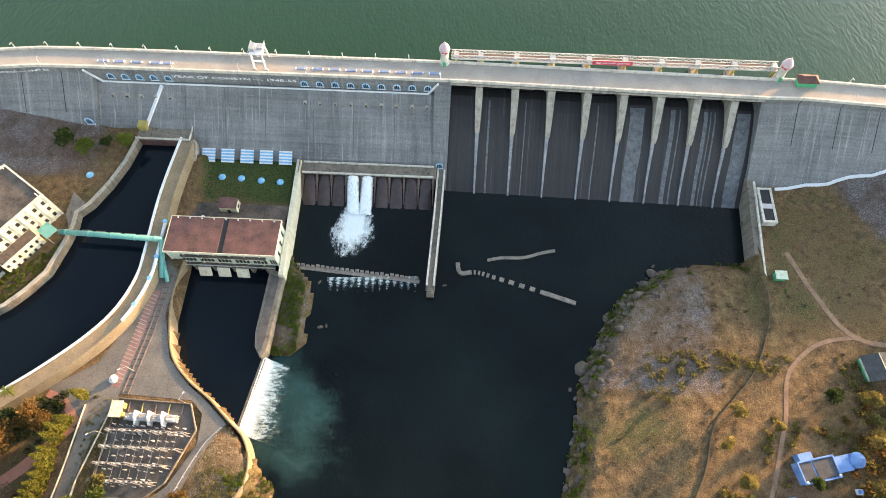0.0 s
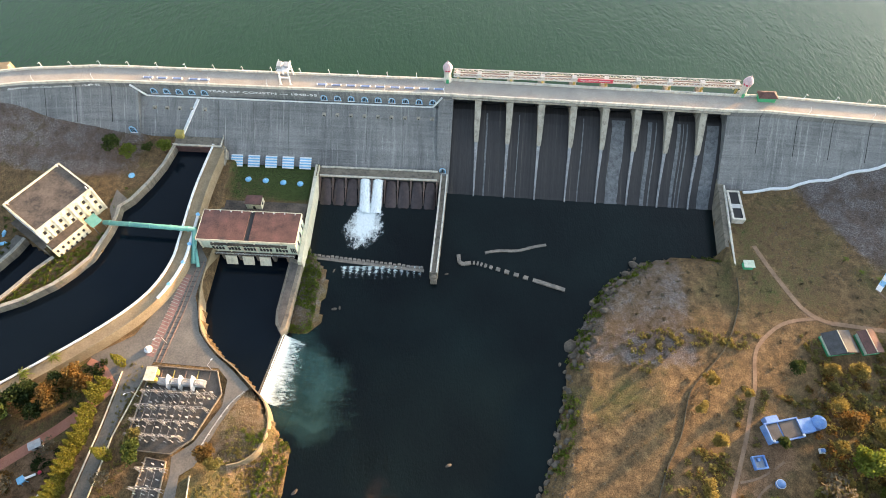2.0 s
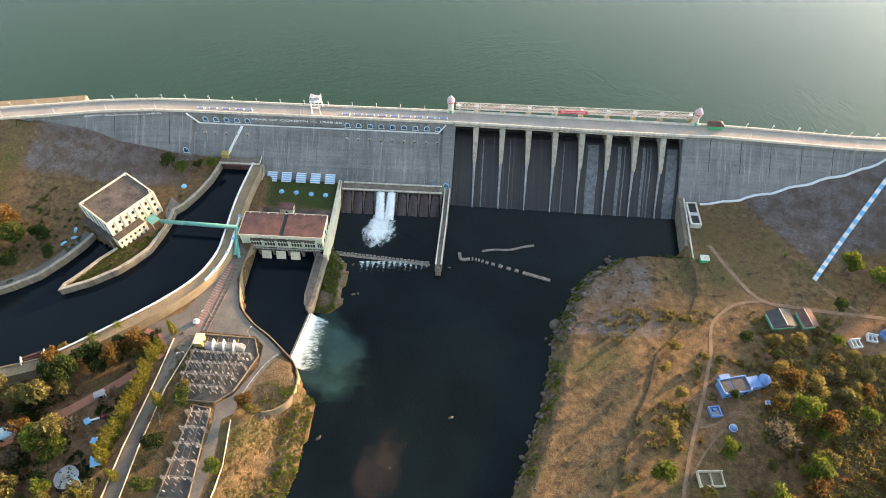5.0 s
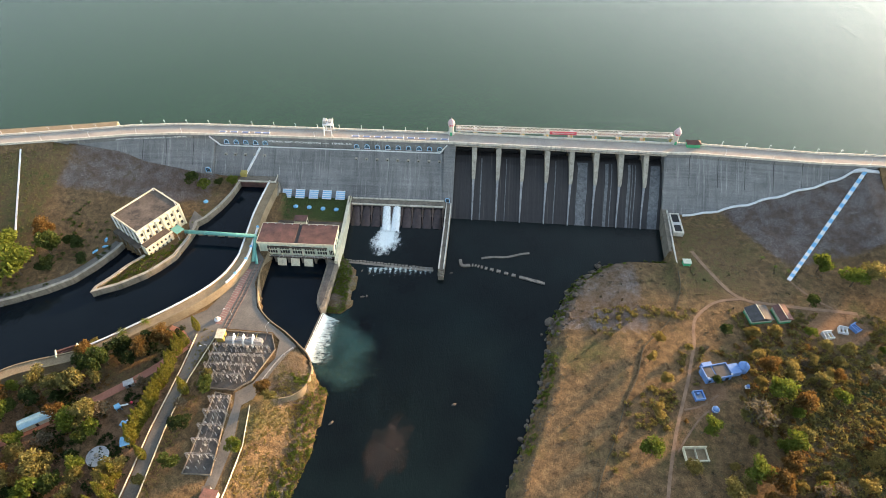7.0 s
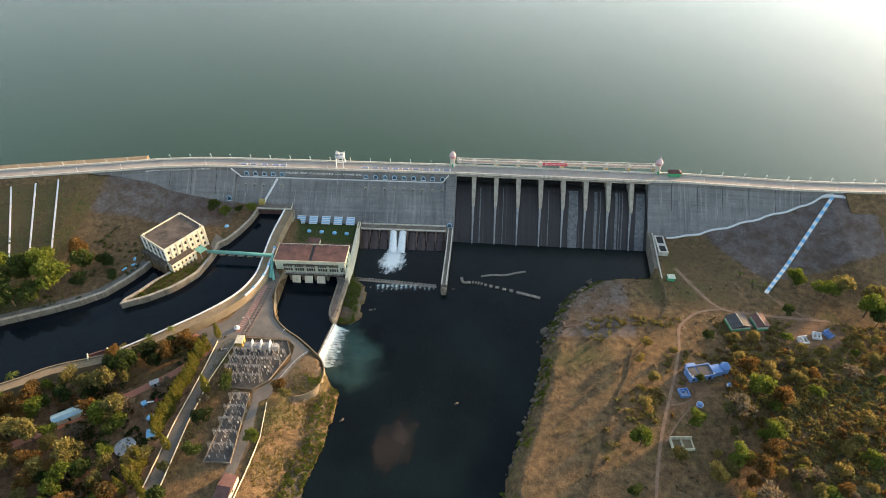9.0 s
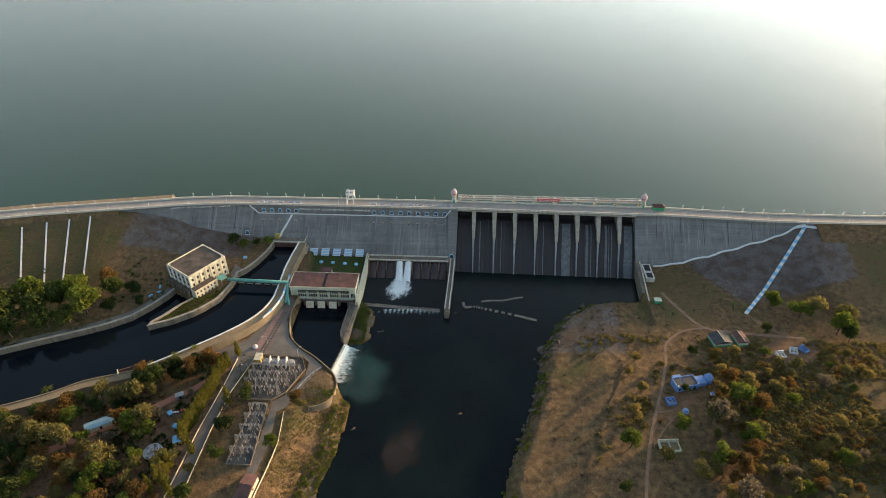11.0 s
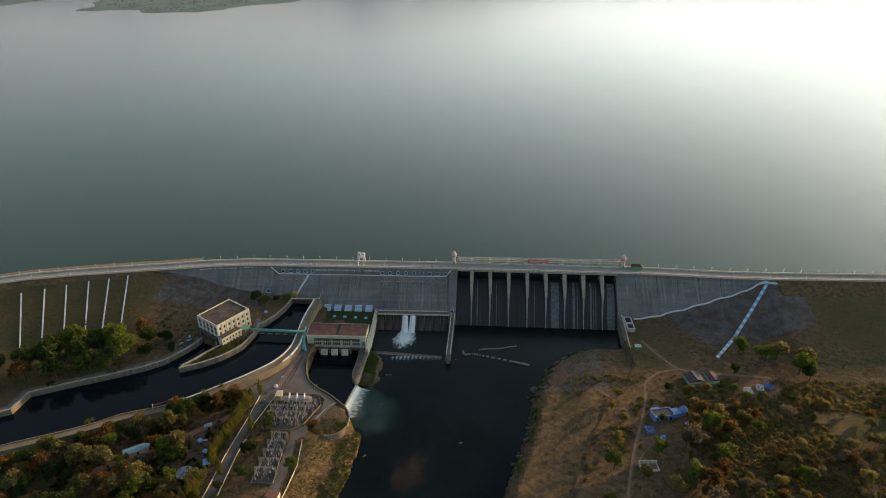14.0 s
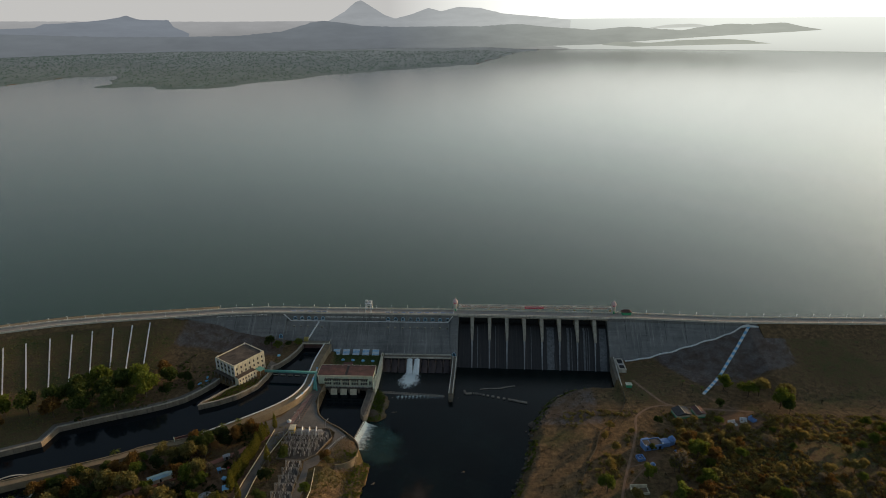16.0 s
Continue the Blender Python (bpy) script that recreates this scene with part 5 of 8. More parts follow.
TAILWALL = [(-86.7, -73, 0), (-87.6, -88, 0), (-86.0, -98.3, 0), (-82.6, -108.4, 0), (-75.7, -115.8, 0), (-67.8, -121.3, 0), (-60.2, -127.8, 0), (-55.5, -132, -0.9), (-52.6, -138, -1.0), (-52.5, -144, -1.1), (-54.5, -149, -1.1), (-58.5, -152.4, -1.0), (-63, -153.8, -0.8)]
bm = B()
sweep(bm, smooth_line(TAILWALL, 4), [(-0.3, -3), (-0.22, 8.5), (0.22, 8.5), (0.3, -3)])
tagged(part("wall_tailrace", bm, M["sand"]), "curved cream stone wall along the tailrace", "wall", kind="structure")
bm = B()
prism(bm, [(-60, -130.2), (-58.7, -130.4), (-54.2, -106), (-55.6, -105.6)], -3, 1.75)
tagged(part("weir", bm, M["wall"]), "low concrete weir at the end of the tailrace", "weir", kind="structure")
foam_sheet("water_fall", (-56.9, -117.8, 0), (22, -6.5, 0), (2.1, 12.4, 0), 56, 48, lambda u, v: 0.62 - 1.5 * u - 0.2 * u * v + 0.22 * noise.noise(Vector((u * 7, v * 6, 4))) * min(1, 4 * u) - 0.4 * max(0, abs(v) - 0.92) * 3, lambda u, v: 1.72 - 1.65 * min(1, u * 7.5) + 0.06, M["foam2"], "white water spilling over the tailrace weir", 0.35)
M["teal_plume"] = foam_mat("aerated_teal_water", 0.45, 1.5, 0.12, (0.7, 1.2, 1), (0.017, 0.07, 0.066))
foam_sheet("water_plume", (-54, -118, 0), (46, -18, 0), (4, 26, 0), 36, 36, lambda u, v: 0.55 * (1 - u) ** 1.3 - 1.1 * max(0, abs(v + 0.25 * u) - 0.32 - 0.2 * u) - 0.3 * u + 0.25 * noise.noise(Vector((u * 4, v * 4, 9))), lambda u, v: 0.02, M["teal_plume"], "pale teal aerated water drifting below the weir", 0.0)
M["shoal"] = foam_mat("shoal_under_water", 0.5, 1.3, 0.22, (1, 1, 1), (0.009, 0.0045, 0.0035))
foam_sheet("water_shoal", (-10, -146, 0), (-14, -46, 0), (13, -2, 0), 30, 24, lambda u, v: 0.35 - 0.8 * (2 * u - 1) ** 2 - 0.8 * v * v + 0.3 * noise.noise(Vector((u * 4, v * 3, 5))), lambda u, v: 0.02, M["shoal"], "reddish shoal showing through the shallow river", 0.0)
foam_sheet("water_trails", (-42, -118, 0), (46, -22, 0), (10, 34, 0), 30, 30, lambda u, v: 0.08 - 0.2 * u - 0.3 * max(0, abs(v) - 0.6), lambda u, v: 0.03, M["foam3"], "faint trails of foam drifting on the river", 0.0)

# paving, roads and rails on the power house side
ZY = 8.0
PAVE = [(-95, -58), (-91, -75), (-88, -79), (-88.4, -95), (-86.8, -98.5), (-83.4, -109), (-76.3, -116.6), (-68.4, -122.2), (-61, -128.6), (-64.5, -134), (-68, -141), (-70.5, -148), (-73, -155), (-77, -158), (-75.5, -175), (-77, -190), (-79, -205), (-83.5, -205), (-81, -188), (-80, -158), (-81, -152.4), (-75, -147.4), (-68.6, -135), (-69, -126), (-73, -122), (-96.4, -121), (-97, -124), (-101, -135), (-102.8, -146), (-104.5, -170), (-105, -205), (-110, -205), (-109, -170), (-106.5, -144), (-105.5, -130), (-111, -125), (-117, -123.5), (-119, -120), (-106, -111.5), (-101, -101), (-98.4, -88), (-96, -70)]
bm = B()
bm.faces.new([bm.verts.new((x, y, ZY + 0.06)) for x, y in PAVE])
bmesh.ops.triangulate(bm, faces=bm.faces)
tagged(part("pavement_west", bm, M["paving"]), "dusty pale paving and road beside the tailrace", "paving", kind="structure")
bm = B()
sweep(bm, [(-93.6, -86), (-95.2, -100), (-98.4, -119)], [(-1.5, ZY), (-1.5, ZY + 0.1), (1.5, ZY + 0.1), (1.5, ZY)])
tagged(part("pavement_pink", bm, M["pink"]), "faded pink paved strip beside the rails", "paving", kind="structure")
for k in range(24):
    u = (k + 0.5) / 24
    x, y = -93.9 - 4.3 * u, -87 - 31 * u
    bm = B()
    bar(bm, (x - 1.35, y + 0.45, ZY + 0.12), (x + 1.35, y - 0.45, ZY + 0.12), 0.26, 0.05)
    tagged(part("trim_stripe", bm, M["pier"]), "pale painted stripe across the pink paving", "marking", kind="structure")
mound = thing("white_planter", pose(-99.4, -116.7, ZY + 0.06), "rounded white stone planter standing on the road", "planter")
bm = B()
lathe(bm, [(1.3, 0), (1.45, 0.5), (1.2, 0.9), (0.7, 1.1)], 14)
part("bowl", bm, M["white"], mound)
bm = B()
lathe(bm, [(0.7, 1.1), (0.6, 1.6), (0.25, 1.9)], 10)
part("heap", bm, M["rail"], mound)
yard_lamp = thing("road_lamp", pose(-93.8, -113.7, ZY, 0, 0, -60), "slim grey road lamp with a single arm", "street lamp", "road lamps")
bm = B()
lathe(bm, [(0.16, 0), (0.12, 2.0), (0.07, 5.5)], 8)
part("post", bm, M["steel"], yard_lamp)
road_arm = part("arm", bar(B(), (0, 0, 5.4), (0, -1.9, 5.9), 0.09), M["steel"], yard_lamp)
part("lamp_head", box(B(), -0.15, 0.15, -2.6, -1.8, 5.84, 6.0), M["white"], road_arm)
copy_thing(yard_lamp, pose(-97.8, -133.4, ZY, 0, 0, -60))
copy_thing(yard_lamp, pose(-75.0, -122.9, ZY, 0, 0, 150))
rt = thing("rail_track", pose(0, 0, ZY + 0.06), "rusty transformer rails set in the paving", "rail track")
for off in (-0.9, 0.9):
    part("rail", sweep(B(), [(-89.8, -80), (-91.6, -100), (-94.6, -121)], [(off - 0.15, 0), (off - 0.15, 0.2), (off + 0.15, 0.2), (off + 0.15, 0)]), M["rust"], rt)
for k in range(20):
    u = k / 19
    x, y = -89.8 - 4.8 * u, -80.5 - 40 * u
    part("sleeper", box(B(), x - 1.5, x + 1.5, y - 0.2, y + 0.2, 0, 0.06), M["gravel"], rt)
for nm, path, mat, w, lab in (("pavement_garden", [(-108.5, -131.5), (-119, -144), (-136, -158.5), (-152, -170), (-175, -186)], "redpath", 1.8, "red earth path through the garden"), ("pavement_promenade", [(-122, -125), (-134, -131.5), (-150, -141), (-172, -152), (-193, -163), (-240, -187)], "sand", 1.6, "sandy promenade beside the canal wall"), ("pavement_crossing", [(-119, -122), (-113, -124.5), (-107, -131)], "redpath", 1.2, "red earth path leading to the garden")):
    bm = B()
    sweep(bm, smooth_line(path, 6), [(-w, ZY - 0.4), (-w, ZY + 0.12), (w, ZY + 0.12), (w, ZY - 0.4)])
    tagged(part(nm, bm, M[mat]), lab, "path", kind="structure")
for nm, path in (("wall_road_west", [(-106.0, -125), (-107, -143), (-109.6, -170), (-111, -205)]), ("wall_road_east", [(-97.4, -125.5), (-102.2, -147), (-103.9, -170), (-104.3, -205)]), ("wall_yard_east", [(-73.5, -157.8), (-71.6, -175), (-73, -190), (-75, -205)])):
    bm = B()
    sweep(bm, path, [(-0.12, ZY - 0.5), (-0.12, ZY + 0.6), (0.12, ZY + 0.6), (0.12, ZY - 0.5)])
    tagged(part(nm, bm, M["cream"]), "low cream garden wall along the road", "wall", kind="structure")
fn = thing("pipe_fence", pose(0, 0, 0), "thin grey pipe fence round the stone apron", "fence")
arc = smooth_line([(-62, -130), (-65.8, -134.5), (-69.2, -141.5), (-72, -148.5)], 5)
for p in arc[::2]:
    part("post", box(B(), p[0] - 0.09, p[0] + 0.09, p[1] - 0.09, p[1] + 0.09, ZY - 0.3, ZY + 1.3), M["steel"], fn)
for h in (0.7, 1.2):
    part("rail", sweep(B(), arc, [(-0.06, ZY + h), (-0.06, ZY + h + 0.12), (0.06, ZY + h + 0.12), (0.06, ZY + h)]), M["steel"], fn)


# ---- switchyard ----
YARD = [(-96, -122.5), (-73, -123.2), (-69.6, -131), (-75.6, -146.6), (-81.4, -151.6), (-97.2, -151)]
LOW = [(-89, -153), (-82.2, -154), (-80.3, -187), (-91, -187)]
for nm, pts in (("pavement_switchyard", YARD), ("pavement_lower_yard", LOW)):
    bm = B()
    prism(bm, pts, ZY - 0.3, ZY + 0.14)
    tagged(part(nm, bm, M["gravel"]), "dark gravel bed of the switchyard", "gravel", kind="structure")
    bm = B()
    sweep(bm, pts + [pts[0]], [(-0.15, ZY), (-0.15, ZY + 0.9), (0.15, ZY + 0.9), (0.15, ZY)])
    tagged(part("wall_" + nm[9:], bm, M["wall"]), "low kerb wall round the switchyard", "wall", kind="structure")

for k in range(5):
    x = -92.1 + 4.2 * k
    bm = B()
    box(bm, x - 0.12, x + 0.12, -126.4, -123.6, ZY + 0.14, ZY + 0.45)
    tagged(part("trim_bay_kerb", bm, M["yellow"] if k % 2 else M["rust"]), "low painted kerb between transformer bays", "kerb", kind="structure")
tr = thing("transformer", pose(0, 0, ZY + 0.14), "grey power transformer with radiator fins and white bushings", "transformer", "transformers")
tank_ = part("tank", box(B(), -1.3, 1.3, -1.0, 1.0, 0, 2.6), M["tank"], tr)
for sx in (-1, 1):
    for k in range(5):
        y = -0.9 + 0.45 * k
        part("radiator_fin", box(B(), sx * 1.35 - 0.05, sx * 1.35 + 0.45 if sx > 0 else -1.3, y - 0.1, y + 0.1, 0.4, 2.4) if sx > 0 else box(B(), -1.8, -1.3, y - 0.1, y + 0.1, 0.4, 2.4), M["tank"], tr)
bm = pipe_between((-1.1, 0.7, 3.0), (1.1, 0.7, 3.0), 0.24)
part("conservator", bm, M["tank"], tr)
for x in (-0.8, 0, 0.8):
    bm = B()
    lathe(bm, [(0.16, 2.6), (0.22, 2.9), (0.12, 3.1), (0.2, 3.3), (0.08, 3.7)], 8, x, -0.4)
    part("bushing", bm, M["porcelain"], tank_)
TX = [-90.0, -85.8, -81.6, -77.4]
for k, x in enumerate(TX):
    m = pose(x, -128.2, ZY + 0.14)
    if k:
        copy_thing(tr, m)
    else:
        tr.matrix_basis = m
fw = thing("fire_wall", pose(0, 0, 0), "white stepped fire wall between transformers", "wall", "fire walls")
bm = B()
prof = [(-2.6, 0), (-2.6, 2.6), (-0.6, 4.6), (1.4, 4.6), (1.4, 0)]
a = [bm.verts.new((-0.22, y, z)) for y, z in prof]
b = [bm.verts.new((0.22, y, z)) for y, z in prof]
bm.faces.new(a)
bm.faces.new(b[::-1])
for i in range(5):
    bm.faces.new((a[i], b[i], b[(i + 1) % 5], a[(i + 1) % 5]))
part("panel", bm, M["white"], fw)
for k in range(3):
    m = pose(TX[k] + 2.1, -128.0, ZY + 0.14)
    if k:
        copy_thing(fw, m)
    else:
        fw.matrix_basis = m
oh = thing("control_hut", pose(-94.4, -126.3, ZY + 0.14), "yellow switchyard hut with a pale flat roof", "hut")
part("wall", box(B(), -1.5, 1.5, -2.2, 2.2, 0, 3.2), M["yellow"], oh)
part("roof", box(B(), -1.8, 1.8, -2.5, 2.5, 3.2, 3.5), M["cream"], oh)
part("door", box(B(), 1.45, 1.56, -0.5, 0.5, 0, 2.0), M["dark"], oh)


def lattice_post(bm, x, y, h, w=0.45):
    for sx in (-1, 1):
        for sy in (-1, 1):
            bar(bm, (x + sx * w, y + sy * w, 0), (x + sx * w * 0.4, y + sy * w * 0.4, h), 0.12)
    n = 4
    for k in range(n):
        z0, z1 = h * k / n, h * (k + 1) / n
        s = 1 if k % 2 else -1
        bar(bm, (x - s * w * 0.8, y - w * 0.8, z0), (x + s * w * 0.8, y - w * 0.8, z1), 0.08)
        bar(bm, (x - w * 0.8, y + s * w * 0.8, z0), (x - w * 0.8, y - s * w * 0.8, z1), 0.08)


def gantry(x0, x1, y, h, bays, lab):
    g = thing("switchyard_gantry", pose(0, 0, ZY + 0.14), lab, "gantry", "switchyard gantries")
    xs = [x0 + (x1 - x0) * k / bays for k in range(bays + 1)]
    for x in xs:
        bm = B()
        lattice_post(bm, x, y, h)
        part("post", bm, M["zinc"], g)
    bm = B()
    for sy in (-0.3, 0.3):
        box(bm, x0, x1, y + sy - 0.05, y + sy + 0.05, h - 0.08, h + 0.04)
    n = bays * 4
    for k in range(n):
        a, b = x0 + (x1 - x0) * k / n, x0 + (x1 - x0) * (k + 1) / n
        s = 0.3 if k % 2 else -0.3
        bar(bm, (a, y - s, h), (b, y + s, h), 0.05)
    beam_ = part("beam", bm, M["zinc"], g)
    for k in range(bays * 3):
        x = x0 + (x1 - x0) * (k + 0.5) / (bays * 3)
        bm = B()
        lathe(bm, [(0.06, h - 1.5), (0.18, h - 1.3), (0.1, h - 1.0), (0.18, h - 0.7), (0.06, h - 0.2)], 6, x, y)
        part("insulator_string", bm, M["porcelain"], beam_)
    return g


for y, xa, xb, n in ((-132.6, -95, -71.5, 5), (-137.4, -95.5, -72.5, 5), (-142.2, -96, -75.5, 4), (-147, -96, -78.5, 4)):
    gantry(xa, xb, y, 5.2, n, "galvanised lattice gantry in the switchyard")
ap = thing("insulator_post", pose(0, 0, 0), "white porcelain insulator on a steel stand", "insulator", "post insulators")
bm = B()
lattice_post(bm, 0, 0, 1.9, 0.3)
part("stand", bm, M["steel"], ap)
bm = B()
lathe(bm, [(0.2, 1.9), (0.26, 2.1), (0.15, 2.3), (0.25, 2.5), (0.15, 2.7), (0.24, 2.9), (0.28, 3.2), (0.12, 3.35)], 8)
part("insulator", bm, M["porcelain"], ap)
bk = thing("circuit_breaker", pose(0, 0, 0), "grey boxed circuit breaker in the switchyard", "breaker", "circuit breakers")
part("cabinet", box(B(), -0.55, 0.55, -0.4, 0.4, 0.5, 1.6), M["porcelain"], bk)
for sx in (-0.42, 0.42):
    part("leg", box(B(), sx - 0.1, sx + 0.1, -0.3, 0.3, 0, 0.5), M["steel"], bk)
for sx in (-0.5, 0, 0.5):
    bm = B()
    lathe(bm, [(0.13, 1.7), (0.2, 1.9), (0.12, 2.2), (0.18, 2.4), (0.06, 2.7)], 6, sx, 0)
    part("bushing", bm, M["porcelain"], bk)
rnd = random.Random(11)
n_ap = n_bk = 0
spots = []
for r in range(9):
    y = -130.8 - 2.15 * r
    for c in range(11):
        x = -94.6 + 2.15 * c
        if x < -71.5 - max(0, (-131 - y)) * 0.42 and rnd.random() < 0.85:
            spots.append((x + rnd.uniform(-0.35, 0.35), y + rnd.uniform(-0.3, 0.3)))
for r in range(14):
    y = -155 - 2.3 * r
    for c in range(3):
        if rnd.random() < 0.85:
            spots.append((-88.6 + 3.0 * c + (y + 155) * 0.02 + rnd.uniform(-0.4, 0.4), y + rnd.uniform(-0.3, 0.3)))
for x, y in spots:
    m = pose(x, y, ZY + 0.14, 0, 0, rnd.uniform(-4, 4)) @ Matrix.Diagonal((0.72, 0.72, 0.85, 1))
    if rnd.random() < 0.3:
        if n_bk:
            copy_thing(bk, m)
        else:
            bk.matrix_basis = m
        n_bk += 1
    else:
        if n_ap:
            copy_thing(ap, m)
        else:
            ap.matrix_basis = m
        n_ap += 1
for y in (-157, -163, -169, -175, -181):
    gantry(-89.4 + (y + 155) * 0.04, -81.4 - (y + 155) * 0.04, y, 4.6, 2, "galvanised lattice gantry in the lower yard")

def conductor(x0, y0, z0, x1, y1, z1, sag):
    pts = [(x0 + (x1 - x0) * u, y0 + (y1 - y0) * u, z0 + (z1 - z0) * u - 4 * sag * u * (1 - u)) for u in np.linspace(0, 1, 6)]
    bm = B()
    for p, q in zip(pts, pts[1:]):
        bar(bm, p, q, 0.07)
    return tagged(part("conductor", bm, M["zinc"]), "thin sagging conductor strung between two gantries", "cable", "switchyard conductors")


for ya, yb, xa, xb, n in ((-132.6, -137.4, -94, -73.5, 9), (-137.4, -142.2, -94.5, -77, 8), (-142.2, -147, -95, -79.5, 7)):
    for k in range(n):
        x = xa + (xb - xa) * k / (n - 1)
        conductor(x, ya, ZY + 5.2, x, yb, ZY + 5.2, 0.35)
for ya in (-157, -163, -169, -175):
    for x in (-87.8, -85.4, -83.0):
        conductor(x, ya, ZY + 4.6, x, ya - 6, ZY + 4.6, 0.35)

# ---- canal building ----
OB = Matrix.Translation((-147.4, -64.3, 11.0)) @ Matrix.Rotation(radians(-33.2), 4, "Z")
ob_ = thing("canal_power_station", OB, "cream canal power station with a stained grey flat roof", "power station")
part("wall", box(B(), -10.1, 10.1, -12.2, 12.2, -4, 12.6), M["cream"], ob_)
part("roof", box(B(), -9.7, 9.7, -11.8, 11.8, 12.6, 12.9), M["greyroof"], ob_, "soot-dark and sandy stained roof screed")
bm = B()
for q in ((-10.3, 10.3, -12.4, -11.8), (-10.3, 10.3, 11.8, 12.4), (-10.3, -9.7, -11.8, 11.8), (9.7, 10.3, -11.8, 11.8)):
    box(bm, *q, 12.6, 13.4)
part("parapet", bm, M["cream"], ob_)
for k in range(8):
    y = -12.0 + 24 * k / 7
    part("pilaster", box(B(), 10.1, 10.45, y - 0.3, y + 0.3, -2, 12.6), M["cream"], ob_)
    if k < 7:
        for z in (2.0, 5.6, 9.2):
            w = part("window", box(B(), 10.05, 10.22, y + 1.1, y + 2.2, z, z + 1.7), M["dark"], ob_)
            part("window_sill", box(B(), 10.1, 10.4, y + 1.0, y + 2.3, z - 0.15, z - 0.01), M["cream"], w)
for k in range(6):
    x = -10 + 20 * k / 5
    part("pilaster", box(B(), x - 0.35, x + 0.35, -12.6, -12.2, -4, 12.6), M["white"], ob_)
    if k < 5:
        for z in (6.4, 9.4):
            part("window", box(B(), x + 1.2, x + 2.8, -12.32, -12.15, z, z + 1.7), M["dark"], ob_)
        part("gate_opening", box(B(), x + 0.6, x + 3.4, -12.32, -12.15, -3.6, 4.0), M["dark"], ob_)
part("hoist_deck", box(B(), -10, 10.1, -15.2, -12.62, 3.9, 4.3), M["greyroof"], ob_)
for k in range(6):
    x = -10 + 20 * k / 5
    part("deck_post", box(B(), x - 0.25, x + 0.25, -15.1, -14.6, -6, 3.9), M["wall"], ob_)
part("annex", box(B(), 10.46, 14.6, -13.2, 1.4, -3, 5.4), M["cream"], ob_)
part("annex_roof", box(B(), 10.46, 14.3, -12.9, 1.1, 5.4, 5.65), M["greyroof"], ob_)
for k in range(6):
    y = -12.4 + 2.3 * k
    for z in (0.2, 2.9):
        part("window", box(B(), 14.5, 14.72, y, y + 0.9, z, z + 1.3), M["dark"], ob_)
part("canopy", box(B(), 12.2, 17.6, 2.2, 6.6, 4.6, 4.8), M["teal"], ob_, "pale teal sheet metal canopy")
for x, y in ((12.6, 2.5), (17.2, 2.5), (12.6, 6.3), (17.2, 6.3)):
    part("canopy_post", box(B(), x - 0.1, x + 0.1, y - 0.1, y + 0.1, 0, 4.6), M["steel"], ob_)
for k, (x, y) in enumerate(((-9, 11), (-9, -11), (9, 11), (-2, 12))):
    part("vent_pipe", box(B(), x - 0.15, x + 0.15, y - 0.15, y + 0.15, 12.9, 14.6), M["white"], ob_)
for nm, pts in (("pavement_canal_yard", [(-131, -51), (-124.6, -56), (-127.8, -60), (-128, -66), (-131, -60)]),):
    bm = B()
    prism(bm, pts, 10.8, 11.75)
    tagged(part(nm, bm, M["paving"]), "broken concrete slabs beside the canal building", "paving", kind="structure")

# garden furniture and sheds
ft = thing("round_fountain", pose(-125, -182.4, ZY), "round concrete fountain basin with a blue rim", "fountain")
bm = B()
lathe(bm, [(3.9, -0.2), (3.9, 0.8), (3.4, 0.8), (3.4, 0.3), (0.4, 0.3)], 28)
part("basin", bm, M["pier"], ft)
bm = B()
lathe(bm, [(3.38, 0.25), (3.38, 0.5)], 28)
part("water", bm, M["canal"], ft, "dark water in the fountain basin")
bm = B()
lathe(bm, [(4.15, 0.62), (4.15, 0.9), (3.7, 0.9), (3.7, 0.82)], 28)
part("rim", bm, M["tank"], ft)
bm = B()
lathe(bm, [(0.9, 0.3), (0.5, 0.9), (0.3, 1.7), (0.9, 2.0), (0.1, 2.1)], 14)
part("pedestal", bm, M["pier"], ft)


def small_shed(x, y, rot, w, d, h, wall, roof, label, name="garden_shed"):
    s = thing(name, pose(x, y, zg(x, y), 0, 0, rot), label, "shed")
    part("wall", box(B(), -w / 2, w / 2, -d / 2, d / 2, -0.3, h), M[wall], s)
    bm = B()
    vs = [bm.verts.new(v) for v in ((-w / 2 - 0.3, -d / 2 - 0.3, h), (w / 2 + 0.3, -d / 2 - 0.3, h), (w / 2 + 0.3, d / 2 + 0.3, h), (-w / 2 - 0.3, d / 2 + 0.3, h), (-w / 2 - 0.3, 0, h + d * 0.16), (w / 2 + 0.3, 0, h + d * 0.16))]
    for q in ((0, 1, 5, 4), (2, 3, 4, 5), (1, 2, 5), (3, 0, 4), (3, 2, 1, 0)):
        bm.faces.new([vs[i] for i in q])
    part("roof", bm, M[roof], s)
    part("door", box(B(), -0.45, 0.45, -d / 2 - 0.06, -d / 2 + 0.05, 0, min(2.0, h * 0.85)), M["dark"], s)
    part("window", box(B(), w / 2 - 0.05, w / 2 + 0.06, -0.5, 0.5, h * 0.4, h * 0.75), M["dark"], s)
    return s


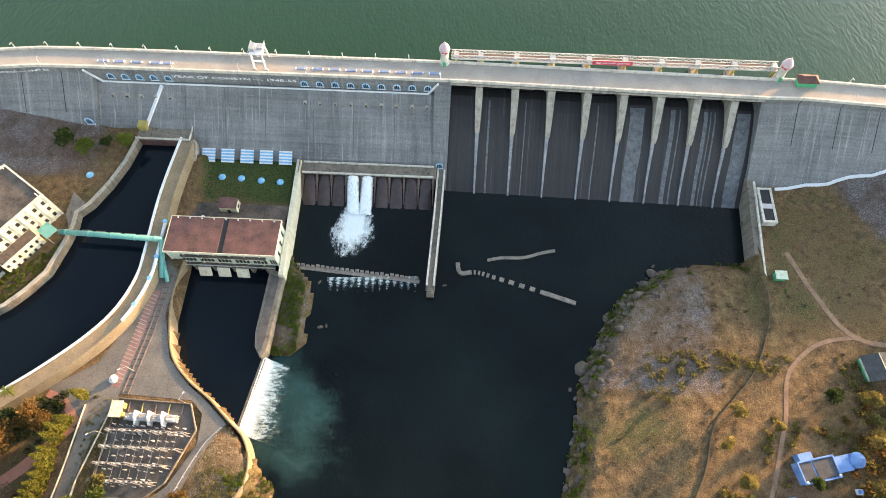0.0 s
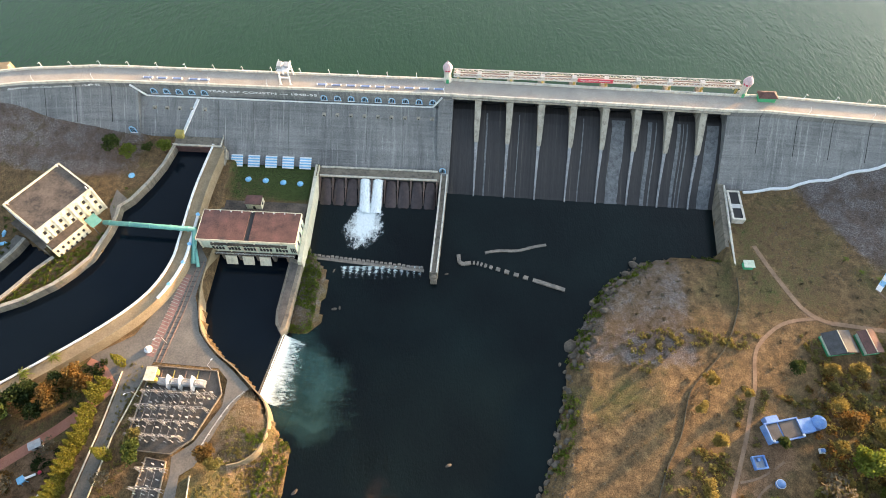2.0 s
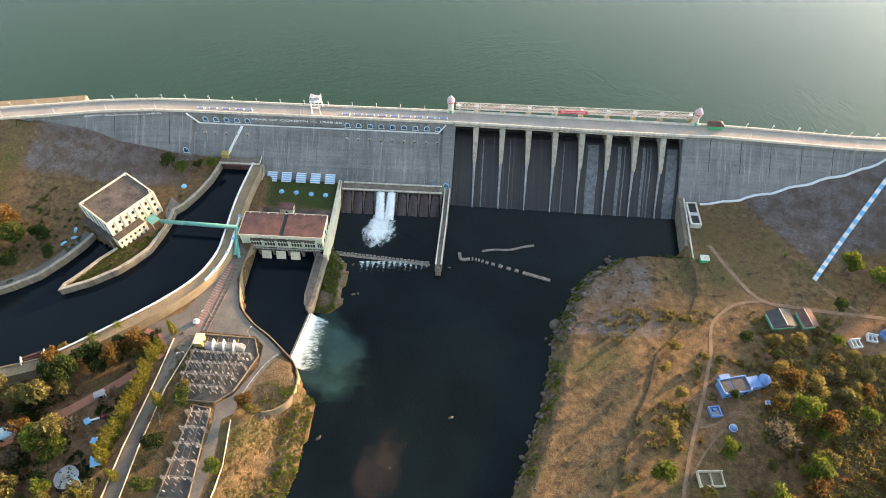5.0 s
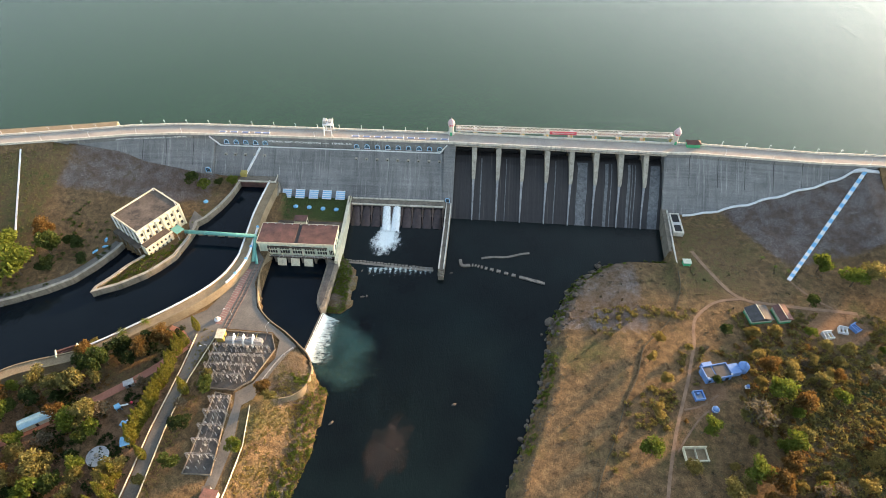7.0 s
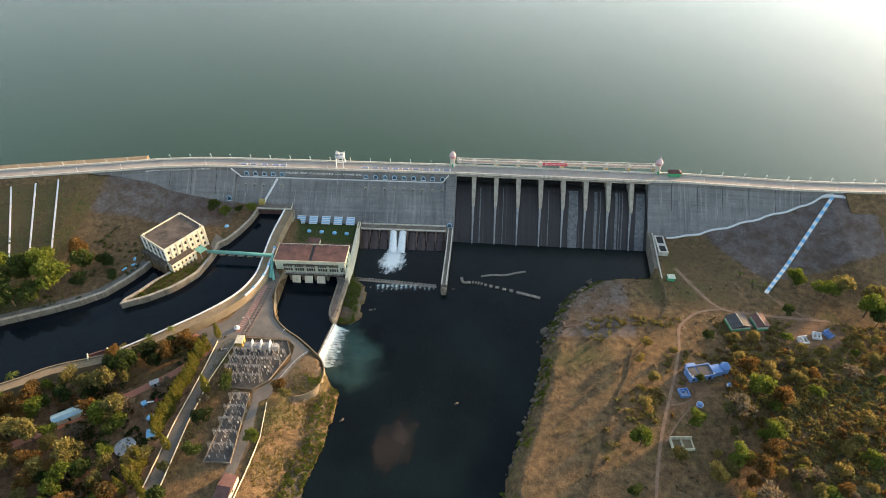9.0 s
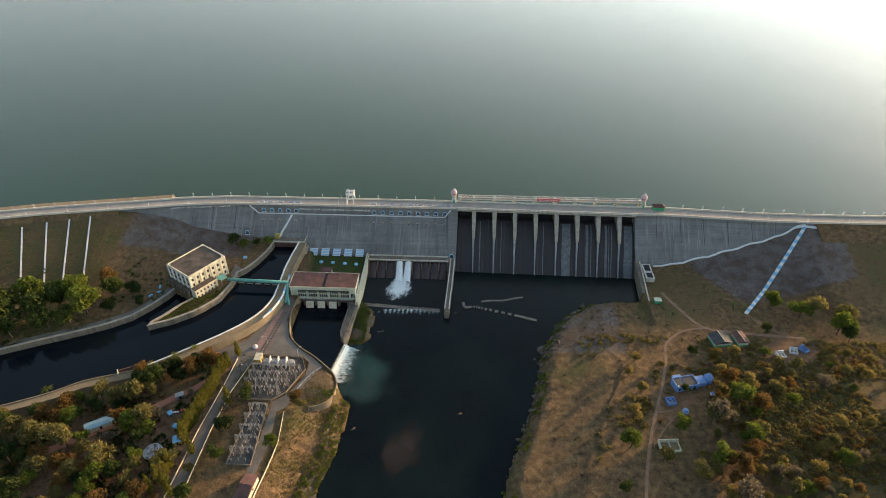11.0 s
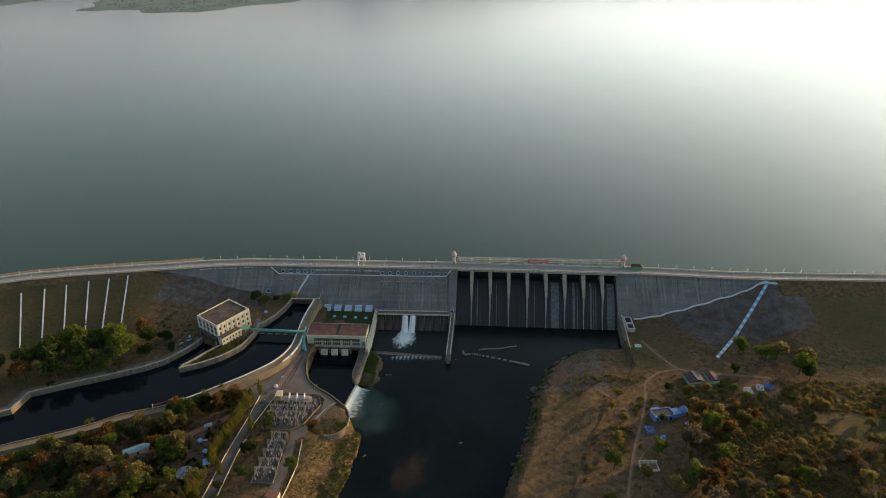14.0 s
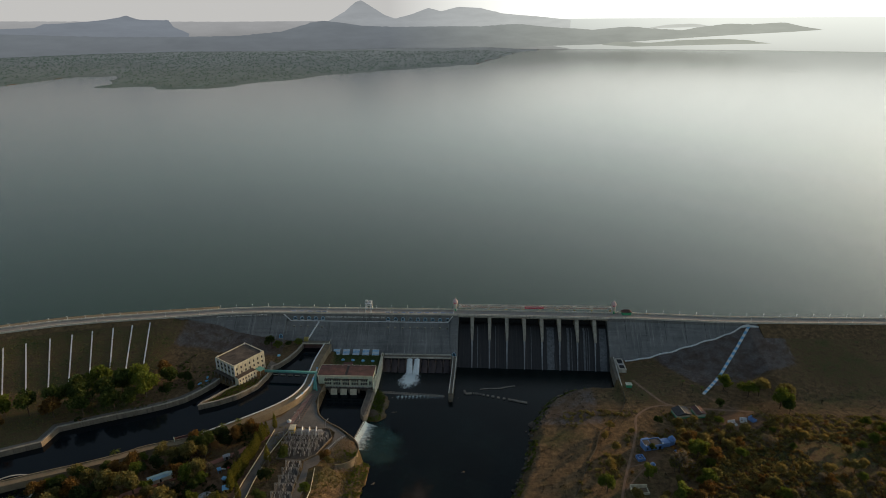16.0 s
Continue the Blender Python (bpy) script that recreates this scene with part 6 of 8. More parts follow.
M["bluesheet"] = surf("light_blue_roof_sheet", (0.28, 0.5, 0.62), (0.4, 0.62, 0.72), 0.5, 5, 0.5, 0, 0.1, 0.2)
small_shed(-155, -169.6, 34, 12, 4.2, 2.6, "cream", "bluesheet", "long garden shed with a light blue metal roof")
small_shed(-116.2, -176.5, 20, 3, 3.6, 2.4, "yellow", "blue", "small kiosk with a bright blue roof")
small_shed(-125.4, -151.4, 30, 3.4, 2.2, 2.2, "steel", "tank", "small shelter with a grey metal roof")
small_shed(-120.6, -184.5, 50, 2.6, 4, 1.4, "white", "bluesheet", "low white and blue garden stall")
small_shed(-77.6, -199, -6, 5, 11, 3.4, "cream", "redroof", "long store with a rusty roof beside the yard")
small_shed(-79.5, -193, 10, 2.6, 2.2, 2.2, "tank", "greyroof", "small grey pump shelter in the yard")


def slide(x, y, rot):
    s = thing("play_frame", pose(x, y, zg(x, y), 0, 0, rot), "blue metal play frame with a slide", "play equipment")
    for sx in (-0.9, 0.9):
        for sy in (-0.9, 0.9):
            part("leg", bar(B(), (sx, sy, 0), (sx * 0.8, sy * 0.8, 2.4), 0.15), M["blue"], s)
    part("platform", box(B(), -0.9, 0.9, -0.9, 0.9, 1.5, 1.65), M["blue"], s)
    part("slide", bar(B(), (0.9, 0, 1.7), (3.6, 0, 0.2), 0.8, 0.15), M["white"], s)
    part("canopy", box(B(), -1.1, 1.1, -1.1, 1.1, 2.4, 2.5), M["blue"], s)
    return s


slide(-125.3, -162.4, 40)
slide(-119.8, -169.5, 80)
tb = thing("red_litter_drum", pose(-121.3, -159.6, zg(-121.3, -159.6)), "red round litter drum in the garden", "litter bin")
bm = B()
lathe(bm, [(0.5, 0), (0.65, 0.5), (0.55, 1.0), (0.3, 1.2), (0.1, 1.3)], 12)
part("drum", bm, M["red"], tb)
bm = B()
lathe(bm, [(0.67, 0.45), (0.67, 0.58)], 12)
part("band", bm, M["rust"], tb)
cs = thing("canal_steps", pose(-157.0, -137.8, 0, 0, 0, 28), "red and green painted bathing steps on the canal wall", "steps")
for k in range(4):
    part("step", box(B(), -4, 4, -0.4 - 0.7 * k, 0.3 - 0.7 * k, 7.6, 12.2 - 0.9 * k), M["redroof"], cs)
part("side_wall", box(B(), -4.4, -4.0, -3.2, 0.6, 7.6, 12.6), M["mint"], cs)
part("side_wall", box(B(), 4.0, 4.4, -3.2, 0.6, 7.6, 12.6), M["mint"], cs)


# ---- east bank ----
M["slate"] = surf("grey_sheet_roof", (0.035, 0.035, 0.038), (0.085, 0.085, 0.09), 0.4, 3, 0.8, 0, 0.2, 0.4)


def house(x, y, rot, w, d, h, roof, label):
    hs = thing("house", pose(x, y, zg(x, y), 0, 0, rot), label, "house", "bank houses")
    part("wall", box(B(), -w / 2, w / 2, -d / 2, d / 2, -0.6, h), M["mint"], hs)
    bm = B()
    for q in ((-w / 2 - 0.05, w / 2 + 0.05, -d / 2 - 0.05, -d / 2), (-w / 2 - 0.05, w / 2 + 0.05, d / 2, d / 2 + 0.05), (-w / 2 - 0.05, -w / 2, -d / 2, d / 2), (w / 2, w / 2 + 0.05, -d / 2, d / 2)):
        box(bm, *q, -0.2, 0.9)
    part("painted_plinth", bm, M["greenp"], hs, "bright green painted plinth band")
    bm = B()
    e = 0.5
    vs = [bm.verts.new(v) for v in ((-w / 2 - e, -d / 2 - e, h), (w / 2 + e, -d / 2 - e, h), (w / 2 + e, d / 2 + e, h), (-w / 2 - e, d / 2 + e, h), (-w / 2 - e, 0, h + d * 0.17), (w / 2 + e, 0, h + d * 0.17))]
    for q in ((0, 1, 5, 4), (2, 3, 4, 5), (1, 2, 5), (3, 0, 4), (3, 2, 1, 0)):
        bm.faces.new([vs[i] for i in q])
    rf = part("roof", bm, M[roof], hs)
    part("ridge", box(B(), -w / 2 - e, w / 2 + e, -0.12, 0.12, h + d * 0.17 - 0.05, h + d * 0.17 + 0.1), M["cream"], rf)
    part("door", box(B(), -0.5, 0.5, -d / 2 - 0.1, -d / 2 + 0.05, 0, 2.0), M["dark"], hs)
    for k in (-1, 1):
        w_ = part("window", box(B(), k * w * 0.3 - 0.5, k * w * 0.3 + 0.5, -d / 2 - 0.1, -d / 2 + 0.05, 1.1, 2.2), M["dark"], hs)
        part("window_sill", box(B(), k * w * 0.3 - 0.6, k * w * 0.3 + 0.6, -d / 2 - 0.25, -d / 2, 0.95, 1.09), M["cream"], w_)
    return hs


house(143.8, -101.2, 100, 7.4, 9.6, 2.6, "slate", "pale green house with a grey pitched roof")
house(154.3, -100.4, 100, 7.6, 5.4, 3.0, "redroof", "pale green house with a weathered red roof")

M["bluewall"] = surf("bright_blue_wash", (0.09, 0.2, 0.52), (0.19, 0.34, 0.63), 0.4, 4, 0.7, 0, 0.1, 0.3, (0.3, 0.35, 0.45))
bt = thing("blue_temple", pose(117.8, -133.2, zg(117.8, -133.2), 0, 0, 14), "bright blue temple with grey flat roofs", "temple")
part("hall", box(B(), -6.6, 4.4, -3.2, 3.0, -0.6, 3.0), M["bluewall"], bt)
for x0, x1 in ((-6.2, -2.6), (-2.0, 4.0)):
    part("roof_slab", box(B(), x0, x1, -2.8, 2.6, 3.0, 3.2), M["slate"], bt)
bm = B()
for q in ((-6.8, 4.6, -3.4, -3.0), (-6.8, 4.6, 2.8, 3.2), (-6.8, -6.4, -3.0, 2.8), (4.2, 4.6, -3.0, 2.8)):
    box(bm, *q, 2.9, 3.5)
part("parapet", bm, M["bluewall"], bt)
part("porch", box(B(), -5.2, -1.0, 3.2, 5.2, -0.6, 2.6), M["bluewall"], bt)
part("link", box(B(), 4.6, 9.4, -2.2, 2.4, -0.6, 2.7), M["bluewall"], bt)
bm = B()
lathe(bm, [(2.2, -0.6), (2.2, 3.0), (2.35, 3.15), (2.0, 3.7), (1.4, 4.4), (0.8, 4.9), (0.4, 5.3), (0.12, 6.0)], 16, 11.4, 0.2)
part("shrine", bm, M["bluewall"], bt, "round blue shrine with a stepped dome")
for k in range(4):
    x = -5.4 + 2.5 * k
    part("window", box(B(), x - 0.45, x + 0.45, -3.3, -3.15, 0.9, 2.1), M["dark"], bt)
part("door", box(B(), 1.9, 3.1, -3.3, -3.15, 0, 2.2), M["dark"], bt)
for sx in (-6.2, 4.0):
    bm = B()
    lathe(bm, [(0.35, 3.5), (0.45, 3.9), (0.2, 4.3), (0.05, 4.6)], 8, sx, -2.8)
    part("finial", bm, M["white"], bt)

sb = thing("open_shrine", pose(108, -143.6, zg(108, -143.6), 0, 0, 10), "small blue-grey open shrine with a sunken court", "shrine")
bm = B()
for q in ((-2.1, 2.1, 1.7, 2.1), (-2.1, 2.1, -2.1, -1.7), (-2.1, -1.7, -1.7, 1.7), (1.7, 2.1, -1.7, 1.7)):
    box(bm, *q, -0.3, 1.5)
part("wall", bm, M["bluewall"], sb)
part("floor", box(B(), -1.7, 1.7, -1.7, 1.7, -0.3, 0.25), M["tank"], sb)
part("altar", box(B(), -0.5, 0.5, 0.4, 1.3, 0.25, 1.3), M["bluewall"], sb)
dm = thing("dome_tank", pose(113.0, -150.0, zg(113, -150)), "small blue domed water tank", "tank")
bm = B()
lathe(bm, [(1.4, -0.2), (1.4, 0.9), (1.2, 1.5), (0.7, 2.0), (0.1, 2.2)], 14)
part("tank", bm, M["bluewall"], dm)
bm = B()
lathe(bm, [(1.5, 0.8), (1.5, 1.0)], 14)
part("rim", bm, M["white"], dm)
pl = thing("pedestal_shrine", pose(128.5, -139.0, zg(128.5, -139)), "tiny white and blue pedestal shrine", "shrine")
part("base", box(B(), -0.8, 0.8, -0.8, 0.8, -0.2, 0.8), M["white"], pl)
part("niche", box(B(), -0.5, 0.5, -0.5, 0.5, 0.8, 1.8), M["bluewall"], pl)


def ruin(x, y, rot, w, d, mat, label):
    r = thing("ruined_house", pose(x, y, zg(x, y), 0, 0, rot), label, "ruin")
    for q, h in (((-w / 2, w / 2, d / 2 - 0.35, d / 2), 2.2), ((-w / 2, w / 2, -d / 2, -d / 2 + 0.35), 1.3), ((-w / 2, -w / 2 + 0.35, -d / 2 + 0.35, d / 2 - 0.35), 1.8), ((w / 2 - 0.35, w / 2, -d / 2 + 0.35, d / 2 - 0.35), 1.0), ((-0.15, 0.15, -d / 2 + 0.35, d / 2 - 0.35), 1.4)):
        part("broken_wall", box(B(), *q, -0.6, h), M[mat], r)
    part("floor", box(B(), -w / 2 + 0.35, w / 2 - 0.35, -d / 2 + 0.35, d / 2 - 0.35, -0.6, 0.12), M["sand"], r)
    return r


ruin(101.2, -169.0, 4, 9, 5.4, "cream", "roofless cream house with broken walls")
ruin(171.5, -110.5, 10, 4.5, 3.6, "white", "whitewashed remains of a small building")
ruin(179.2, -107.4, -12, 4, 3.2, "white", "whitewashed shrine walls without a roof")
ruin(185.2, -105.8, 30, 3.4, 4, "bluewall", "low blue walls of an open shrine")

# field wall across the bank
M["bark2"] = surf("mossy_field_stone", (0.05, 0.045, 0.03), (0.12, 0.1, 0.065), 0.6, 3, 0.95, 0, 0.6)
bm = B()
fl = smooth_line([(113.5, -76), (112, -88), (105, -103.5), (96, -114), (89.5, -121.5), (84.5, -136), (78.5, -147), (71.7, -164), (66, -176), (59.6, -194), (50, -225)], 5)
sweep(bm, [(x, y, zg(x, y)) for x, y in fl], [(-0.2, -1), (-0.14, 0.6), (0.14, 0.6), (0.2, -1)])
tagged(part("wall_field", bm, M["bark2"]), "low mossy field wall across the dry bank", "wall", kind="structure")


def laid(path, w, h, n=12):
    """A strip that follows the ground."""
    out = []
    for a, b in zip(path, path[1:]):
        for k in range(n):
            u = k / n
            x, y = a[0] + (b[0] - a[0]) * u, a[1] + (b[1] - a[1]) * u
            out.append((x, y, zg(x, y)))
    out.append((path[-1][0], path[-1][1], zg(*path[-1][:2])))
    return sweep(B(), out, [(-w, -0.6), (-w, h), (w, h), (w, -0.6)])


M["earth"] = surf("bare_trodden_earth", (0.17, 0.108, 0.07), (0.29, 0.19, 0.125), 0.25, 1.2, 0.95, 0, 0.3)
for line, w in zip(TRACK, (0.85, 0.65, 0.35, 0.35, 0.4)):
    tagged(part("pavement_track", laid(smooth_line(line, 4), w, 0.1, 3), M["earth"]), "bare trodden earth track over the dry bank", "track", kind="structure")

# blue and white striped stair down the embankment
es = thing("striped_stair", pose(0, 0, 0), "embankment stair painted in blue and white bands", "stairs")
A, Z_ = Vector((217, -16.5)), Vector((165.3, -78.3))
for k in range(30):
    p, q = A.lerp(Z_, k / 30), A.lerp(Z_, (k + 1) / 30)
    part("stair_band", laid([p, q], 0.95, 0.35, 3), M["white"] if k % 2 else M["blue"], es)
foot = []
for x in np.linspace(125, 218, 26):
    cyx = float(np.interp(x, cx, cy))
    d = 9.0
    while d < 34 and zg(x, cyx - d) < (25.6 - (d - 9) * 0.889):
        d += 0.25
    foot.append((x, cyx - d - 0.4 + 0.5 * math.sin(x * 1.3)))
tagged(part("trim_foot_path", laid(foot, 0.55, 0.5, 2), M["white"]), "whitewashed path along the foot of the dam", "path", kind="structure")
tagged(part("pavement_landing", laid([(212, -15.4), (231, -17)], 1.0, 0.4, 8), M["white"]), "white landing at the top of the embankment stair", "landing", kind="structure")

# white drains down the west embankment
DT = [(-230.4, -24.4), (-242.1, -28.5), (-254.8, -32.3), (-268.1, -37.1), (-280.8, -41.8), (-294.0, -47.3), (-307.8, -53.8), (-320.5, -59.7), (-334, -65), (-348, -70)]
DB = [(-213.7, -73.6), (-224.6, -76.1), (-233.3, -80.9), (-243.9, -87.1), (-254.1, -94.2), (-262, -104), (-272, -111), (-284, -117), (-297, -124), (-310, -130)]
for a, b in zip(DT, DB):
    tagged(part("slope_drain", laid([a, b], 0.42, 0.3, 20), M["white"]), "white drain running down the grassed embankment", "drain", "embankment drains")

# ---- rocks ----
def rock_mesh(seed, rough=0.6, sub=2):
    bm = B()
    bmesh.ops.create_icosphere(bm, subdivisions=sub, radius=1.0)
    o = Vector((seed * 7.1, seed * 3.3, seed))
    for v in bm.verts:
        n = noise.noise(v.co * 0.9 + o) * 0.7 + noise.noise(v.co * 2.4 + o) * 0.3
        v.co *= 1 + rough * n
        v.co.x *= 1.15
        v.co.z = max(-0.7, v.co.z * 0.75)
    return mesh_of("stone", bm)


M["boulder"] = surf("weathered_granite", (0.05, 0.041, 0.033), (0.15, 0.12, 0.092), 0.6, 2.5, 0.92, 0, 0.6)
protos = [rock_mesh(s) for s in range(5)]
ROCKS = [(77.9, -68, 2.4), (74.5, -72.4, 2.0), (71, -77.8, 2.6), (66.1, -81.8, 2.2), (63.8, -90.4, 2.0), (51.2, -103.5, 2.9), (56.7, -104.6, 1.6), (51.9, -107.9, 1.9), (52.3, -111, 1.8), (61, -84.4, 1.0), (53.8, -105.9, 1.2), (59.4, -102.9, 1.6), (47, -110.9, 0.9), (78.6, -65, 0.9), (58, -100.4, 1.2), (54, -113, 1.3), (50, -116, 1.5), (56, -109, 1.3), (49.5, -121, 1.4), (47.5, -127, 1.2), (70, -75, 1.3), (67, -79.5, 1.2), (62.5, -87, 1.4), (59.5, -94, 1.3), (57.6, -97.5, 1.2), (45.5, -137, 1.5), (44, -147, 1.6), (41, -152, 1.4), (39, -158, 1.3), (37, -166, 1.4), (34, -172, 1.3)]
rnd = random.Random(5)
shore_line = [p for p in RIVER if 28 < p[0] < 90 and -195 < p[1] < -64]
for k in range(55):
    j = rnd.randrange(len(shore_line) - 1)
    u = rnd.random()
    (xa, ya), (xb, yb) = shore_line[j], shore_line[j + 1]
    ROCKS.append((xa + (xb - xa) * u + rnd.uniform(-0.6, 4.5), ya + (yb - ya) * u + rnd.uniform(-1.5, 1.5), rnd.uniform(0.5, 1.7)))
for x, y, r in ROCKS:
    b = part("boulder", protos[rnd.randrange(5)], M["boulder"])
    r *= 0.8
    b.matrix_basis = Matrix.Translation((x, y, max(0.1, zg(x, y)) + 0.1 * r)) @ Matrix.Rotation(rnd.uniform(0, 6.3), 4, "Z") @ Matrix.Diagonal((r, r * rnd.uniform(0.75, 1), r * rnd.uniform(0.8, 1.1), 1))
    tagged(b, "rounded brown granite boulder on the river's edge", "boulder", "shore boulders")
for x, y, r in ((8.6, -148.4, 0.7), (-13.1, -169.3, 0.4), (-41.2, -159.6, 0.8), (-40.5, -77, 0.5), (-38, -93.5, 0.7), (-36, -93, 0.5), (4, -76, 0.5)):
    b = part("river_stone", protos[rnd.randrange(5)], M["boulder"])
    b.matrix_basis = Matrix.Translation((x, y, 0)) @ Matrix.Rotation(rnd.uniform(0, 6.3), 4, "Z") @ Matrix.Diagonal((r * 1.4, r * 0.8, r * 0.6, 1))
    tagged(b, "pale stone just clear of the river water", "stone", "river stones")


def scatter_mesh(name, pts, base, tri_rough, mat, label, category):
    """Many small stones or clumps in one mesh: pts of (x, y, z, size)."""
    rs = np.random.RandomState(4)
    V, F = [], []
    tet = np.array([(-1, -0.6, -0.3), (1, -0.6, -0.3), (0, 1, -0.3), (0.1, 0, 0.8), (-0.5, 0.5, 0.4)])
    faces = [(0, 1, 3), (1, 2, 3), (2, 4, 3), (4, 0, 3), (2, 0, 4)]
    for x, y, z, s in pts:
        a = rs.uniform(0, 6.28)
        c, sn = math.cos(a), math.sin(a)
        q = tet * s * (1 + rs.uniform(-tri_rough, tri_rough, (5, 3)))
        q = np.stack([q[:, 0] * c - q[:, 1] * sn + x, q[:, 0] * sn + q[:, 1] * c + y, q[:, 2] + z], -1)
        k = len(V)
        V.extend(map(tuple, q))
        F.extend(tuple(i + k for i in f) for f in faces)
    me = bpy.data.meshes.new(name)
    me.from_pydata(V, [], F)
    return tagged(part(name, me, mat), label, category, kind="stuff")


def ground_pts(n, area, smin, smax, seed, test=None):
    rs = np.random.RandomState(seed)
    X, Y = rs.uniform(area[0], area[1], n), rs.uniform(area[2], area[3], n)
    Zs = height(X[None], Y[None])[0]
    keep = Zs > 0.2
    if test is not None:
        keep &= test(X, Y)
    S = rs.uniform(smin, smax, n) * rs.uniform(0.6, 1, n)
    return [(x, y, z + s * 0.1, s) for x, y, z, s, k in zip(X, Y, Zs, S, keep) if k]


near_river = lambda X, Y: dist_line(X, Y, RIVER, True) < 9
stones = ground_pts(2600, (25, 112, -200, -60), 0.15, 0.7, 1, near_river)
stones += ground_pts(500, (-64, -44, -205, -150), 0.1, 0.4, 2)
pitching = ground_pts(3000, (-67, -52, -153, -126), 0.1, 0.22, 3, lambda X, Y: np.hypot(X + 66.5, Y + 139) < 14.5)
stones += ground_pts(2500, (130, 236, -75, -20), 0.12, 0.4, 6)
stones += ground_pts(1500, (-205, -130, -42, -15), 0.12, 0.45, 7)
scatter_mesh("loose_stones", stones, None, 0.35, M["boulder"], "loose stones strewn over the banks", "stones")
scatter_mesh("apron_stones", pitching, None, 0.35, M["sand"], "pale stone pitching on the round apron", "stones")


# ---- crest and canal extras ----
bp = thing("painted_bench_block", pose(0, 0, 0), "long blue painted block with white ends on the crest road", "kerb block", "crest blocks")
part("block", box(B(), -1.7, 1.7, -0.4, 0.4, 0, 0.35), M["dist"], bp)
for sx in (-1.9, 1.9):
    part("end_cap", box(B(), sx - 0.2, sx + 0.2, -0.42, 0.42, 0, 0.42), M["white"], bp)
for k, x in enumerate([-125.5, -119.5, -113, -106, -101.5] + [-52 + 6.1 * j for j in range(9)]):
    m = pose(x, -4.6, 28.15)
    if k:
        copy_thing(bp, m)
    else:
        bp.matrix_basis = m
bm = B()
sweep(bm, [(x, y) for x, y in crest_between(-420, -186)], [(-6, 22), (-5.2, 28.6), (-0.5, 28.6), (-0.5, 22)])
tagged(part("wall_berm", bm, M["sand"]), "sandy berm on the upstream side of the crest", "berm", kind="structure")
bank_in = [(p + n * 3.2) for p, n in offset_frames(BANK_L[:-1])]
tagged(part("pavement_bank", laid([(p.x, p.y) for p in bank_in], 1.7, 0.15, 6), M["paving"]), "pale service track along the canal bank", "track", kind="structure")
for x, y, r in ((-166.5, -78.5, 20), (-170, -82, 60), (-168, -74, 100)):
    tp_ = thing("blue_tarpaulin", pose(x, y, zg(x, y), 0, 0, r), "crumpled blue tarpaulin over stacked goods", "tarpaulin", "tarpaulins")
    bm = B()
    lathe(bm, [(1.1, 0), (1.0, 0.5), (0.55, 0.8), (0.2, 0.85)], 7)
    bm.transform(Matrix.Diagonal((1.5, 0.7, 1, 1)))
    part("sheet", bm, M["blue"], tp_)
pd = thing("round_pond", pose(-232, -184, ZY), "round garden pond with a white rim", "pond")
bm = B()
lathe(bm, [(15.2, -0.5), (15.2, 0.9), (14.4, 0.9), (14.4, 0.3)], 48)
part("rim", bm, M["rail"], pd)
bm = B()
lathe(bm, [(14.4, 0.2), (14.4, 0.45)], 48)
part("water", bm, M["canal"], pd)
for k in range(6):
    part("step", box(B(), 11.2, 15.0, 1.0 + 1.1 * k, 1.8 + 1.1 * k, 0.45, 0.8 + 0.1 * k), M["white"], pd)


# ---- vegetation ----
LEAF = {
    "green": leaf_mat("leaf_green", (0.03, 0.052, 0.013), (0.12, 0.15, 0.035)),
    "olive": leaf_mat("leaf_olive", (0.085, 0.085, 0.028), (0.29, 0.25, 0.085)),
    "rust": leaf_mat("leaf_rust", (0.09, 0.052, 0.016), (0.27, 0.165, 0.05)),
    "dark": leaf_mat("leaf_dark", (0.016, 0.03, 0.009), (0.06, 0.085, 0.024)),
    "bright": leaf_mat("leaf_bright", (0.07, 0.105, 0.014), (0.2, 0.235, 0.04)),
    "far": leaf_mat("leaf_haze_far", (0.02, 0.028, 0.02), (0.035, 0.042, 0.03)),
    "cypress": leaf_mat("leaf_cypress", (0.06, 0.075, 0.012), (0.27, 0.25, 0.045)),
    "straw": leaf_mat("leaf_straw", (0.14, 0.115, 0.035), (0.38, 0.3, 0.095)),
    "grey": leaf_mat("leaf_grey", (0.1, 0.085, 0.055), (0.24, 0.2, 0.14)),
}
M["bark"] = surf("tree_bark", (0.07, 0.05, 0.035), (0.14, 0.1, 0.07), 2, 8, 0.95, 0, 0.5)


def clumps(points, sizes, rs, flat=0.0):
    """Leaf clumps: one bent, leaf-shaped pair of faces at each point, turned at random."""
    n = len(points)
    axis = rs.normal(size=(n, 3))
    axis[:, 2] = axis[:, 2] * (1 - flat)
    axis /= np.linalg.norm(axis, axis=1)[:, None]
    other = np.cross(axis, rs.normal(size=(n, 3)))
    other /= np.linalg.norm(other, axis=1)[:, None]
    nrm = np.cross(axis, other)
    s = sizes[:, None]
    V = np.stack([points - axis * s, points + other * s * 0.6 + nrm * s * 0.25, points + axis * s, points - other * s * 0.6 + nrm * s * 0.25], 1)
    F = np.arange(n)[:, None] * 4
    tris = np.concatenate([F + [0, 1, 2], F + [0, 2, 3]], 1).reshape(-1, 3)
    return V.reshape(-1, 3), tris


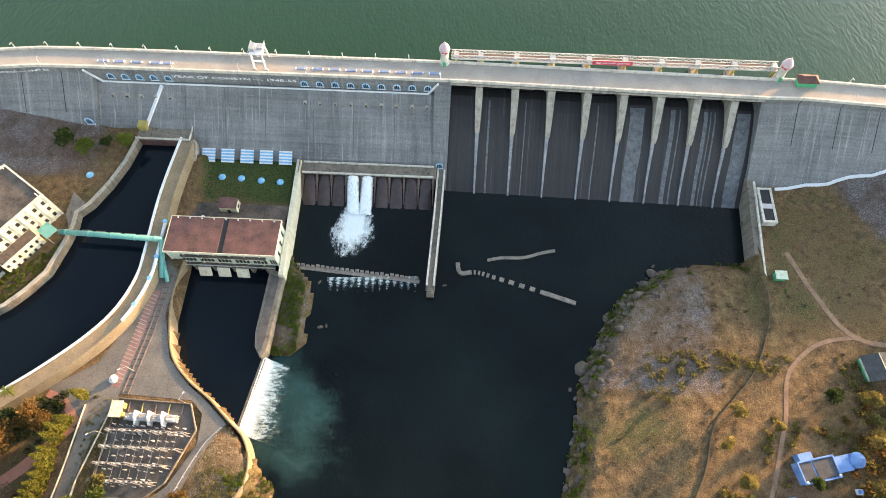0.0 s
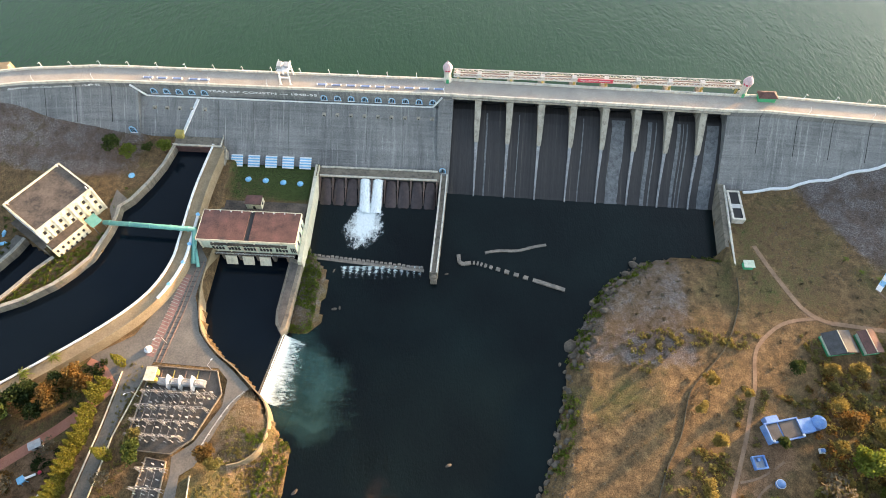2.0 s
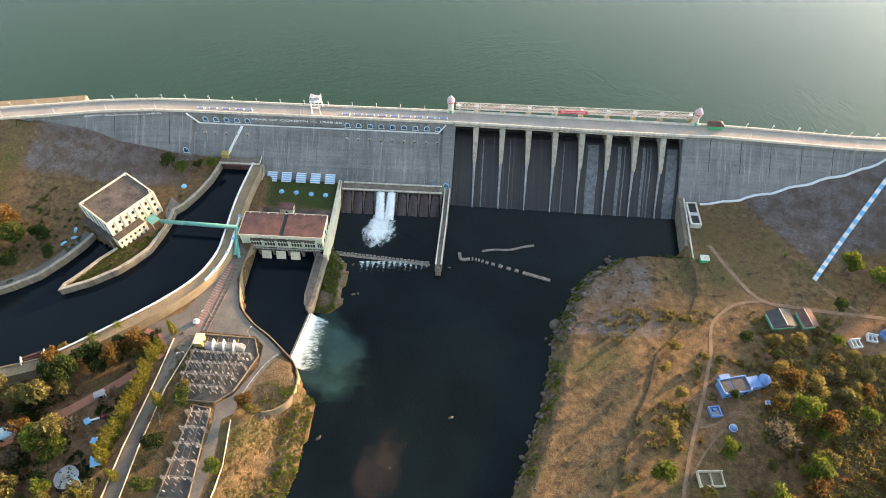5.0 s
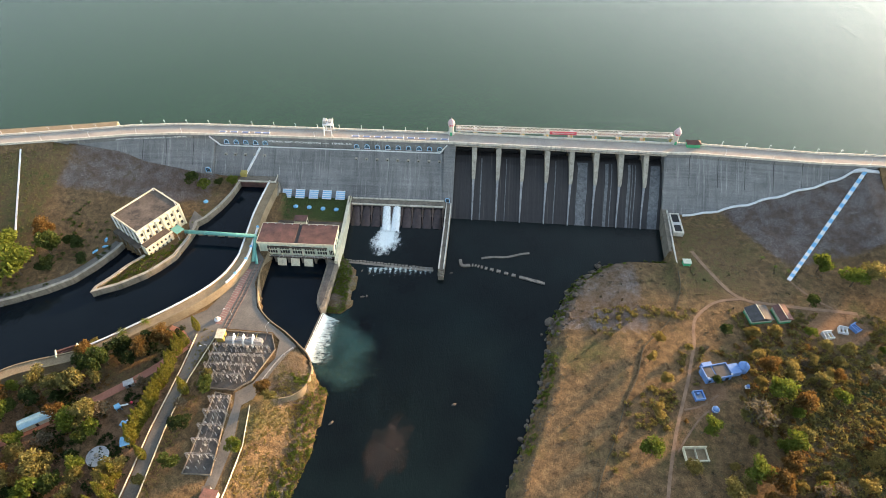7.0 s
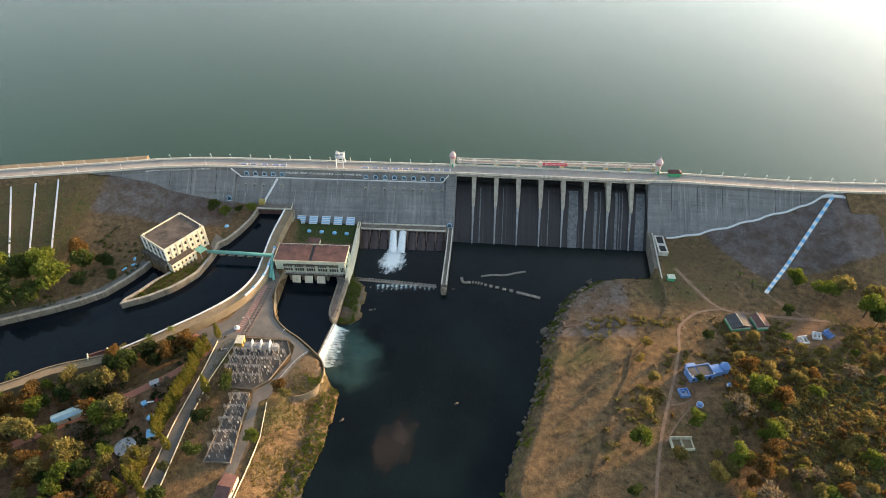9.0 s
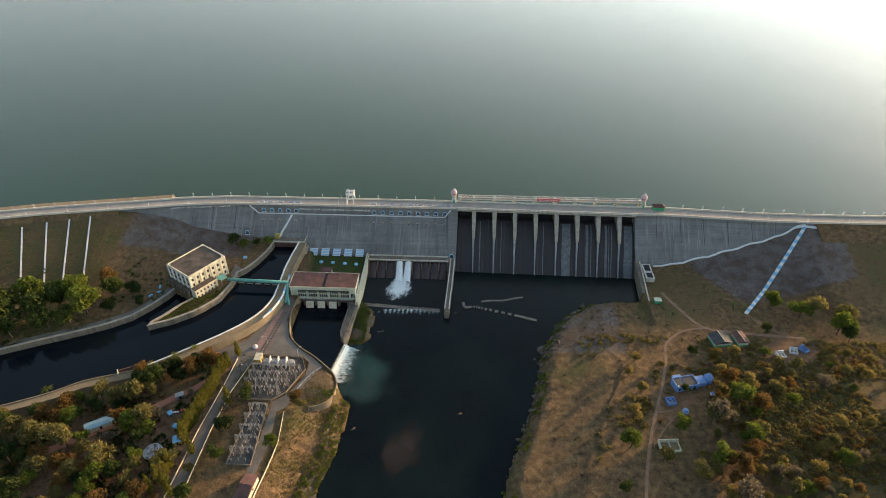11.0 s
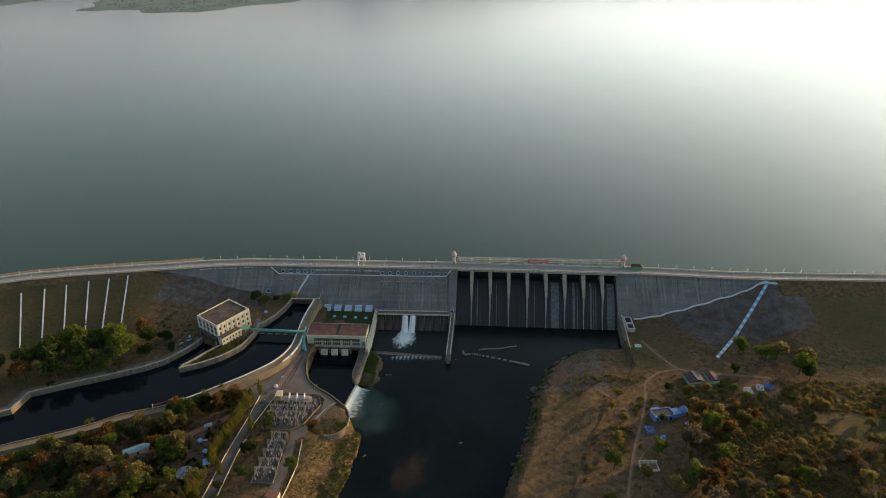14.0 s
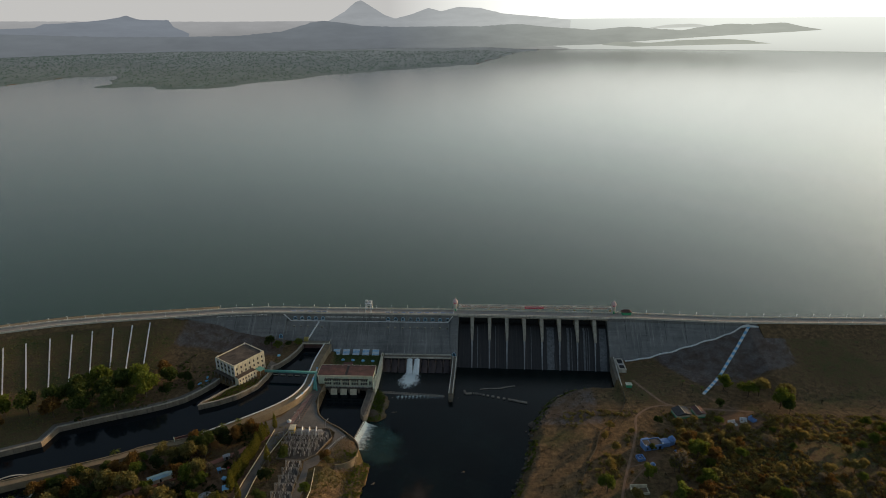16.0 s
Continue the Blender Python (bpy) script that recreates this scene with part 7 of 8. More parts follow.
def quick_mesh(name, V, tris):
    me = bpy.data.meshes.new(name)
    me.vertices.add(len(V))
    me.vertices.foreach_set("co", np.asarray(V, np.float32).ravel())
    me.loops.add(tris.size)
    me.loops.foreach_set("vertex_index", np.asarray(tris, np.int32).ravel())
    me.polygons.add(len(tris))
    me.polygons.foreach_set("loop_start", np.arange(0, tris.size, 3))
    me.update()
    return me


def lobed_points(lobes, per, rs):
    P = []
    for (x, y, z, r) in lobes:
        k = max(8, int(per * r * r))
        d = rs.normal(size=(k, 3))
        d /= np.linalg.norm(d, axis=1)[:, None]
        rad = r * rs.uniform(0.55, 1.08, (k, 1))
        P.append(np.array([[x, y, z]]) + d * rad * [1, 1, 0.8])
    return np.concatenate(P)


def trunk_bm(h, r, limbs, rs):
    bm = B()
    lathe(bm, [(r * 1.5, -0.4), (r, 0.4), (r * 0.75, h * 0.6), (r * 0.4, h)], 7)
    for (x, y, z, lr) in limbs:
        bar(bm, (0, 0, h * 0.55), (x * 0.8, y * 0.8, z), r * 0.5)
    return bm


def broad_tree(seed, tone, h=8.0, spread=4.4, per=34, leaf=0.55, bare=0.0):
    """Trunk, limbs and a ragged crown of leaf clumps, on an Empty; height h."""
    rs = np.random.RandomState(seed)
    n = rs.randint(6, 10)
    lobes = []
    for k in range(n):
        a, q = rs.uniform(0, 6.28), rs.uniform(0.25, 1.0)
        lobes.append((spread * 0.68 * q * math.cos(a), spread * 0.68 * q * math.sin(a), h * rs.uniform(0.48, 0.8), spread * rs.uniform(0.28, 0.5)))
    lobes.append((0, 0, h * 0.84, spread * 0.42))
    P = lobed_points(lobes, per, rs)
    P = P[rs.uniform(size=len(P)) > bare]
    V, T = clumps(P, rs.uniform(0.5, 1.0, len(P)) * leaf, rs)
    t = new("tree")
    part("trunk", trunk_bm(h * 0.62, 0.045 * h * 0.6, lobes, rs), M["bark"], t)
    part("crown", quick_mesh("crown", V, T), LEAF[tone], t)
    return t


def cypress(seed, tone="cypress", h=11.5):
    rs = np.random.RandomState(seed)
    n = 1100
    z = h * (0.06 + 0.94 * rs.uniform(size=n) ** 1.25)
    prof = np.interp(z / h, [0, 0.12, 0.35, 0.7, 1.0], [0.6, 1.6, 1.75, 1.0, 0.06])
    a = rs.uniform(0, 6.28, n)
    rad = prof * rs.uniform(0.55, 1.12, n) * (1 + 0.18 * np.sin(3 * a + seed))
    P = np.stack([rad * np.cos(a), rad * np.sin(a), z], -1)
    V, T = clumps(P, rs.uniform(0.22, 0.42, n), rs)
    V = V.copy()
    t = new("cypress_tree")
    bm = B()
    lathe(bm, [(0.25, -0.4), (0.18, 1.2), (0.05, h * 0.8)], 7)
    part("trunk", bm, M["bark"], t)
    part("crown", quick_mesh("crown", V, T), LEAF[tone], t)
    return t


def palm(seed, h=6.5):
    rs = np.random.RandomState(seed)
    t = new("palm_tree")
    bm = B()
    lathe(bm, [(0.32, -0.4), (0.24, 0.6), (0.2, h * 0.6), (0.17, h)], 8)
    part("trunk", bm, M["bark"], t)
    V, T = [], []
    for k in range(22):
        a, el, L = 2.4 * k + rs.uniform(-0.2, 0.2), rs.uniform(-0.2, 1.0), rs.uniform(2.2, 3.0)
        d = np.array([math.cos(a), math.sin(a), 0])
        sd = np.array([-math.sin(a), math.cos(a), 0])
        pts = [np.array([0, 0, h]) + d * L * u * math.cos(el * (1 - u)) + np.array([0, 0, L * (math.sin(el) * u - 0.75 * u * u)]) for u in np.linspace(0, 1, 6)]
        for i in range(5):
            w = 0.42 * math.sin(math.pi * (0.12 + 0.85 * (i + 0.5) / 5))
            for s in (-1, 1):
                q = len(V)
                V += [pts[i], pts[i + 1], pts[i + 1] + sd * s * w - np.array([0, 0, 0.18])]
                T.append((q, q + 1, q + 2))
    part("crown", quick_mesh("crown", np.array(V), np.array(T)), LEAF["bright"], t)
    return t


used = {}


def plant(key, maker, x, y, s, label, category="tree", group="", z=None):
    m = Matrix.Translation((x, y, (zg(x, y) if z is None else z) - 0.05)) @ Matrix.Rotation(prng.uniform(0, 6.28), 4, "Z")
    if key not in used:
        used[key] = maker()
        t = used[key]
        tagged(t, label, category, group)
    else:
        t = copy_thing(used[key], Matrix.Identity(4))
        tagged(t, label, category, group)
    t.matrix_basis = m @ Matrix.Diagonal((s, s, s * prng.uniform(0.9, 1.15), 1))
    return t


prng = random.Random(21)
TONE_LABEL = {"green": "leafy green tree with an uneven crown", "olive": "dusty olive tree with a ragged crown", "rust": "tree with rust-brown dry leaves", "dark": "dense dark green tree", "bright": "bright yellow-green tree in fresh leaf", "grey": "nearly bare grey-brown tree", "straw": "dry yellow-leaved thorn tree"}


def tree(x, y, s, tone, group=""):
    k = prng.randrange(4)
    s *= 1.35
    plant((tone, k), lambda: broad_tree(100 + 10 * k + len(tone), tone, per=44 if tone != "grey" else 26, bare=0.0 if tone != "grey" else 0.35), x, y, s, TONE_LABEL[tone], "tree", group)


CYP = [(-106.3, -122.6), (-108.8, -130.5), (-110.4, -135.6), (-111.2, -139.4), (-110.8, -143.9), (-111.0, -149.1), (-112.3, -153.2), (-112.4, -157.5), (-113, -161.1), (-112.6, -165), (-113.4, -168.6), (-113.9, -172.4), (-114.2, -176), (-101.0, -153.6), (-107.4, -181.8), (-114.4, -189.2), (-115, -193), (-116, -196.6), (-112, -198.6), (-117.5, -201), (-108.5, -202.5)]
CYP += [(-110.2, -132.8), (-111.2, -141.6), (-111.0, -146.4), (-111.8, -151.2), (-112.5, -155.3), (-112.9, -159.2), (-112.9, -163.2), (-113.1, -166.8), (-113.8, -170.5), (-114.2, -174.2)]
for k, (x, y) in enumerate(CYP):
    plant(("cyp", k % 3), lambda: cypress(7 + k % 3), x, y, prng.uniform(0.82, 1.05) if k else 0.85, "slender clipped cypress beside the garden road", "cypress", "cypress row")
for x, y, s in ((-136, -129.5, 0.9), (-143, -141.5, 0.85), (-128.5, -122.8, 0.85), (-189.5, -152.5, 1.15), (155.5, -66.5, 0.5), (160, -72, 0.45), (165, -75, 0.5), (-147, -148, 0.8)):
    plant(("palm", prng.randrange(2)), lambda: palm(3 + prng.randrange(9)), x, y, s, "coconut palm with drooping fronds", "palm", "palms")

GARDEN = [(-135.6, -137.6, 0.9, "dark"), (-140, -146.8, 0.9, "green"), (-143.8, -154, 1.1, "olive"), (-148.2, -139, 0.8, "rust"), (-124.7, -136.6, 0.9, "rust"), (-119.8, -129.1, 0.8, "rust"), (-132.4, -134.4, 0.8, "dark"), (-134.5, -168.4, 1.15, "olive"), (-139.8, -172.1, 1.0, "bright"), (-129.6, -165.1, 0.8, "grey"), (-119.3, -151.9, 0.6, "grey"), (-145.9, -144.9, 0.9, "dark"), (-92.3, -151.9, 0.85, "green"), (-96.9, -169.1, 0.75, "dark"), (-99.2, -160.8, 0.6, "grey"), (-69.7, -151.4, 0.7, "rust"), (-67, -154, 0.55, "olive"), (-74.3, -175.5, 0.6, "bright"), (-148.4, -133.2, 0.6, "olive"), (-153.4, -156.1, 1.0, "olive"), (-173.6, -170.2, 1.0, "rust"), (-176.4, -181, 1.25, "olive"), (-163.2, -182, 1.3, "olive"), (-146.4, -168.5, 0.9, "rust"), (-144.1, -188.8, 1.05, "olive"), (-142.2, -203.1, 0.9, "bright"), (-144.9, -195.8, 0.8, "rust"), (-134.9, -194.7, 0.9, "green"), (-124.4, -131.5, 0.8, "dark"), (-96.7, -184.2, 0.7, "green"), (-100.9, -203.3, 0.8, "green"), (-170.7, -188.6, 0.9, "rust"), (-147, -178.6, 0.7, "grey"), (-105.2, -192, 0.5, "olive"), (-181.2, -168.8, 0.9, "rust"), (-190.5, -175.3, 1.0, "olive"), (-115.5, -131, 0.75, "rust"), (-128.5, -141.5, 0.8, "dark"), (-137.5, -151.5, 0.7, "olive"), (-93.6, -146.6, 0.6, "olive"), (-160, -162, 0.8, "dark"), (-165.5, -166, 0.7, "green"), (-167, -195, 1.0, "olive"), (-155, -200, 0.9, "rust"), (-185, -190, 1.1, "dark"), (-196, -184, 1.0, "rust"), (-200, -197, 1.1, "olive"), (-212, -186, 1.0, "rust"), (-214, -200, 1.1, "green"), (-128, -200, 0.7, "olive"), (-176, -160, 0.7, "dark"), (-186, -166, 0.8, "green"), (-150, -160.5, 0.6, "dark")]
rg = random.Random(77)
while len(GARDEN) < 105:
    x, y = rg.uniform(-235, -116), rg.uniform(-214, -128)
    ok = y < -140 - 0.47 * (-145 - x) * (x < -145) and dist_line(np.array(x), np.array(y), [(-108.5, -131.5), (-119, -144), (-136, -158.5), (-152, -170), (-175, -186)]) > 4 and dist_line(np.array(x), np.array(y), CANAL_R) > 9
    if ok and math.hypot(x + 125, y + 182) > 7 and math.hypot(x + 155, y + 169) > 7 and not (-130 < x < -115 and -180 < y < -150) and math.hypot(x + 231, y + 182) > 19 and min(math.hypot(x - g[0], y - g[1]) for g in GARDEN) > 4.5:
        GARDEN.append((x, y, rg.uniform(0.6, 1.0), rg.choice(("straw", "olive", "rust", "green", "bright", "olive", "bright", "dark"))))
for x, y, s, tone in GARDEN:
    tree(x, y, s, tone, "garden trees")
for x, y, s, tone in [(-196.6, -74.6, 0.85, "rust"), (-189.4, -86, 0.9, "green"), (-207, -90.7, 1.2, "olive"), (-198.2, -98.5, 1.25, "olive"), (-203.5, -106.6, 1.0, "dark"), (-220.3, -104.1, 1.25, "dark"), (-212.5, -111, 1.0, "dark"), (-231.6, -92, 1.2, "olive"), (-178.3, -80, 0.7, "dark"), (-216.4, -94, 1.1, "green"), (-240, -102, 1.3, "dark"), (-250, -112, 1.2, "dark"), (-232, -112, 1.2, "green"), (-262, -120, 1.2, "dark"), (-245, -122, 1.1, "rust"), (-275, -128, 1.3, "olive"), (-228, -119, 1.0, "dark"), (-288, -136, 1.2, "dark"), (-268, -140, 1.1, "rust"), (-136.3, -31.5, 0.75, "green"), (-131.5, -33, 0.6, "bright"), (-116.5, -29.8, 0.6, "bright"), (-124, -31, 0.5, "green"), (-172, -90, 0.6, "dark"), (-186, -95, 0.8, "dark"), (-184, -78, 0.6, "green")]:
    tree(x, y, s * (1.3 if x < -186 else 1.0), {"dark": "green", "olive": "bright"}.get(tone, tone) if x < -186 else tone, "canal bank trees")
EAST = [(180.7, -71.8, 0.95, "bright"), (193, -80.5, 1.15, "bright"), (200.3, -78.9, 1.2, "olive"), (207.5, -92.9, 1.25, "bright"), (210.6, -99, 1.0, "green"), (169.6, -93.7, 0.7, "green"), (215, -84, 1.1, "olive"), (126.5, -111.9, 0.6, "dark"), (96.2, -117.2, 0.6, "straw"), (108.5, -121.4, 0.4, "straw"), (95.6, -138, 0.6, "straw"), (89.4, -152.3, 0.6, "straw"), (84.2, -170.1, 0.95, "bright"), (139.2, -143.7, 1.1, "bright"), (147, -149, 0.9, "rust"), (125.6, -154.7, 1.35, "grey"), (108.3, -159.2, 0.8, "bright"), (137.3, -163.9, 0.9, "bright"), (119.9, -176.8, 1.0, "bright"), (128.7, -180.4, 0.9, "rust"), (109.8, -182.7, 0.8, "straw"), (133.4, -173.4, 0.9, "rust"), (77.1, -191.9, 0.6, "green"), (97, -176, 0.7, "straw"), (138.8, -129.1, 0.8, "rust"), (125, -196, 1.2, "grey"), (116, -137.6, 0.45, "green"), (91, -128, 0.5, "straw"), (147, -132, 0.8, "straw")]
for x, y, s, tone in EAST:
    tree(x, y, s, tone, "east bank trees")
cnt = 0
while cnt < 200:
    x, y = prng.uniform(112, 262), prng.uniform(-218, -108)
    if y > -118 and 165 < x < 195 or (x < 128 and y > -150) or min(math.hypot(x - a, y - b) for a, b in ((119, -133), (108, -144), (113, -150), (101, -169), (178, -107), (144, -101), (154, -100))) < 8:
        continue
    if prng.random() > 0.35 + 0.65 * float(wob(np.array(x), np.array(y), 28, 12)):
        continue
    tone = prng.choice(("olive", "olive", "straw", "grey", "rust", "bright", "straw"))
    tree(x, y, prng.uniform(0.32, 0.72), tone, "east bank scrub trees")
    cnt += 1


def scrub(name, n, area, size, seed, tone, label, test=None, lift=0.42, dens=26):
    """Low bushes: many leaf clumps gathered into mounds, one mesh."""
    rs = np.random.RandomState(seed)
    X, Y = rs.uniform(area[0], area[1], n), rs.uniform(area[2], area[3], n)
    Zs = height(X[None], Y[None])[0]
    keep = Zs > -1.0 if area[2] < -1000 else Zs > 0.15
    if test is not None:
        keep &= test(X, Y)
    P, S = [], []
    for x, y, z in zip(X[keep], Y[keep], Zs[keep]):
        r = size * rs.uniform(0.5, 1.2)
        d = rs.normal(size=(dens, 3))
        d /= np.linalg.norm(d, axis=1)[:, None]
        q = d * rs.uniform(0.4, 1.0, (dens, 1)) * r
        q[:, 2] = np.abs(q[:, 2]) * 0.8 + 0.1
        P.append(q + [x, y, z])
        S.append(rs.uniform(0.5, 1.0, dens) * r * lift)
    V, T = clumps(np.concatenate(P), np.concatenate(S), rs)
    return tagged(part(name, quick_mesh(name, V, T), LEAF[tone]), label, "bushes", kind="stuff")


off_track = lambda X, Y: np.minimum.reduce([dist_line(X, Y, t) for t in TRACK]) > 2.5
clear = lambda X, Y: off_track(X, Y) & (np.hypot(X - 119, Y + 134) > 10) & (np.hypot((X - 178) / 1.5, Y + 107) > 9) & (np.hypot(X - 148, Y + 101) > 10) & (np.hypot(X - 101, Y + 169) > 5)
east = lambda X, Y: clear(X, Y) & (wob(X, Y, 20, 15) + 0.35 * sstep(115, 150, X) > 0.55)
scrub("scrub_olive", 4200, (70, 300, -235, -98), 1.5, 31, "olive", "dusty olive scrub on the east bank", east)
scrub("scrub_straw", 4200, (85, 300, -235, -98), 1.1, 32, "straw", "dry yellow scrub on the east bank", east)
scrub("scrub_rust", 1600, (95, 300, -235, -105), 1.5, 33, "rust", "dry rust-brown scrub on the east bank", east)
scrub("scrub_grey", 1500, (50, 300, -235, -70), 0.8, 34, "grey", "bare thorny scrub on the east bank", clear)
scrub("shore_bushes", 4600, (25, 112, -210, -62), 1.1, 35, "bright", "green bushes along the river's edge", lambda X, Y: (dist_line(X, Y, RIVER, True) < 5.5) & (wob(X, Y, 9, 17) > 0.4))
scrub("shore_reeds", 600, (25, 112, -210, -62), 1.1, 36, "bright", "bright reeds along the river's edge", lambda X, Y: dist_line(X, Y, RIVER, True) < 4.5)
scrub("islet_bushes", 1100, (-59, -45, -106, -62), 0.75, 37, "bright", "green bushes on the islet below the sluices", lambda X, Y: inside(X, Y, ISLET) & (wob(X, Y, 8, 18) > 0.35))
scrub("west_shore_rust", 1600, (-74, -45, -212, -148), 0.5, 58, "straw", "dry golden grass on the west shore", lambda X, Y: wob(X, Y, 11, 29) > 0.4)
scrub("west_shore_grass", 1500, (-72, -42, -212, -140), 0.55, 38, "olive", "yellowed grass on the west shore", lambda X, Y: wob(X, Y, 9, 19) > 0.45)
scrub("west_shore_bushes", 700, (-62, -43, -212, -142), 0.9, 39, "bright", "green growth along the west shore", lambda X, Y: dist_line(X, Y, RIVER, True) < 9)
garden_ok = lambda X, Y: ~inside(X, Y, CANAL) & (dist_line(X, Y, CANAL_R) > 6.5) & (dist_line(X, Y, [(-108.5, -131.5), (-119, -144), (-136, -158.5), (-152, -170), (-175, -186)]) > 2.6)
scrub("garden_bushes", 2600, (-230, -113, -215, -122), 1.4, 40, "dark", "dark garden shrubs between the paths", lambda X, Y: garden_ok(X, Y) & (wob(X, Y, 12, 20) > 0.5))
scrub("garden_rust", 1100, (-230, -113, -215, -122), 1.2, 41, "rust", "dry brown garden shrubs", lambda X, Y: garden_ok(X, Y) & (wob(X, Y, 12, 21) > 0.55))
scrub("verge_grass", 500, (-104, -94, -205, -122), 0.5, 42, "olive", "tall grass along the road verge", lambda X, Y: X < -97.5 - 0.12 * (-122 - Y) + 6)
scrub("canal_flowers", 1000, (-158, -129, -105, -70), 0.75, 43, "bright", "flowering shrubs on the canal island", lambda X, Y: inside(X, Y, CANAL_L[6:] + ISLE_L[1:]))
scrub("canal_flowers_rust", 160, (-158, -129, -105, -70), 0.6, 44, "rust", "reddish shrubs on the canal island", lambda X, Y: inside(X, Y, CANAL_L[6:] + ISLE_L[1:]))
scrub("slope_grass", 2600, (-345, -205, -135, -20), 0.5, 45, "olive", "tufts of dry grass on the embankment", lambda X, Y: ~inside(X, Y, CANAL))
scrub("bench_bushes", 600, (-240, -118, -118, -50), 1.1, 46, "green", "green bushes on the canal bench", lambda X, Y: ~inside(X, Y, CANAL) & (dist_line(X, Y, BANK_L) > 1.5) & (np.hypot(X + 147, Y + 64) > 17) & (wob(X, Y, 12, 23) > 0.5))
scrub("outer_scrub_west", 2600, (-420, -120, -330, -205), 2.2, 47, "dark", "dark scrub beyond the garden", lambda X, Y: ~inside(X, Y, CANAL), 0.5, 14)
scrub("outer_scrub_east", 2600, (60, 420, -330, -215), 2.2, 48, "olive", "dusty scrub beyond the east bank", None, 0.5, 14)
# emission paints haze over the far leaves, close to the shore's tone
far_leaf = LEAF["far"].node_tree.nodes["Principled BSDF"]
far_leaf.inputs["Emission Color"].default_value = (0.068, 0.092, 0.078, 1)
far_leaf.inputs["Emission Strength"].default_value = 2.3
scrub("far_woods", 16000, (-3000, 700, 1500, 3900), 6.0, 49, "far", "far woods on the opposite shore, haze painted as glow", lambda X, Y: height(X[None], Y[None])[0] > 25.4, 0.6, 5)


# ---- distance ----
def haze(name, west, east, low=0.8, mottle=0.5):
    """Hazy distance: haze painted as emission, from a western to a brighter eastern tone, a little deeper near the
    ground.
    """
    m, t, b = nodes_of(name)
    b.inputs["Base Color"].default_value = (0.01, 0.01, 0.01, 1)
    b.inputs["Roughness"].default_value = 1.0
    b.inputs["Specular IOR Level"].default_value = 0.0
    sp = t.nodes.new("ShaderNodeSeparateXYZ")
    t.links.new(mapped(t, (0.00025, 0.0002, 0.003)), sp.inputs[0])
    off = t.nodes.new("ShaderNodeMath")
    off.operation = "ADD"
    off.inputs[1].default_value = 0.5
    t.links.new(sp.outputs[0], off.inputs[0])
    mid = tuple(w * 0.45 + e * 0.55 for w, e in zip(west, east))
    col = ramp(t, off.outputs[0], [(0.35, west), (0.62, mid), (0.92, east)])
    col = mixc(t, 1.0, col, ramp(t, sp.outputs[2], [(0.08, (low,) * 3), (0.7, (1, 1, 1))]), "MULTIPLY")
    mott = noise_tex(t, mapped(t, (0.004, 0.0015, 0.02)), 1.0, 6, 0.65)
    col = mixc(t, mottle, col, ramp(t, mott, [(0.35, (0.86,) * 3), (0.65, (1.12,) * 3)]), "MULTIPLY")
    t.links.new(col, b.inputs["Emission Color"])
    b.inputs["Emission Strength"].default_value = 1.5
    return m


def skyline(name, profile, bottom, radius, mat, label, jag=3.0, seed=0):
    """A distant ridge on a ring about the valley: profile of (degrees east of north, height)."""
    bm = B()
    a0, a1 = profile[0][0], profile[-1][0]
    n = int((a1 - a0) * 8)
    prev = None
    for k in range(n + 1):
        a = a0 + (a1 - a0) * k / n
        z = float(np.interp(a, [p[0] for p in profile], [p[1] for p in profile])) + jag * noise.noise(Vector((a * 2.3, seed, 0))) + 0.5 * jag * noise.noise(Vector((a * 9, seed, 2)))
        zb = float(np.interp(a, [p[0] for p in bottom], [p[1] for p in bottom]))
        x, y = 14 + radius * math.sin(radians(a)), -430 + radius * math.cos(radians(a))
        cur = (bm.verts.new((x, y, zb)), bm.verts.new((x, y, max(zb + 0.5, z))))
        if prev:
            bm.faces.new((prev[0], cur[0], cur[1], prev[1]))
        prev = cur
    return tagged(part(name, bm, mat), label, "backdrop", kind="structure")


LOWB = [(-60, 15), (60, 15)]
# emissive sky ring, its east raised to brighten the lake's reflection
skyline("backdrop_sky", [(-60, 500), (60, 500)], LOWB, 4800, haze("haze_sky", (0.58, 0.55, 0.54), (1.9, 1.86, 1.74), 1.0, 0.0), "glowing ring standing in for pale hazy sky at the horizon", 0, 0)
# the far water's shine is emission too, brightest to the east
skyline("backdrop_water", [(-3, 234), (60, 226)], LOWB, 4790, haze("haze_water", (0.3, 0.32, 0.33), (0.98, 0.97, 0.9), 0.72, 0.05), "far reservoir water with its hazy shine painted as glow", 0, 6)
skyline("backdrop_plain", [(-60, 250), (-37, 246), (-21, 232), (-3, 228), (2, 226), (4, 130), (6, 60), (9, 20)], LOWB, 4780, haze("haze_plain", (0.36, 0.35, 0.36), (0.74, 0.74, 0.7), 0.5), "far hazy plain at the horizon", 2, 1)
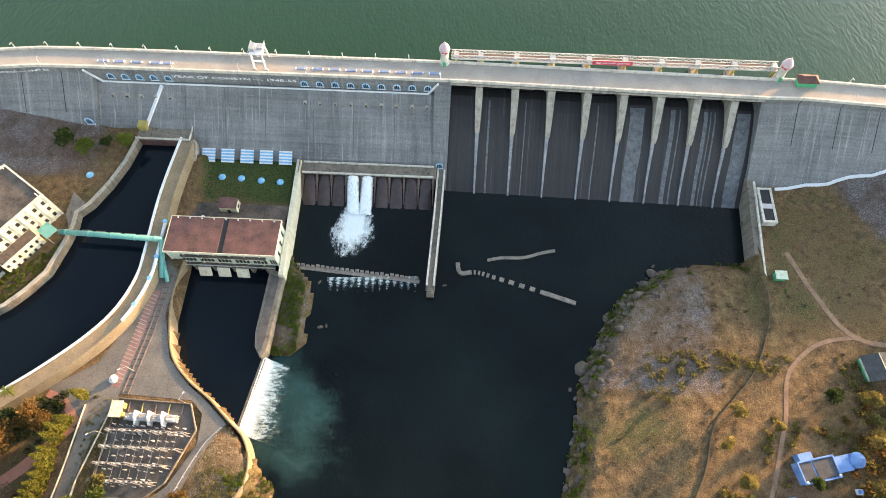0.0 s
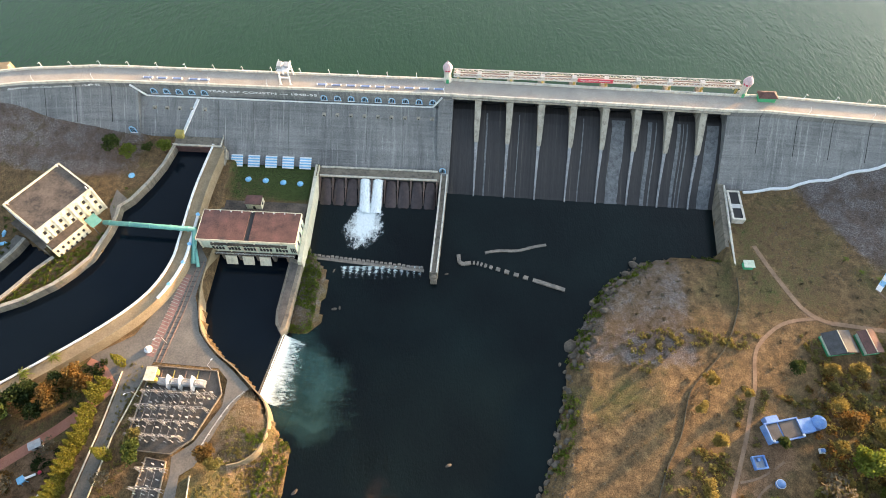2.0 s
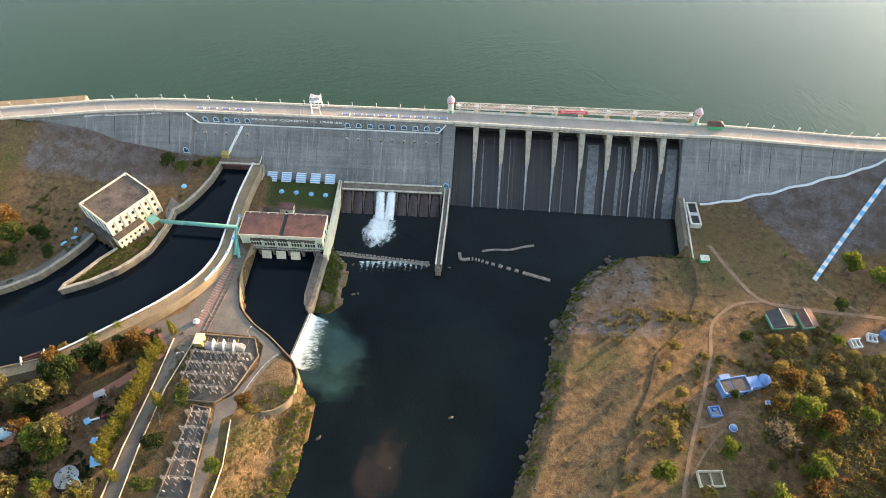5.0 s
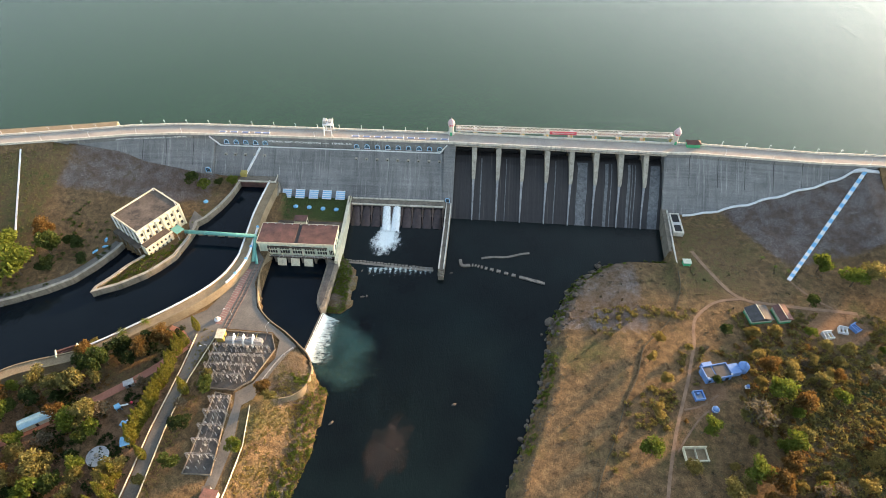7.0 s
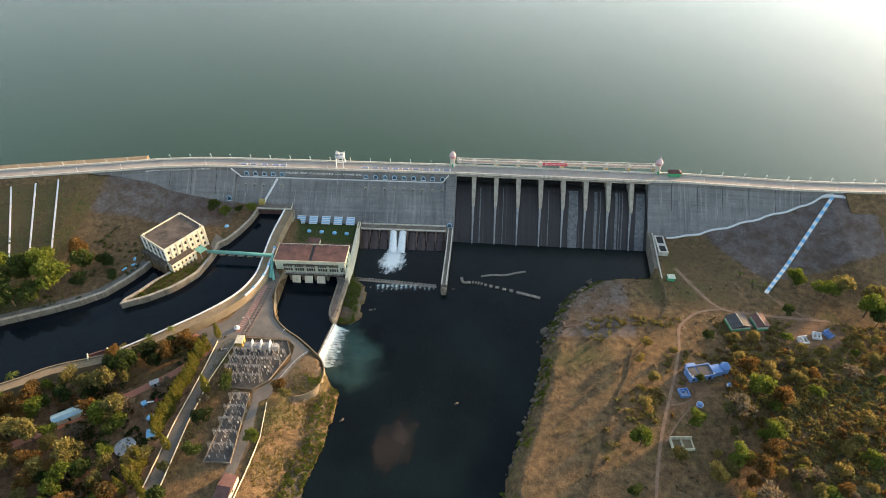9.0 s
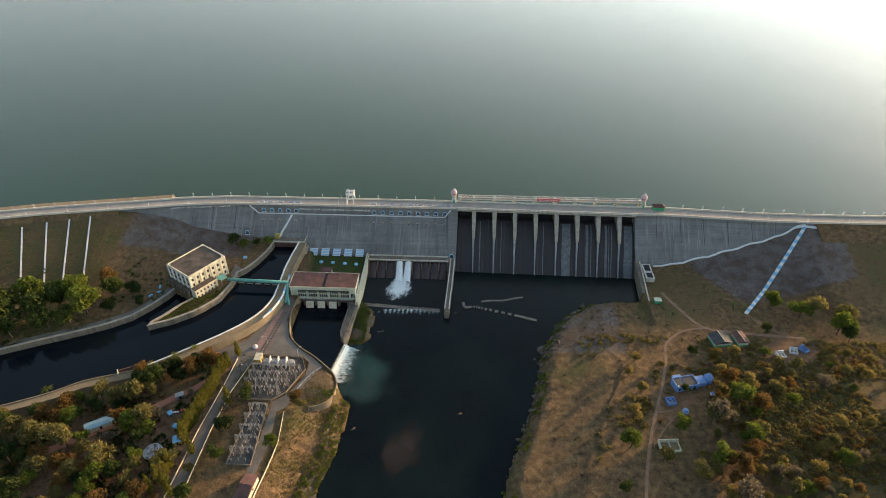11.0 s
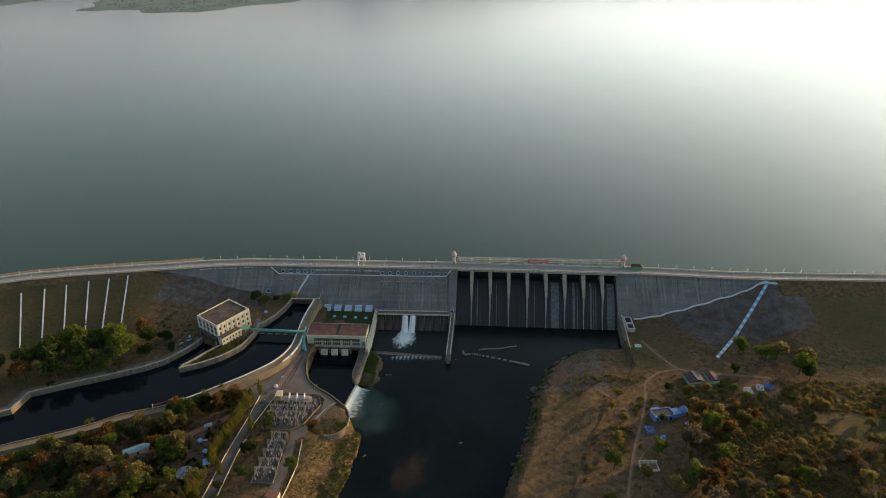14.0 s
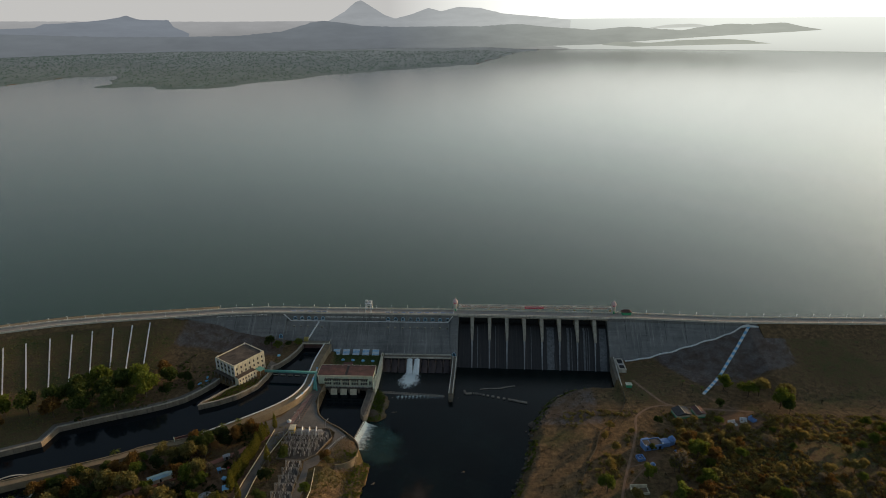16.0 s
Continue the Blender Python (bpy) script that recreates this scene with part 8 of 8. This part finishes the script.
skyline("backdrop_peak", [(-15.5, 185), (-12.6, 228), (-11.1, 295), (-10.2, 355), (-9.7, 369), (-9.1, 339), (-7.7, 267), (-6.8, 243), (-5.3, 273), (-3.9, 314), (-2.8, 290), (-1.3, 319), (0.6, 310), (2.6, 271), (6, 246), (8.4, 225)], [(-20, 100), (10, 100)], 4770, haze("haze_peak", (0.33, 0.335, 0.355), (0.72, 0.71, 0.67), 0.9), "pointed blue peak standing out of the haze", 2, 2)
skyline("backdrop_mesa", [(-44, 190), (-36.8, 202), (-34.7, 206), (-34.1, 228), (-32.9, 230), (-30.5, 245), (-29.3, 258), (-28.4, 275), (-27.6, 250), (-26.5, 246), (-25.4, 245), (-25.1, 202), (-24, 160)], [(-44, 100), (-20, 100)], 4765, haze("haze_mesa", (0.2, 0.215, 0.25), (0.5, 0.5, 0.5), 0.9), "flat-topped hill in blue haze", 2, 3)
skyline("backdrop_hills", [(-60, 160), (-36.9, 172), (-29.6, 144), (-25.5, 138), (-20.2, 138), (-16.5, 164), (-14, 222), (-13.1, 232), (-11.6, 220), (-9.7, 196), (-6.8, 186), (-2.8, 187), (0.7, 185), (3.1, 198), (4.3, 198), (6.1, 181), (10.4, 157), (13.2, 178), (15, 166), (17.5, 151), (18.9, 173), (21, 193), (22.7, 189), (25, 199), (26, 178), (27.6, 155)], [(-58, 15), (0, 15), (3.2, 24), (6.1, 46), (10.9, 58), (15.1, 85), (21.6, 122), (25.5, 141), (27.6, 154)], 4760, haze("haze_hills", (0.175, 0.188, 0.21), (0.47, 0.47, 0.42), 0.82), "long wooded hills beyond the reservoir", 4, 4)
skyline("backdrop_island", [(11.2, 58), (12.3, 77), (15.1, 70), (17.8, 89), (20.8, 97), (22.4, 91), (23.5, 77), (24.3, 71)], [(11.2, 54), (13.8, 43), (17.4, 52), (24.3, 70)], 4750, haze("haze_island", (0.28, 0.29, 0.28), (0.46, 0.46, 0.4), 0.9), "low wooded island far out on the reservoir", 3, 5)
skyline("backdrop_islet", [(15, 170), (16.3, 188), (18.5, 194), (19.8, 175)], [(15, 166), (19.8, 172)], 4772, haze("haze_islet", (0.4, 0.4, 0.4), (0.66, 0.65, 0.6), 0.9), "faint islet far out in the haze", 2, 7)
